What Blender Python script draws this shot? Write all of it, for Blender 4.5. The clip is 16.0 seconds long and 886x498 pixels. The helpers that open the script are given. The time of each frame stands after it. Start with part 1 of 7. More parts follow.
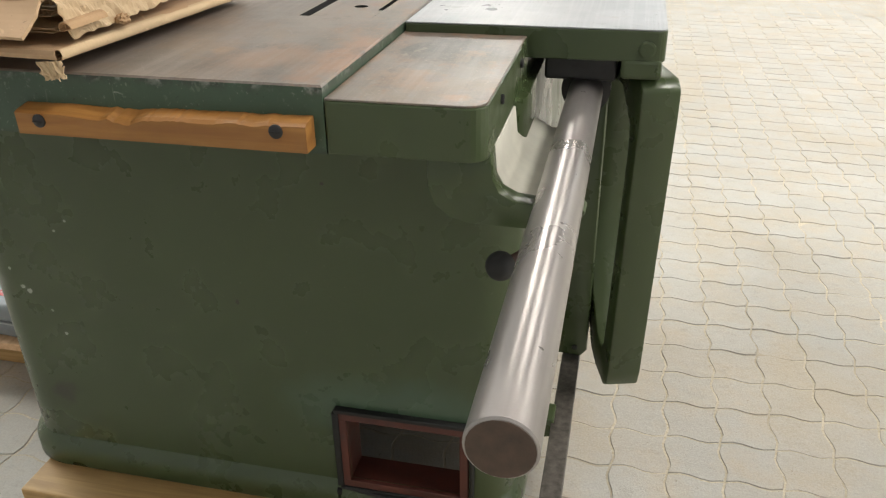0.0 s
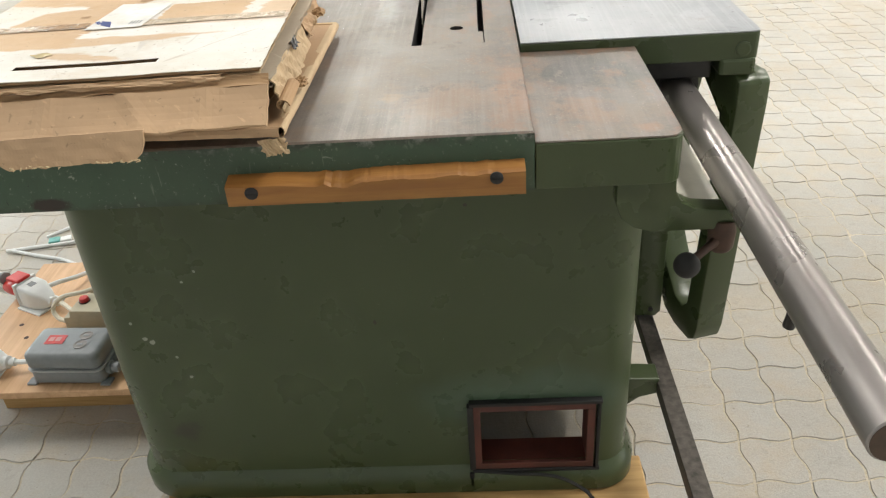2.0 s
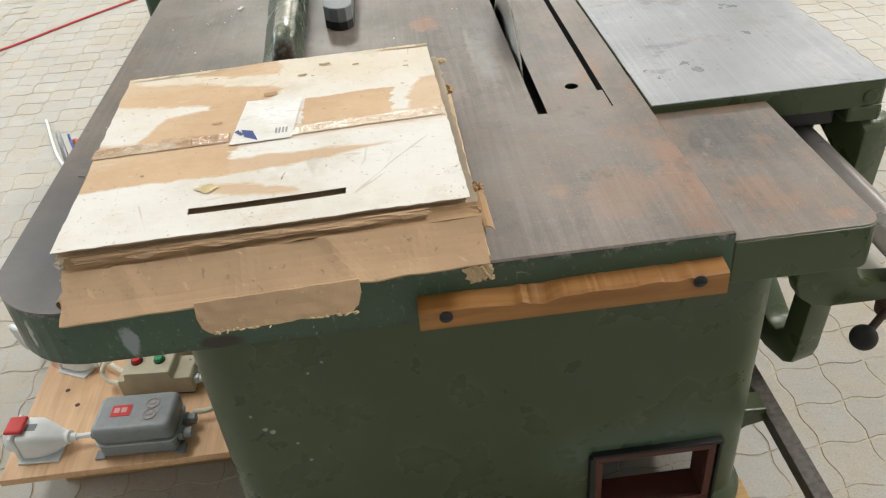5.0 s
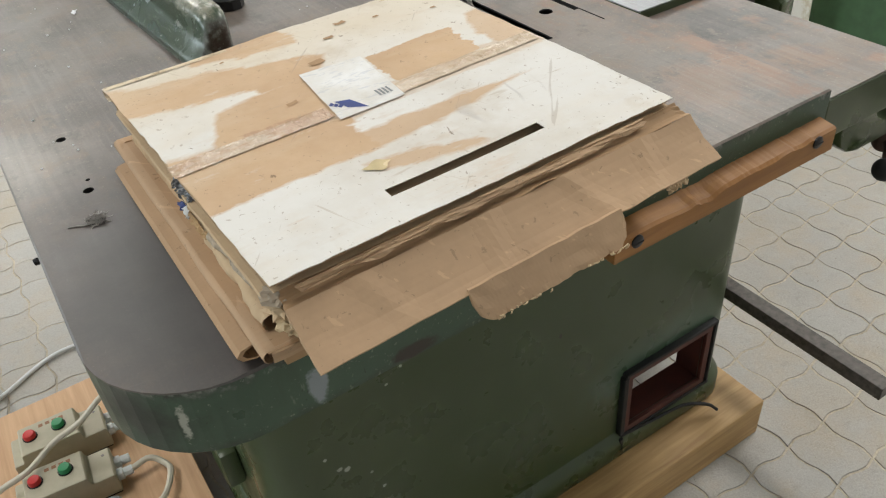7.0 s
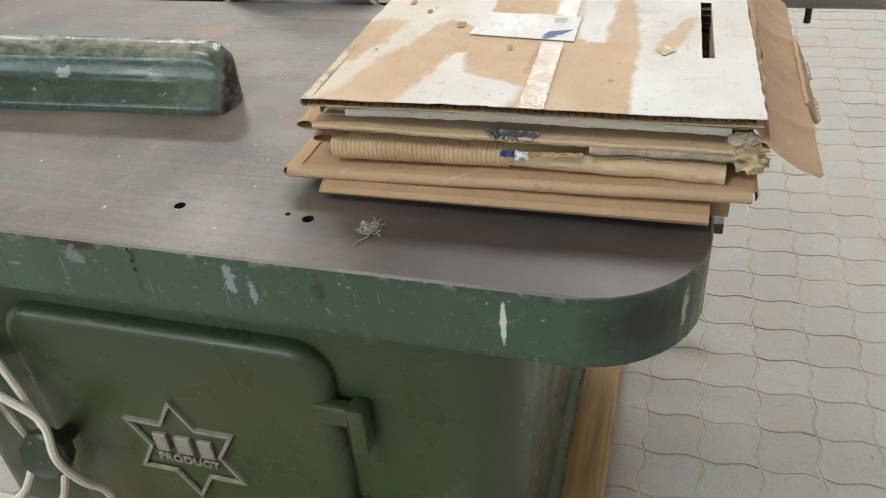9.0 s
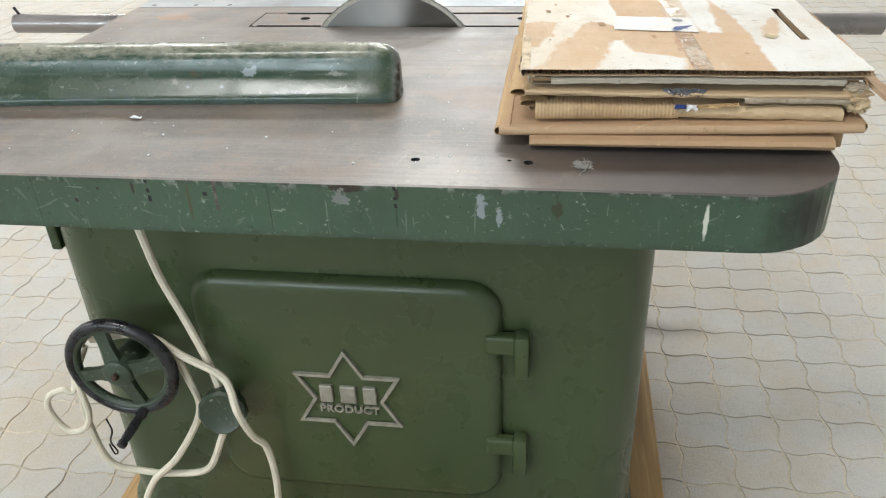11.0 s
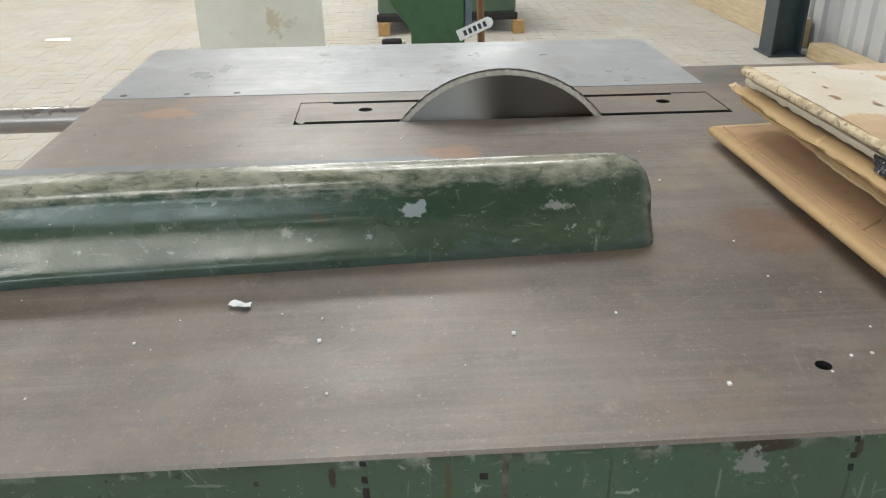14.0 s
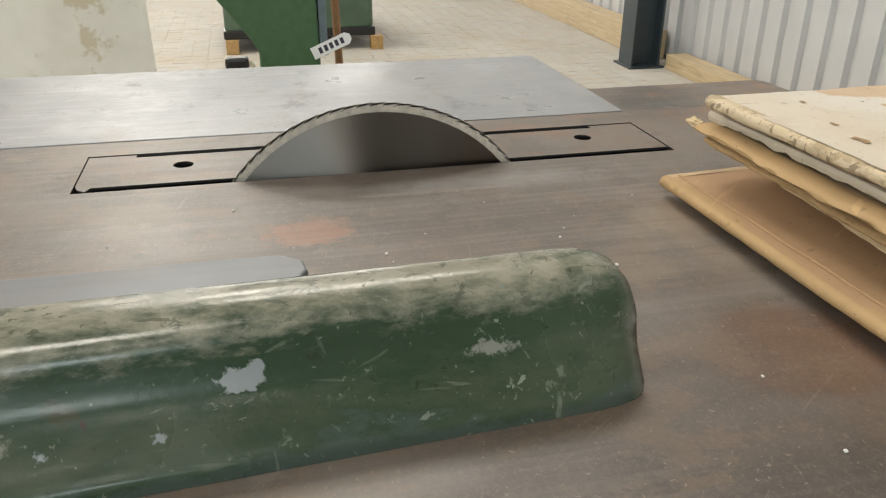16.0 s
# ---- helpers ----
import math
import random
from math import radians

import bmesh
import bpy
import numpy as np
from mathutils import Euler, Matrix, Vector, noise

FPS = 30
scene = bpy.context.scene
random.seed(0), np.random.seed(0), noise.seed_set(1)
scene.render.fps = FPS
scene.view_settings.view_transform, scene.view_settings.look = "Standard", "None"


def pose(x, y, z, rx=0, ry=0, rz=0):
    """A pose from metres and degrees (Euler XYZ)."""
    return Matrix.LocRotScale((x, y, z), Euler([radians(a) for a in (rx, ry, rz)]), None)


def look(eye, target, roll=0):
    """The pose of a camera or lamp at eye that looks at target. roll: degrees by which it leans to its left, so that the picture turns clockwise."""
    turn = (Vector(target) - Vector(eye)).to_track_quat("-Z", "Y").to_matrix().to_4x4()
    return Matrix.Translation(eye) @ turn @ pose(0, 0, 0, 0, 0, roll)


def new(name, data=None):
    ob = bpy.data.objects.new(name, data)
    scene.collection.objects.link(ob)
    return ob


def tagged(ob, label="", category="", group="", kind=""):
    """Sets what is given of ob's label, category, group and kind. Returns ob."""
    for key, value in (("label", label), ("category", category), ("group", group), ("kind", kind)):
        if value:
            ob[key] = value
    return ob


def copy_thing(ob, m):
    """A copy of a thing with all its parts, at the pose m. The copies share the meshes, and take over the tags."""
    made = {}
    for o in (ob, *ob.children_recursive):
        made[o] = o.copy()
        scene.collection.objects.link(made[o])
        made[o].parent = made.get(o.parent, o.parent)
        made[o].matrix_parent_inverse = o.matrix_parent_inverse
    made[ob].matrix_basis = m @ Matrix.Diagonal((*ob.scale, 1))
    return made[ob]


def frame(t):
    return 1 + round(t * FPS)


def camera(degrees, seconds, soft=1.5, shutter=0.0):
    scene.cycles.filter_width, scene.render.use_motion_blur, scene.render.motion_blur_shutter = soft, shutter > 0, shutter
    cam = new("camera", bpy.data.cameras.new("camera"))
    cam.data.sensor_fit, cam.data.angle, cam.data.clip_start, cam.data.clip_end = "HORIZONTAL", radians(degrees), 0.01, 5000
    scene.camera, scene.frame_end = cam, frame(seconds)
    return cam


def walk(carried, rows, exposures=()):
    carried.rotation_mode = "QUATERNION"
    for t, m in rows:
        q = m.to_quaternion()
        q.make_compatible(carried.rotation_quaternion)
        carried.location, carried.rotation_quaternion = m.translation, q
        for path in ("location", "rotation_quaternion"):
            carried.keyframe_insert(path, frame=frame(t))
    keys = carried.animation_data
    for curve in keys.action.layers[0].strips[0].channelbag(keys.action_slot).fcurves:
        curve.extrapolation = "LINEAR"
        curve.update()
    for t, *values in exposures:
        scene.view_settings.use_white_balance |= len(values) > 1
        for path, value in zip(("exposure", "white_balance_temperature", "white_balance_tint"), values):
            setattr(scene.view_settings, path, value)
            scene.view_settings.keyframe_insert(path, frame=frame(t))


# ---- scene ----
cam = camera(58.5, 16.0, soft=1.2)

PATH = [
    (0, (0.312, -0.77, 1.156), (-0.096, 0.952, 0.222), -0.9),
    (0.5, (0.172, -0.794, 1.154), (-0.066, 0.942, 0.19), -1.4),
    (1, (0.011, -0.837, 1.2), (-0.14, 0.887, 0.198), -2.4),
    (1.5, (-0.048, -0.846, 1.252), (-0.157, 0.862, 0.216), -3.3),
    (2, (-0.065, -0.852, 1.3), (-0.167, 0.839, 0.236), -4.2),
    (2.5, (-0.071, -0.855, 1.331), (-0.184, 0.818, 0.241), -4.9),
    (3, (-0.105, -0.87, 1.352), (-0.224, 0.787, 0.239), -5.4),
    (3.5, (-0.134, -0.849, 1.391), (-0.248, 0.792, 0.254), -5.8),
    (4, (-0.179, -0.798, 1.431), (-0.267, 0.832, 0.275), -6.0),
    (4.2, (-0.201, -0.776, 1.447), (-0.27, 0.85, 0.285), -6.0),
    (6.3, (-0.714, -0.632, 1.463), (-0.233, 0.881, 0.25), -4.9),
    (6.5, (-0.763, -0.619, 1.456), (-0.187, 0.857, 0.236), -4.7),
    (7, (-0.839, -0.481, 1.392), (-0.049, 0.877, 0.154), -5.4),
    (7.5, (-0.917, -0.282, 1.370), (0.095, 0.889, 0.104), -5.9),
    (8, (-1.016, -0.146, 1.346), (0.183, 0.815, 0.066), -7.1),
    (8.2, (-1.105, -0.071, 1.330), (0.206, 0.775, 0.074), -6.7),
    (10.3, (-1.6, 0.131, 1.334), (0.051, 0.494, 0.265), -3.5),
    (10.5, (-1.634, 0.182, 1.338), (0.029, 0.521, 0.279), -3.1),
    (11, (-1.712, 0.345, 1.339), (-0.013, 0.618, 0.32), -2.4),
    (11.5, (-1.766, 0.46, 1.345), (-0.03, 0.672, 0.375), -1.6),
    (12, (-1.775, 0.535, 1.347), (-0.004, 0.69, 0.43), -1.0),
    (12.5, (-1.706, 0.62, 1.323), (0.084, 0.729, 0.438), -0.6),
    (13, (-1.559, 0.721, 1.289), (0.238, 0.781, 0.413), -0.7),
    (13.5, (-1.424, 0.791, 1.282), (0.372, 0.783, 0.401), -0.8),
    (14, (-1.257, 0.83, 1.258), (0.532, 0.727, 0.37), -0.7),
    (14.5, (-1.088, 0.85, 1.231), (0.695, 0.634, 0.351), -0.5),
    (15, (-0.984, 0.844, 1.209), (0.79, 0.53, 0.339), -0.0),
    (15.5, (-0.939, 0.814, 1.199), (0.826, 0.427, 0.341), 0.3),
    (16, (-0.934, 0.799, 1.2), (0.821, 0.367, 0.344), 0.5),
]
EXPOSURES = [(0, -0.12, 6600, 9), (4, -0.26, 6550, 9), (6.5, -0.48, 6400, 9), (8, -0.62, 6300, 9), (10.5, -0.26, 6250, 9), (12.5, -0.40, 6100, 8), (14, -0.64, 6400, 8), (16, -0.63, 6900, 10)]
walk(cam, [(t, look(eye, target, roll)) for t, eye, target, roll in PATH], EXPOSURES)

# ---- light ----
world = bpy.data.worlds.new("hall_daylight")
scene.world = world
world.use_nodes = True
wn = world.node_tree
sky = wn.nodes.new("ShaderNodeTexSky")
sky.sky_type, sky.sun_disc = "NISHITA", False
sky.sun_elevation, sky.sun_rotation = radians(40), radians(30)
wn.nodes["Background"].inputs["Strength"].default_value = 0.12
wn.links.new(sky.outputs[0], wn.nodes["Background"].inputs["Color"])


def area_light(name, m, sx, sy, watts, colour):
    lamp = bpy.data.lights.new(name, "AREA")
    lamp.shape, lamp.size, lamp.size_y, lamp.energy, lamp.color = "RECTANGLE", sx, sy, watts, colour
    ob = new(name, lamp)
    ob.matrix_world = m
    return ob


ROOF_Z = 5.2
PANEL_X, PANEL_Y = 0.50, 0.85
# rooflight panels: x, y, watts; the one at (2.6, 0.2) is added to brighten the floor
ROOFLIGHTS = [
    (-6.6, 1.4, 60), (-6.6, 4.8, 60), (-6.6, 8.4, 60), (-2.8, 2.0, 170), (-1.35, 8.9, 290), (1.6, 7.0, 130), (1.5, 12.2, 70),
    (2.6, 0.2, 180), (5.2, 1.25, 180), (5.2, 4.8, 160), (5.2, 8.4, 110), (9.3, 2.4, 160), (9.0, 6.0, 120), (9.0, 10.0, 100), (13.2, 3.1, 100), (12.6, 7.0, 60),
]
for rx, ry, rp in ROOFLIGHTS:
    area_light("rooflight_daylight", pose(rx, ry, ROOF_Z - 0.02), 2 * PANEL_X, 2 * PANEL_Y, rp, (1.0, 0.965, 0.905))
# unseen gateway, added to brighten the floor and the table's grazing reflection
area_light("gate_daylight", look((14.1, 0.8, 2.1), (0, 0.8, 1.0)), 4.8, 4.0, 500, (1.0, 0.985, 0.95))
# unseen windows, added to brighten west-facing sides with cool light
for wy in (3.9, 9.9):
    area_light("window_daylight", look((-8.28, wy, 2.9), (0, wy, 1.6)), 5.0, 1.1, 300, (0.84, 0.96, 1.0))
# weak fill from a second unseen, added gateway
area_light("gate_daylight", look((3.0, 13.9, 2.1), (3.0, 0, 1.2)), 6.0, 3.8, 80, (1.0, 0.985, 0.95))


# ---- materials ----
TOP = 0.92
def nodes_of(name):
    m = bpy.data.materials.new(name)
    m.use_nodes = True
    nt = m.node_tree
    return m, nt, nt.nodes["Principled BSDF"]


class Net:
    """Small builder for node chains on object coordinates."""

    def __init__(self, name, rough=0.5, metal=0.0, world_space=True):
        self.m, self.nt, self.bsdf = nodes_of(name)
        self.bsdf.inputs["Roughness"].default_value = rough
        self.bsdf.inputs["Metallic"].default_value = metal
        if world_space:
            geo = self.nt.nodes.new("ShaderNodeNewGeometry")
            self.co = geo.outputs["Position"]
        else:
            self.co = self.nt.nodes.new("ShaderNodeTexCoord").outputs["Object"]

    def link(self, a, b):
        self.nt.links.new(a, b)

    def mapped(self, scale=(1, 1, 1), shift=(0, 0, 0), turn=(0, 0, 0)):
        n = self.nt.nodes.new("ShaderNodeMapping")
        n.inputs["Scale"].default_value, n.inputs["Location"].default_value = scale, shift
        n.inputs["Rotation"].default_value = [radians(a) for a in turn]
        self.link(self.co, n.inputs["Vector"])
        return n.outputs[0]

    def noise(self, scale, detail=4, rough=0.55, stretch=(1, 1, 1), shift=(0, 0, 0), distortion=0.0):
        n = self.nt.nodes.new("ShaderNodeTexNoise")
        n.inputs["Scale"].default_value, n.inputs["Detail"].default_value = scale, detail
        n.inputs["Roughness"].default_value, n.inputs["Distortion"].default_value = rough, distortion
        self.link(self.mapped(stretch, shift), n.inputs["Vector"])
        return n.outputs["Fac"]

    def scratch(self, scale, turn, at, length=14, shift=(0, 0, 0), soft=0.02, bend=0.3):
        """Short thin marks along y after a turn: 1 on a mark."""
        m = self.nt.nodes.new("ShaderNodeMapping")
        m.vector_type = "TEXTURE"
        m.inputs["Rotation"].default_value = [radians(a) for a in turn]
        m.inputs["Location"].default_value = shift
        m.inputs["Scale"].default_value = (1, length, 1)
        self.link(self.co, m.inputs["Vector"])
        n = self.nt.nodes.new("ShaderNodeTexNoise")
        n.inputs["Scale"].default_value, n.inputs["Detail"].default_value = scale, 3
        n.inputs["Roughness"].default_value, n.inputs["Distortion"].default_value = 0.6, bend
        self.link(m.outputs[0], n.inputs["Vector"])
        return self.ramp(n.outputs["Fac"], (at, 0.0), (at + soft, 1.0))

    def flecks(self, scale, at, shift=(0, 0, 0), stretch=(1, 1, 1), soft=0.015):
        return self.ramp(self.noise(scale, 4, 0.6, stretch, shift, 0.5), (at, 0.0), (at + soft, 1.0))

    def strip(self, v, lo, hi, soft):
        """1 between two values, fading over soft at both ends."""
        span = hi - lo + 2 * soft
        k = soft / span
        f = self.math("DIVIDE", self.math("SUBTRACT", v, lo - soft), span)
        return self.ramp(f, (0.0, 0.0), (min(0.49, 2 * k), 1.0), (max(0.51, 1 - 2 * k), 1.0), (1.0, 0.0))

    def both(self, a, c):
        return self.math("MULTIPLY", a, c)

    def most(self, a, c):
        return self.math("MAXIMUM", a, c)

    def wave(self, scale, axis="X", distortion=1.0, detail=2, stretch=(1, 1, 1)):
        n = self.nt.nodes.new("ShaderNodeTexWave")
        n.bands_direction = axis
        n.inputs["Scale"].default_value, n.inputs["Distortion"].default_value, n.inputs["Detail"].default_value = scale, distortion, detail
        self.link(self.mapped(stretch), n.inputs["Vector"])
        return n.outputs["Fac"]

    def ramp(self, fac, *stops):
        n = self.nt.nodes.new("ShaderNodeValToRGB")
        e = n.color_ramp.elements
        while len(e) < len(stops):
            e.new(0.5)
        for k, (p, c) in enumerate(stops):
            e[k].position = p
            e[k].color = (*c, 1) if isinstance(c, tuple) else (c, c, c, 1)
        self.link(fac, n.inputs["Fac"])
        return n.outputs["Color"]

    def mix(self, fac, a, b, blend="MIX"):
        n = self.nt.nodes.new("ShaderNodeMix")
        n.data_type, n.blend_type = "RGBA", blend
        for sock, v in ((n.inputs["Factor"], fac), (n.inputs["A"], a), (n.inputs["B"], b)):
            if isinstance(v, tuple):
                sock.default_value = (*v, 1)
            elif isinstance(v, (int, float)):
                sock.default_value = v if sock.type == "VALUE" else (v, v, v, 1)
            else:
                self.link(v, sock)
        return n.outputs["Result"]

    def math(self, op, a, b=0.0):
        n = self.nt.nodes.new("ShaderNodeMath")
        n.operation = op
        for sock, v in ((n.inputs[0], a), (n.inputs[1], b)):
            if isinstance(v, (int, float)):
                sock.default_value = v
            else:
                self.link(v, sock)
        return n.outputs[0]

    def spot(self, at, radius, stretch=(1, 1, 1), ragged=0.5, soft=0.25):
        """A ragged patch round a place: 1 inside, 0 outside."""
        sub = self.nt.nodes.new("ShaderNodeVectorMath")
        sub.operation = "SUBTRACT"
        sub.inputs[1].default_value = at
        self.link(self.co, sub.inputs[0])
        mul = self.nt.nodes.new("ShaderNodeVectorMath")
        mul.operation = "MULTIPLY"
        mul.inputs[1].default_value = [1 / (radius * v) for v in stretch]
        self.link(sub.outputs[0], mul.inputs[0])
        ln = self.nt.nodes.new("ShaderNodeVectorMath")
        ln.operation = "LENGTH"
        self.link(mul.outputs[0], ln.inputs[0])
        wob = self.math("MULTIPLY", self.math("SUBTRACT", self.noise(0.9 / radius, 6, 0.65), 0.5), ragged * 2.2)
        return self.ramp(self.math("ADD", ln.outputs["Value"], wob), (0.8 - soft, 1.0), (0.8 + soft, 0.0))

    def axis(self, which):
        n = self.nt.nodes.new("ShaderNodeSeparateXYZ")
        self.link(self.co, n.inputs[0])
        return n.outputs[which]

    def random(self):
        return self.nt.nodes.new("ShaderNodeObjectInfo").outputs["Random"]

    def island(self):
        return self.nt.nodes.new("ShaderNodeNewGeometry").outputs["Random Per Island"]

    def bump(self, fac, strength=0.3, distance=0.002):
        n = self.nt.nodes.new("ShaderNodeBump")
        n.inputs["Strength"].default_value, n.inputs["Distance"].default_value = strength, distance
        self.link(fac, n.inputs["Height"])
        self.link(n.outputs[0], self.bsdf.inputs["Normal"])
        return self

    def done(self, colour=None, rough=None, metal=None):
        for key, v in (("Base Color", colour), ("Roughness", rough), ("Metallic", metal)):
            if v is None:
                continue
            if isinstance(v, tuple):
                self.bsdf.inputs[key].default_value = (*v, 1)
            elif isinstance(v, (int, float)):
                self.bsdf.inputs[key].default_value = v
            else:
                self.link(v, self.bsdf.inputs[key])
        return self.m


def plain(name, colour, rough=0.5, metal=0.0, vary=0.15, scale=30, relief=0.15):
    """A paint or plastic with slight mottling and relief."""
    n = Net(name, rough, metal)
    f = n.noise(scale, 5)
    dark = tuple(c * (1 - vary) for c in colour)
    light = tuple(min(1, c * (1 + vary)) for c in colour)
    c = n.ramp(f, (0.3, dark), (0.7, light))
    n.bump(n.noise(scale * 8, 3), relief, 0.001)
    return n.done(c, n.ramp(f, (0.3, max(0.05, rough - 0.08)), (0.7, min(1, rough + 0.08))))


def green_paint(name, base, chips=0.5, rough=0.42, dirt=0.5, spots=(), wear=None):
    """Old machine enamel: faded patches, grime, scratches, pale and dark nicks, orange-peel relief."""
    n = Net(name, rough)
    worn = 0.3 if chips < 1 else 1.0
    dark = tuple(c * (1 - 0.14 * worn) for c in base)
    pale = (base[0] * (1 + 0.30 * worn) + 0.004, base[1] * (1 + 0.22 * worn) + 0.004, base[2] * (1 + 0.18 * worn) + 0.003)
    c = n.ramp(n.noise(3.0, 6, 0.62), (0.3, dark), (0.52, base), (0.78, pale))
    c = n.mix(n.ramp(n.noise(14, 6, 0.7, shift=(4, 4, 1)), (0.45, 0.0), (0.8, 0.35 * worn)), c, pale)
    grime = n.ramp(n.noise(2.2, 4, 0.6, shift=(3, 1, 7)), (0.40, 0.0), (0.85, dirt * 0.8))
    c = n.mix(grime, c, (0.055, 0.050, 0.028))
    if wear:
        c = wear(n, c)
    if chips < 1:
        some = n.ramp(n.noise(4, 3, shift=(9, 4, 2)), (0.48, 0.0), (0.60, 1.0))
        c = n.mix(n.both(n.flecks(120, 0.735, (0.3, 2.1, 0.7)), some), c, (0.30, 0.33, 0.27))
        c = n.mix(n.both(n.flecks(95, 0.735, (5.3, 1.1, 3.7)), 0.8), c, (0.022, 0.024, 0.016))
        c = n.mix(n.both(n.scratch(150, (8, 0, 0), 0.70, 12, (0, 0, 5), 0.03), 0.25), c, (0.16, 0.19, 0.13))
        c = n.mix(n.both(n.ramp(n.noise(260, 3, 0.7), (0.55, 0.0), (0.75, 0.25)), 1.0), c, dark)
    else:
        k = min(1.0, chips / 3)
        where = n.ramp(n.noise(6, 3, shift=(9, 4, 2)), (0.50 - 0.14 * k, 0.0), (0.62 - 0.10 * k, 1.0))
        where2 = n.ramp(n.noise(7, 3, shift=(1, 8, 5)), (0.52 - 0.14 * k, 0.0), (0.64 - 0.10 * k, 1.0))
        c = n.mix(n.both(n.flecks(75, 0.69 - 0.022 * k, (0.3, 2.1, 0.7), (1, 1.0, 1.2)), where), c, (0.22, 0.25, 0.21))
        c = n.mix(n.both(n.flecks(60, 0.695 - 0.020 * k, (5.3, 1.1, 3.7)), n.both(where2, 0.3 + 0.7 * k)), c, (0.020, 0.020, 0.014))
        c = n.mix(n.both(n.flecks(190, 0.675 - 0.012 * k, (2, 7, 1)), min(0.8, 0.08 + 0.7 * k)), c, (0.20, 0.23, 0.18))
        c = n.mix(n.both(n.flecks(150, 0.670, (6, 3, 8)), min(0.8, 0.20 + 0.6 * k)), c, (0.025, 0.028, 0.018))
        c = n.mix(n.ramp(n.noise(28, 6, 0.75, (1, 0.5, 1), (8, 1, 4)), (0.55, 0.0), (0.75, 0.45 * k)), c, pale)
        for turn, scale, shift in (((62, 0, 0), 130, (1, 0, 0)), ((-25, 0, 0), 110, (0, 3, 0)), ((8, 0, 0), 150, (0, 0, 5)), ((90, 0, 55), 120, (2, 2, 0))):
            m = n.scratch(scale, turn, 0.672, 9, shift, 0.04)
            c = n.mix(n.both(n.both(m, where if turn[0] > 0 else where2), 0.10 + 0.5 * k), c, (0.22, 0.25, 0.20))
    for at, radius, stretch, ragged, soft, colour in spots:
        c = n.mix(n.spot(at, radius, stretch, ragged, soft), c, colour)
    streaks = n.ramp(n.noise(7, 4, 0.6, (1, 1, 0.12)), (0.4, 0.0), (0.75, 0.28 * worn))
    c = n.mix(streaks, c, tuple(v * 0.62 for v in base))
    n.bsdf.inputs["Specular IOR Level"].default_value = 0.45
    n.bump(n.math("ADD", n.noise(260, 2), n.math("MULTIPLY", n.noise(22, 4), 1.4)), 0.10, 0.0012)
    return n.done(c, n.ramp(n.noise(12, 5), (0.3, rough - 0.1), (0.7, rough + 0.14)))


GREY_CHIP, BARE_DARK = (0.24, 0.27, 0.285), (0.030, 0.020, 0.016)
CHIP_PALE = (0.38, 0.40, 0.34)
GREEN = green_paint("body_green_enamel", (0.048, 0.068, 0.028), 0.6, 0.30, 0.22, (
    ((-0.634, 0.192, 0.479), 0.006, (1.1, 2, 1), 0.6, 0.1, CHIP_PALE),
    ((-0.645, 0.192, 0.487), 0.005, (1.1, 2, 0.9), 0.6, 0.1, CHIP_PALE),
    ((-0.662, 0.192, 0.52), 0.0035, (1, 2, 1), 0.6, 0.1, CHIP_PALE),
    ((-0.60, 0.192, 0.445), 0.0035, (1, 2, 1), 0.6, 0.1, CHIP_PALE),
    ((-0.585, 0.192, 0.40), 0.004, (1, 2, 1), 0.6, 0.1, CHIP_PALE),
    ((-0.53, 0.192, 0.62), 0.003, (1, 2, 1), 0.6, 0.1, CHIP_PALE),
    ((-0.555, 0.192, 0.60), 0.003, (1, 2, 1), 0.6, 0.1, CHIP_PALE),
    ((-0.25, 0.192, 0.505), 0.005, (0.7, 2, 1.2), 0.6, 0.1, BARE_DARK),
    ((-0.09, 0.192, 0.72), 0.004, (1, 2, 1), 0.6, 0.1, BARE_DARK),
    ((-0.62, 0.192, 0.27), 0.03, (1, 2, 1), 0.9, 0.4, (0.035, 0.035, 0.022)),
    ((0.0, 0.192, 0.33), 0.22, (1, 2, 0.3), 1.0, 0.5, (0.060, 0.095, 0.060)),
))
def rim_wear(n, c):
    """Bare, nicked upper edge and a grimy lower edge of the table rim."""
    z = n.axis(2)
    fine = n.math("MULTIPLY", n.math("SUBTRACT", n.noise(55, 6, 0.72, (1, 0.6, 1)), 0.5), 0.035)
    h = n.math("ADD", z, fine)
    c = n.mix(n.both(n.ramp(h, (0.908, 0.0), (0.919, 0.9)), n.ramp(n.noise(30, 4, shift=(3, 3, 3)), (0.40, 0.0), (0.58, 1.0))), c, (0.035, 0.036, 0.032))
    c = n.mix(n.both(n.ramp(h, (0.911, 0.0), (0.920, 0.9)), n.ramp(n.noise(48, 4, shift=(1, 6, 3)), (0.52, 0.0), (0.60, 1.0))), c, (0.26, 0.27, 0.25))
    c = n.mix(n.ramp(h, (0.838, 0.8), (0.852, 0.0)), c, (0.028, 0.034, 0.022))
    return n.mix(n.ramp(n.noise(20, 6, 0.7, (1, 0.8, 0.35), (7, 1, 2)), (0.54, 0.0), (0.70, 0.45)), c, (0.036, 0.055, 0.034))


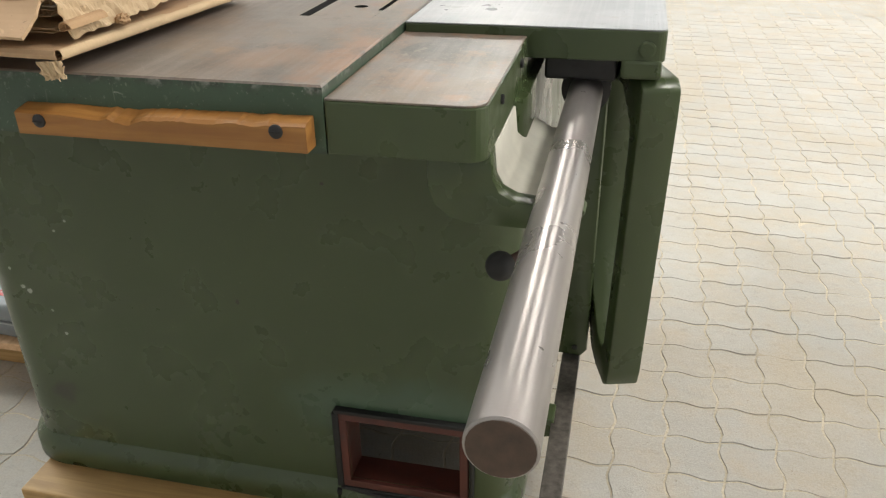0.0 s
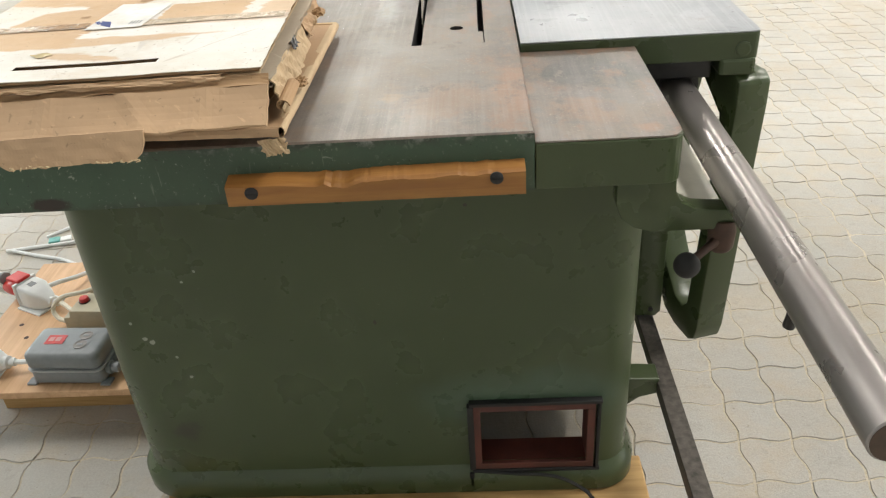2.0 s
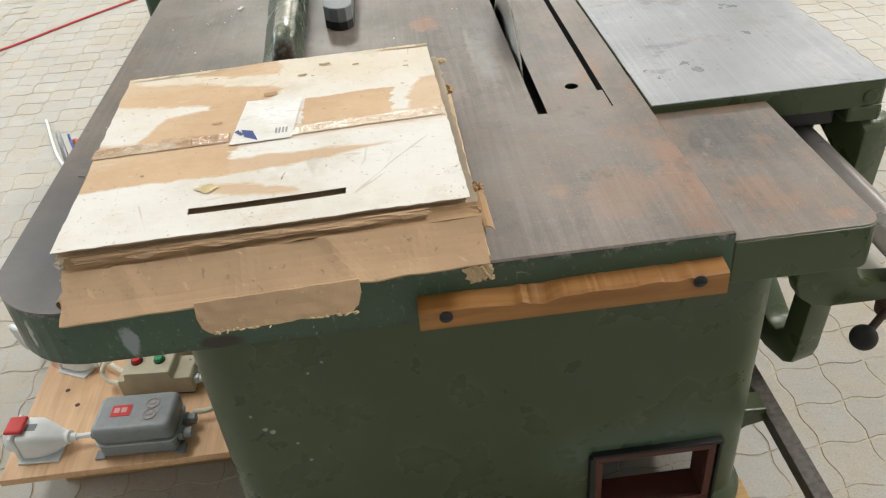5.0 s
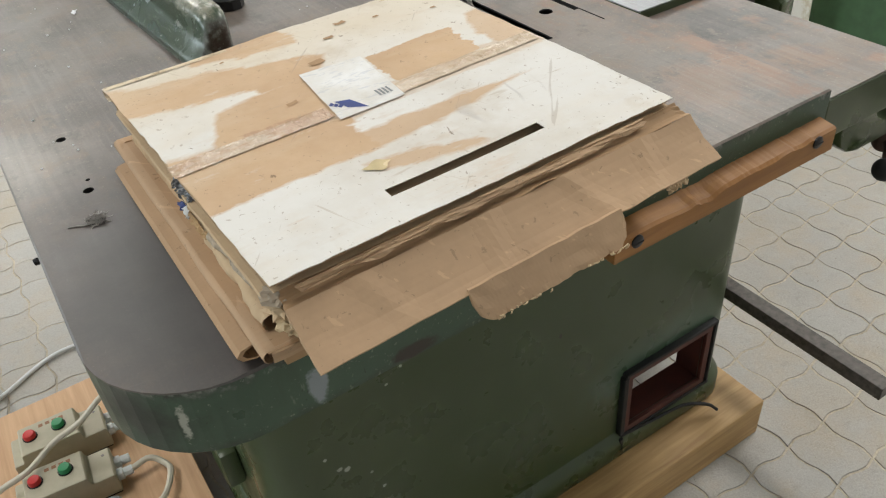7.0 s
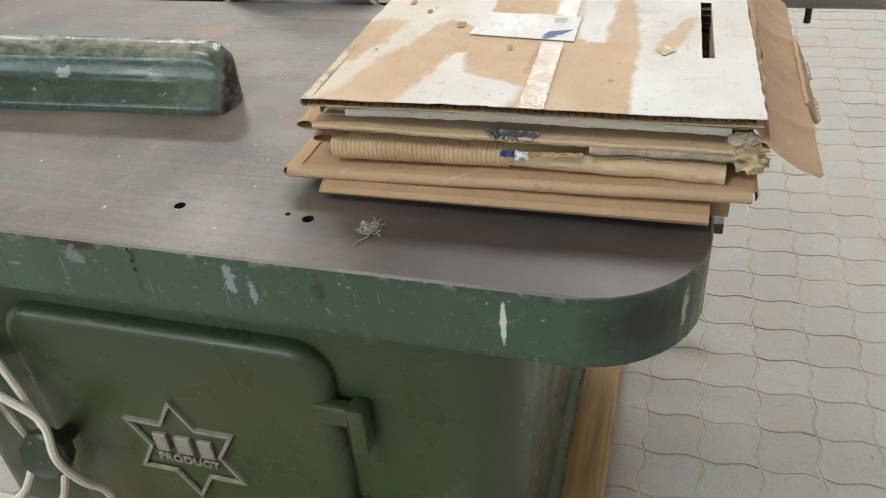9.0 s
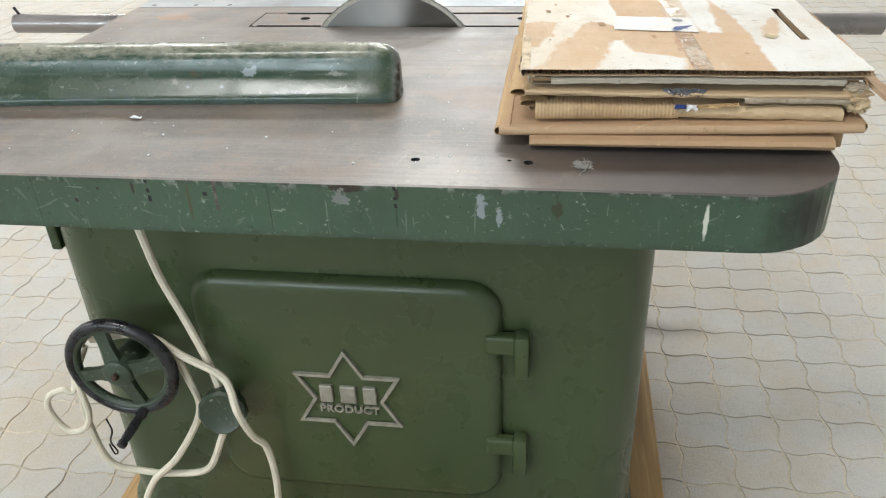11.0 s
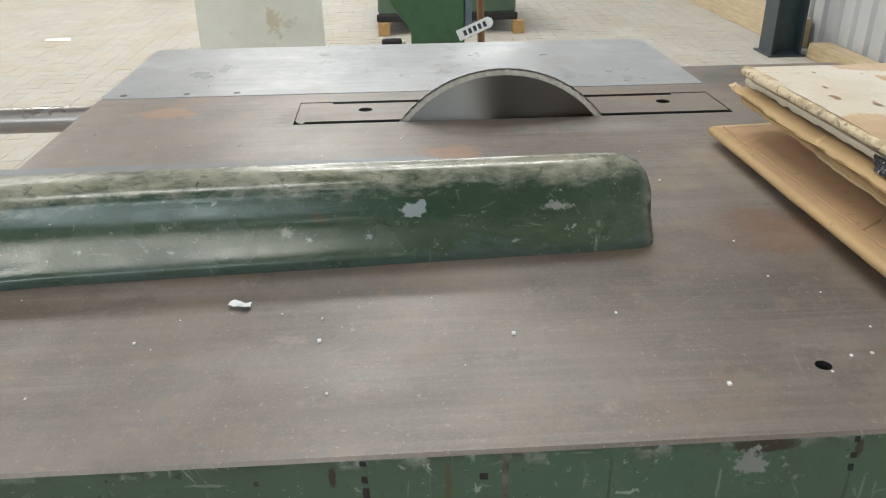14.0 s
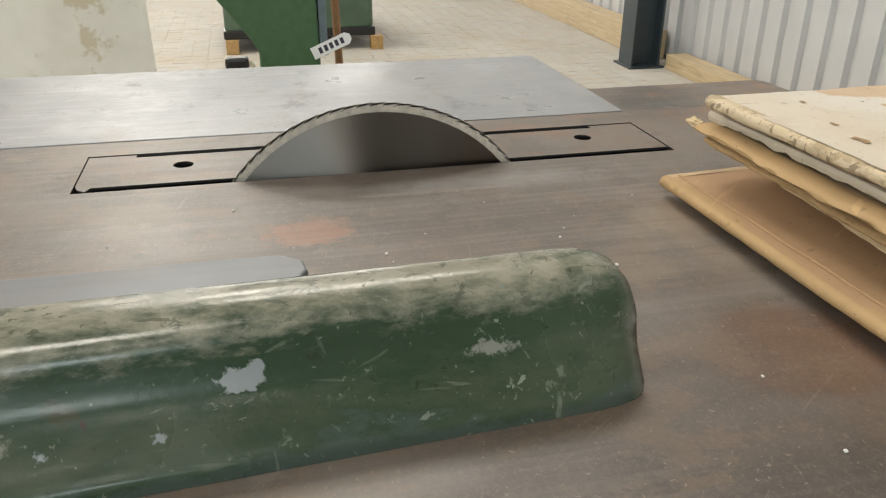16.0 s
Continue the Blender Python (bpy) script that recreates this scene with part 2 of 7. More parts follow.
GREEN_WORN = green_paint("worn_green_enamel", (0.047, 0.086, 0.054), 2.6, 0.36, 0.55, (
    ((-0.867, 0.432, 0.893), 0.010, (2, 0.7, 2.0), 1.3, 0.10, GREY_CHIP),
    ((-0.867, 0.600, 0.913), 0.012, (2, 2.2, 0.6), 0.5, 0.12, BARE_DARK),
    ((-0.867, 0.340, 0.896), 0.009, (2, 0.8, 1.8), 1.5, 0.15, (0.035, 0.038, 0.018)),
    ((-0.70, 0.0, 0.870), 0.012, (1, 2, 2.0), 0.6, 0.15, GREY_CHIP),
    ((-0.60, 0.0, 0.852), 0.012, (2.5, 2, 0.9), 0.6, 0.15, BARE_DARK),
    ((-0.868, 0.168, 0.884), 0.0085, (2, 0.40, 3.2), 0.5, 0.15, (0.55, 0.56, 0.48)),
    ((-0.868, 1.170, 0.884), 0.0085, (2, 0.45, 3.2), 0.5, 0.15, (0.55, 0.56, 0.48)),
    ((-0.868, 0.535, 0.908), 0.010, (2, 0.30, 1.1), 0.8, 0.12, BARE_DARK),
    ((-0.868, 0.537, 0.872), 0.010, (2, 0.16, 2.2), 0.8, 0.2, (0.03, 0.05, 0.03)),
    ((-0.868, 0.880, 0.905), 0.010, (2, 0.30, 1.2), 0.9, 0.12, BARE_DARK),
    ((-0.868, 0.806, 0.885), 0.012, (2, 0.22, 3.0), 0.8, 0.3, (0.06, 0.06, 0.03)),
    ((-0.868, 0.605, 0.897), 0.012, (2, 1.2, 1.0), 2.4, 0.15, (0.17, 0.18, 0.17)),
    ((-0.868, 0.41, 0.879), 0.006, (2, 0.8, 2.2), 1.0, 0.15, GREY_CHIP),
    ((-0.868, 0.70, 0.880), 0.012, (2, 0.10, 3.2), 0.6, 0.3, (0.030, 0.045, 0.030)),
    ((-0.868, 1.02, 0.880), 0.012, (2, 0.10, 3.2), 0.6, 0.3, (0.030, 0.045, 0.030)),
    ((-0.85, 0.040, 0.88), 0.06, (1, 1, 1.2), 0.9, 0.4, (0.022, 0.028, 0.020)),
    ((-0.815, 0.008, 0.880), 0.010, (0.5, 2, 3.4), 0.9, 0.15, (0.42, 0.42, 0.36)),
), rim_wear)
def fence_wear(n, c):
    """Dust-pale upper edge, olive fading towards the free end, bluish scuffed foot."""
    x, y, z = n.axis(0), n.axis(1), n.axis(2)
    rag = n.math("MULTIPLY", n.math("SUBTRACT", n.noise(16, 7, 0.7, (1, 0.5, 1)), 0.5), 0.05)
    fine = n.math("MULTIPLY", n.math("SUBTRACT", n.noise(90, 5, 0.7, (1, 0.4, 1), (2, 1, 0)), 0.5), 0.05)
    h = n.math("ADD", z, n.math("ADD", rag, fine))
    free = n.ramp(n.math("ADD", y, n.math("MULTIPLY", rag, 3.0)), (0.62, 1.0), (0.86, 0.0))
    c = n.mix(n.both(free, 0.35), c, (0.085, 0.105, 0.070))
    c = n.mix(n.both(n.strip(h, 0.938, 0.950, 0.012), 0.30), c, (0.12, 0.125, 0.085))
    c = n.mix(n.both(n.ramp(h, (0.980, 0.0), (1.000, 1.0)), 0.88), c, (0.34, 0.325, 0.26))
    c = n.mix(n.both(n.ramp(h, (0.9275, 1.0), (0.934, 0.0)), 0.4), c, (0.10, 0.12, 0.125))
    c = n.mix(n.both(n.flecks(110, 0.60, (3, 3, 1), (1, 0.5, 1)), n.ramp(h, (0.970, 0.0), (0.99, 0.7))), c, (0.09, 0.10, 0.075))
    end = n.ramp(n.math("ADD", y, n.math("MULTIPLY", fine, 0.25)), (0.5885, 1.0), (0.600, 0.0))
    c = n.mix(n.both(end, n.ramp(n.noise(60, 5, 0.7), (0.35, 0.35), (0.6, 0.95))), c, (0.26, 0.265, 0.245))
    lip = n.ramp(n.math("ADD", y, n.math("MULTIPLY", fine, 0.22)), (0.5875, 1.0), (0.5935, 0.0))
    return n.mix(n.both(lip, n.ramp(n.noise(45, 4), (0.40, 0.0), (0.50, 0.95))), c, (0.045, 0.028, 0.022))


FENCE_GREEN = green_paint("fence_green_enamel", (0.011, 0.040, 0.019), 2.2, 0.24, 0.15, (
    ((-0.585, 0.817, 0.964), 0.011, (2, 1.3, 0.8), 0.9, 0.06, GREY_CHIP),
    ((-0.575, 0.680, 0.960), 0.0075, (2, 1.7, 0.6), 1.8, 0.2, (0.21, 0.22, 0.20)),
    ((-0.60, 0.592, 0.942), 0.010, (2, 0.6, 1.2), 0.7, 0.15, BARE_DARK),
    ((-0.590, 0.935, 0.950), 0.007, (2, 1.2, 0.7), 1.2, 0.25, (0.20, 0.21, 0.17)),
    ((-0.590, 0.915, 0.944), 0.004, (2, 1.2, 0.8), 1.2, 0.15, GREY_CHIP),
    ((-0.590, 0.86, 0.944), 0.0035, (2, 1.2, 0.8), 1.2, 0.15, GREY_CHIP),
    ((-0.590, 0.905, 0.960), 0.009, (2, 1.3, 0.8), 0.9, 0.4, (0.040, 0.042, 0.018)),
    ((-0.590, 0.895, 0.954), 0.003, (2, 1.0, 1.0), 0.9, 0.15, BARE_DARK),
    ((-0.590, 0.785, 0.966), 0.0025, (2, 1.0, 1.2), 0.9, 0.25, (0.09, 0.045, 0.02)),
), fence_wear)
GREEN_FAR = plain("far_green_paint", (0.045, 0.105, 0.045), 0.5)


def table_iron():
    n = Net("planed_cast_iron", 0.4, 0.0)
    n.bsdf.inputs["Specular IOR Level"].default_value = 1.0
    n.bsdf.inputs["Sheen Weight"].default_value = 0.02
    n.bsdf.inputs["Sheen Roughness"].default_value = 0.45
    n.bsdf.inputs["Sheen Tint"].default_value = (1.0, 0.80, 0.66, 1)
    c = n.ramp(n.noise(3.5, 4, 0.5), (0.3, (0.060, 0.050, 0.044)), (0.5, (0.105, 0.088, 0.077)), (0.75, (0.170, 0.146, 0.128)))
    streak = n.noise(34, 3, 0.5, (1, 0.04, 1))
    c = n.mix(n.ramp(streak, (0.45, 0.0), (0.66, 0.35)), c, (0.22, 0.205, 0.19))
    tick = n.noise(160, 3, 0.6, (0.25, 1, 1))
    c = n.mix(n.ramp(tick, (0.45, 0.0), (0.75, 0.25)), c, (0.21, 0.19, 0.17))
    bands = n.ramp(n.noise(9, 3, 0.55, (1, 0.10, 1), (3, 0, 0)), (0.46, 0.0), (0.64, 0.35))
    c = n.mix(bands, c, (0.165, 0.160, 0.158))
    cloud = n.ramp(n.noise(4, 6, 0.68, shift=(9, 2, 4)), (0.50, 0.0), (0.66, 0.6))
    c = n.mix(cloud, c, (0.150, 0.112, 0.085))
    rust = n.ramp(n.noise(5, 5, 0.6, shift=(2, 5, 1)), (0.52, 0.0), (0.72, 0.6))
    c = n.mix(rust, c, (0.175, 0.112, 0.076))
    dark = n.ramp(n.noise(6, 5, 0.6, shift=(7, 3, 1)), (0.47, 0.0), (0.68, 0.7))
    c = n.mix(dark, c, (0.060, 0.052, 0.048))
    for at, radius, stretch, ragged, soft, colour in (
        ((-0.30, 0.765, TOP), 0.032, (1, 1.3, 3), 0.9, 0.12, (0.245, 0.112, 0.060)),
        ((-0.085, 1.168, TOP), 0.030, (1, 1.6, 3), 0.9, 0.25, (0.245, 0.116, 0.048)),
        ((-0.56, 0.470, TOP), 0.066, (1, 1.1, 3), 0.35, 0.10, (0.130, 0.080, 0.056)),
        ((-0.575, 0.455, TOP), 0.040, (1, 1.4, 3), 2.2, 0.12, (0.17, 0.10, 0.064)),
        ((-0.02, 0.13, TOP), 0.050, (0.7, 2.6, 3), 1.2, 0.45, (0.235, 0.116, 0.056)),
        ((-0.10, 0.10, TOP), 0.070, (1.2, 1.2, 3), 1.2, 0.45, (0.194, 0.116, 0.072)),
        ((0.07, 0.09, TOP), 0.050, (1.2, 0.9, 3), 1.2, 0.4, (0.204, 0.116, 0.064)),
        ((0.10, 0.10, TOP), 0.020, (1, 1, 3), 0.8, 0.3, (0.13, 0.10, 0.09)),
        ((0.14, 0.03, TOP), 0.020, (1, 1, 3), 0.8, 0.3, (0.221, 0.109, 0.054)),
        ((-0.215, 0.56, TOP), 0.050, (0.5, 3.0, 3), 1.2, 0.5, (0.200, 0.205, 0.212)),
        ((-0.36, 0.44, TOP), 0.075, (1.2, 0.8, 3), 1.4, 0.5, (0.215, 0.172, 0.128)),
        ((-0.115, 0.90, TOP), 0.030, (0.8, 1.6, 3), 1.4, 0.5, (0.085, 0.074, 0.066)),
        ((-0.23, 0.64, TOP), 0.012, (0.5, 8.0, 3), 0.5, 0.3, (0.24, 0.21, 0.19)),
        ((-0.43, 0.56, TOP), 0.05, (0.8, 2.2, 3), 1.3, 0.5, (0.190, 0.160, 0.125)),
        ((-0.68, 0.53, TOP), 0.16, (1.0, 1.3, 3), 0.9, 0.6, (0.050, 0.044, 0.040)),
        ((-0.66, 0.42, TOP), 0.06, (1.5, 1.0, 3), 1.1, 0.4, (0.13, 0.10, 0.08)),
        ((-0.18, 0.13, TOP), 0.022, (1, 0.8, 3), 1.0, 0.35, (0.22, 0.14, 0.08)),
        ((0.09, 0.235, TOP), 0.085, (1.3, 1.0, 3), 0.7, 0.2, (0.042, 0.040, 0.040)),
        ((0.07, 0.20, TOP), 0.022, (1.6, 0.8, 3), 1.0, 0.2, (0.085, 0.080, 0.078)),
        ((-0.32, 0.90, TOP), 0.008, (1, 1, 3), 0.6, 0.3, (0.055, 0.050, 0.048)),
    ):
        c = n.mix(n.math("MULTIPLY", n.spot(at, radius, stretch, ragged, soft), 0.92), c, colour)
    lines = n.noise(300, 2, 0.5, (1, 0.012, 1), (5, 1, 0))
    planed = n.ramp(n.noise(3.2, 3, 0.5, shift=(2, 8, 0)), (0.40, 0.15), (0.62, 1.0))
    c = n.mix(n.both(n.ramp(lines, (0.50, 0.0), (0.66, 0.16)), planed), c, (0.26, 0.245, 0.235))
    ridge = n.noise(115, 3, 0.5, (1, 0.035, 1), (2, 1, 0))
    c = n.mix(n.both(n.ramp(ridge, (0.46, 0.0), (0.58, 0.20)), planed), c, (0.26, 0.24, 0.225))
    c = n.mix(n.both(n.ramp(ridge, (0.34, 0.22), (0.44, 0.0)), planed), c, (0.085, 0.074, 0.066))
    cross = n.noise(52, 3, 0.6, (0.18, 1, 1), (6, 2, 0))
    c = n.mix(n.ramp(cross, (0.56, 0.0), (0.66, 0.22)), c, (0.10, 0.085, 0.075))
    blot = n.noise(15, 8, 0.75, (1, 0.7, 1), (4, 4, 2))
    c = n.mix(n.ramp(blot, (0.53, 0.0), (0.58, 0.42)), c, (0.18, 0.13, 0.088))
    c = n.mix(n.ramp(blot, (0.36, 0.65), (0.43, 0.0)), c, (0.066, 0.056, 0.050))
    c = n.mix(n.ramp(n.noise(28, 8, 0.75, (1, 0.6, 1), (1, 9, 2)), (0.60, 0.0), (0.66, 0.5)), c, (0.225, 0.20, 0.165))
    east = n.ramp(n.math("ADD", n.axis(0), 0.5), (0.30, 0.0), (0.42, 1.0))
    c = n.mix(n.both(n.ramp(n.noise(17, 7, 0.7, (1.2, 0.8, 1), (3, 2, 7)), (0.53, 0.0), (0.62, 0.60)), east), c, (0.20, 0.105, 0.058))
    dust = n.noise(420, 3, 0.7)
    c = n.mix(n.ramp(dust, (0.5, 0.0), (0.72, 0.35)), c, (0.25, 0.21, 0.17))
    c = n.mix(n.both(n.flecks(240, 0.66, (1, 1, 1)), 0.6), c, (0.30, 0.26, 0.21))
    for turn, shift in (((0, 0, 35), (1, 0, 0)), ((0, 0, 78), (5, 3, 0))):
        c = n.mix(n.both(n.scratch(260, turn, 0.690, 26, shift, 0.03), 0.25), c, (0.27, 0.25, 0.23))
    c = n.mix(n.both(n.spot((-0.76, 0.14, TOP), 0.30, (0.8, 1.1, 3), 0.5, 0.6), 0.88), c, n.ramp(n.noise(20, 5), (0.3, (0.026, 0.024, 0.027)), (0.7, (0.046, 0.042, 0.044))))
    c = n.mix(1.0, c, (0.96, 0.91, 0.86), "MULTIPLY")
    rough = n.mix(rust, n.ramp(n.math("ADD", n.both(streak, 0.4), n.both(n.noise(9, 2), 0.6)), (0.35, 0.36), (0.65, 0.52)), 0.56)
    n.bump(n.math("ADD", n.both(streak, 0.12), n.math("ADD", n.both(tick, 0.5), n.noise(180, 3))), 0.10, 0.0005)
    return n.done(c, rough)


IRON = table_iron()


def steel(name, colour, rough=0.25, stretch=(1, 0.02, 1), stain=0.12, metal=1.0, relief=0.04):
    n = Net(name, rough, metal)
    c = n.ramp(n.noise(60, 4, 0.6, stretch), (0.3, tuple(v * 0.82 for v in colour)), (0.7, colour))
    c = n.mix(n.ramp(n.noise(7, 3, 0.5, shift=(4, 2, 9)), (0.45, 0.0), (0.8, stain)), c, (0.16, 0.13, 0.115))
    if relief:
        n.bump(n.noise(150, 3, 0.5, stretch), relief, 0.0004)
    return n.done(c, n.ramp(n.noise(14, 4), (0.3, rough - 0.05), (0.7, rough + 0.08)))


def blade_steel():
    """Circular-ground disc: highlights spread along the radius."""
    n = Net("blade_steel", 0.32, 1.0, False)
    c = n.ramp(n.noise(5, 4, 0.5), (0.3, (0.205, 0.193, 0.185)), (0.7, (0.255, 0.243, 0.232)))
    n.bsdf.inputs["Anisotropic"].default_value = 1.0
    n.bsdf.inputs["Anisotropic Rotation"].default_value = 0.25
    tan = n.nt.nodes.new("ShaderNodeTangent")
    tan.direction_type, tan.axis = "RADIAL", "X"
    n.link(tan.outputs[0], n.bsdf.inputs["Tangent"])
    return n.done(c)


STEEL = steel("ground_steel", (0.32, 0.295, 0.285), 0.30, (1, 0.02, 1), 0.25, 0.65, 0.0)
BLADE_STEEL = blade_steel()
TOOTH_STEEL = plain("dusty_tooth_steel", (0.44, 0.41, 0.36), 0.55, 0.2, 0.25, 120)
STEEL_DARK = steel("dull_steel", (0.26, 0.24, 0.235), 0.42)
def slider_iron():
    """Pale planed iron, rubbed bright, with smudges, dark scuffs and rusty freckles."""
    n = Net("planed_slider_iron", 0.36, 0.25)
    c = n.ramp(n.noise(4, 6, 0.65), (0.3, (0.25, 0.265, 0.285)), (0.7, (0.36, 0.37, 0.385)))
    c = n.mix(n.ramp(n.noise(260, 2, 0.5, (1, 0.012, 1)), (0.48, 0.0), (0.68, 0.4)), c, (0.42, 0.43, 0.44))
    c = n.mix(n.ramp(n.noise(9, 7, 0.72, (1.3, 0.8, 1), (4, 1, 2)), (0.54, 0.0), (0.66, 0.45)), c, (0.46, 0.48, 0.50))
    c = n.mix(n.ramp(n.noise(11, 7, 0.72, (0.8, 1.3, 1), (1, 7, 2)), (0.58, 0.0), (0.66, 0.6)), c, (0.15, 0.155, 0.165))
    c = n.mix(n.ramp(n.noise(7, 6, 0.7, shift=(8, 3, 5)), (0.57, 0.0), (0.70, 0.55)), c, (0.25, 0.21, 0.165))
    c = n.mix(n.both(n.flecks(130, 0.68, (2, 2, 4)), 0.7), c, (0.09, 0.08, 0.07))
    c = n.mix(n.both(n.scratch(180, (0, 0, 50), 0.68, 22, (3, 1, 0), 0.03), 0.4), c, (0.14, 0.14, 0.15))
    n.bump(n.math("ADD", n.noise(260, 2, 0.5, (1, 0.012, 1)), n.noise(120, 3)), 0.08, 0.0005)
    return n.done(c, n.ramp(n.noise(10, 5, 0.6), (0.3, 0.26), (0.7, 0.50)))


SLIDER_STEEL = slider_iron()
BAR_IRON = plain("dusty_dark_bar_iron", (0.085, 0.074, 0.064), 0.55, 0.2, 0.5, 90)
BLACK_IRON = plain("blackened_iron", (0.022, 0.021, 0.022), 0.38, 0.3, 0.3, 60)
RIM_IRON = plain("worn_black_rim", (0.030, 0.030, 0.032), 0.28, 0.5, 0.5, 40)
# rubber parts; also the painted shade inside the blade opening and bores
BLACK = plain("black_rubber_and_shade", (0.008, 0.008, 0.008), 0.7)
RED_PRIMER = plain("red_primer", (0.075, 0.020, 0.013), 0.6, 0, 0.35, 25)


def wood(name, dark, light, axis="X", scale=7.0, rough=0.55):
    n = Net(name, rough)
    stretch = {"X": (0.06, 1, 1), "Y": (1, 0.06, 1)}[axis]
    g = n.noise(scale * 9, 5, 0.6, stretch, distortion=0.6)
    c = n.ramp(g, (0.3, dark), (0.65, light))
    c = n.mix(n.ramp(n.noise(7, 5), (0.5, 0.0), (0.8, 0.35)), c, tuple(v * 0.6 for v in dark))
    n.bump(g, 0.2, 0.001)
    return n.done(c)


STRIP_WOOD = wood("varnished_strip_wood", (0.24, 0.10, 0.022), (0.38, 0.175, 0.044))
PALE_TIMBER = wood("dusty_pale_timber", (0.40, 0.30, 0.175), (0.56, 0.45, 0.29))
BLOCK_WOOD = wood("raw_pine", (0.31, 0.175, 0.060), (0.49, 0.315, 0.13))
PLY_WOOD = wood("plywood_board", (0.52, 0.31, 0.165), (0.66, 0.42, 0.24), "Y")


def cardboard(name, colour, stain=0.3, flute="Y"):
    n = Net(name, 0.8)
    c = n.ramp(n.noise(5, 6, 0.65), (0.3, tuple(v * 0.80 for v in colour)), (0.7, colour))
    c = n.mix(n.ramp(n.noise(16, 6, 0.7, shift=(3, 3, 3)), (0.50, 0.0), (0.78, stain)), c, tuple(v * 0.55 for v in colour))
    w = n.wave(52, flute, 2.5, 2)
    c = n.mix(n.both(n.ramp(w, (0.3, 0.0), (1.0, 0.08)), n.ramp(n.noise(9, 4), (0.4, 0.2), (0.6, 1.0))), c, tuple(v * 0.6 for v in colour))
    c = n.mix(n.both(n.flecks(120, 0.66, (1, 3, 2)), 0.5), c, tuple(v * 0.4 for v in colour))
    c = n.mix(n.both(n.scratch(90, (0, 0, 40), 0.66, 14, (2, 0, 0)), 0.3), c, tuple(min(1, v * 1.4) for v in colour))
    f = n.noise(40, 4, 0.6)
    n.bump(n.math("ADD", n.math("MULTIPLY", n.noise(9, 4, 0.6), 4.0), n.math("ADD", f, n.math("MULTIPLY", w, 0.08))), 0.22, 0.0012)
    return n.done(c)


CARD = cardboard("brown_cardboard", (0.50, 0.335, 0.20))
CARD_DARK = cardboard("old_brown_cardboard", (0.42, 0.265, 0.14), 0.4)
CARD_FLAT = cardboard("smooth_brown_cardboard", (0.46, 0.295, 0.165), 0.25)


def paver_material():
    n = Net("concrete_paver", 0.85)
    f = n.noise(2.2, 5, 0.6)
    c = n.ramp(f, (0.3, (0.40, 0.39, 0.36)), (0.7, (0.51, 0.50, 0.465)))
    c = n.mix(n.ramp(n.island(), (0.0, 0.0), (1.0, 0.55)), c, (0.40, 0.375, 0.33))
    c = n.mix(n.ramp(n.random(), (0.0, 0.0), (1.0, 0.5)), c, (0.42, 0.385, 0.33))
    dirt = n.ramp(n.noise(7, 7, 0.7, shift=(1, 4, 0)), (0.46, 0.0), (0.68, 0.65))
    c = n.mix(dirt, c, (0.47, 0.385, 0.27))
    worn = n.ramp(n.noise(24, 7, 0.75, shift=(6, 2, 0)), (0.56, 0.0), (0.66, 0.55))
    c = n.mix(worn, c, (0.33, 0.30, 0.255))
    c = n.mix(n.both(n.flecks(75, 0.70, (3, 1, 0)), 0.7), c, (0.20, 0.165, 0.12))
    stain = n.ramp(n.noise(1.6, 7, 0.65, shift=(4, 7, 0)), (0.50, 0.0), (0.66, 0.65))
    c = n.mix(stain, c, (0.41, 0.34, 0.24))
    grain = n.noise(220, 4, 0.7)
    c = n.mix(0.18, c, n.ramp(grain, (0.3, 0.2), (0.7, 0.6)))
    n.bump(n.math("ADD", grain, n.math("ADD", n.noise(40, 4), n.math("MULTIPLY", n.noise(14, 4), 1.5))), 0.6, 0.0025)
    return n.done(c)


PAVER = paver_material()


def stained_plastic():
    n = Net("milky_stained_plastic", 0.35)
    c = n.ramp(n.noise(5, 5, 0.6), (0.3, (0.60, 0.575, 0.51)), (0.7, (0.72, 0.70, 0.64)))
    c = n.mix(n.ramp(n.noise(9, 6, 0.7, shift=(1, 2, 3)), (0.56, 0.0), (0.63, 0.6)), c, (0.44, 0.35, 0.20))
    n.bump(n.noise(7, 4, 0.6, (1, 1, 0.5)), 0.5, 0.01)
    return n.done(c)


PLASTIC_SHEET = stained_plastic()
CREAM = plain("cream_lit_face", (0.55, 0.53, 0.46), 0.5, 0, 0.12, 20)
BEIGE = plain("beige_plastic", (0.44, 0.40, 0.29), 0.45, 0, 0.08, 40)
GREY_BOX = plain("grey_hammered_paint", (0.20, 0.215, 0.225), 0.4, 0, 0.1, 60)
WHITE_PLASTIC = plain("white_plastic", (0.68, 0.70, 0.70), 0.4, 0, 0.06, 30)
RED_PLASTIC = plain("red_plastic", (0.50, 0.02, 0.02), 0.35, 0, 0.1, 30)
GREEN_BUTTON = plain("green_plastic", (0.02, 0.22, 0.08), 0.35, 0, 0.1, 30)
BLUE_PLASTIC = plain("blue_plastic", (0.02, 0.09, 0.42), 0.4, 0, 0.1, 30)
ORANGE_CABLE = plain("orange_cable_sheath", (0.52, 0.12, 0.05), 0.5, 0, 0.1, 50)
CABLE = plain("off_white_cable_sheath", (0.62, 0.57, 0.46), 0.5, 0, 0.12, 40)
RED_CABLE = plain("red_cable_sheath", (0.42, 0.04, 0.04), 0.5)
PAPER = plain("white_paper", (0.74, 0.75, 0.76), 0.7, 0, 0.05, 60)
INK_BLUE = plain("blue_ink", (0.025, 0.05, 0.20), 0.6)
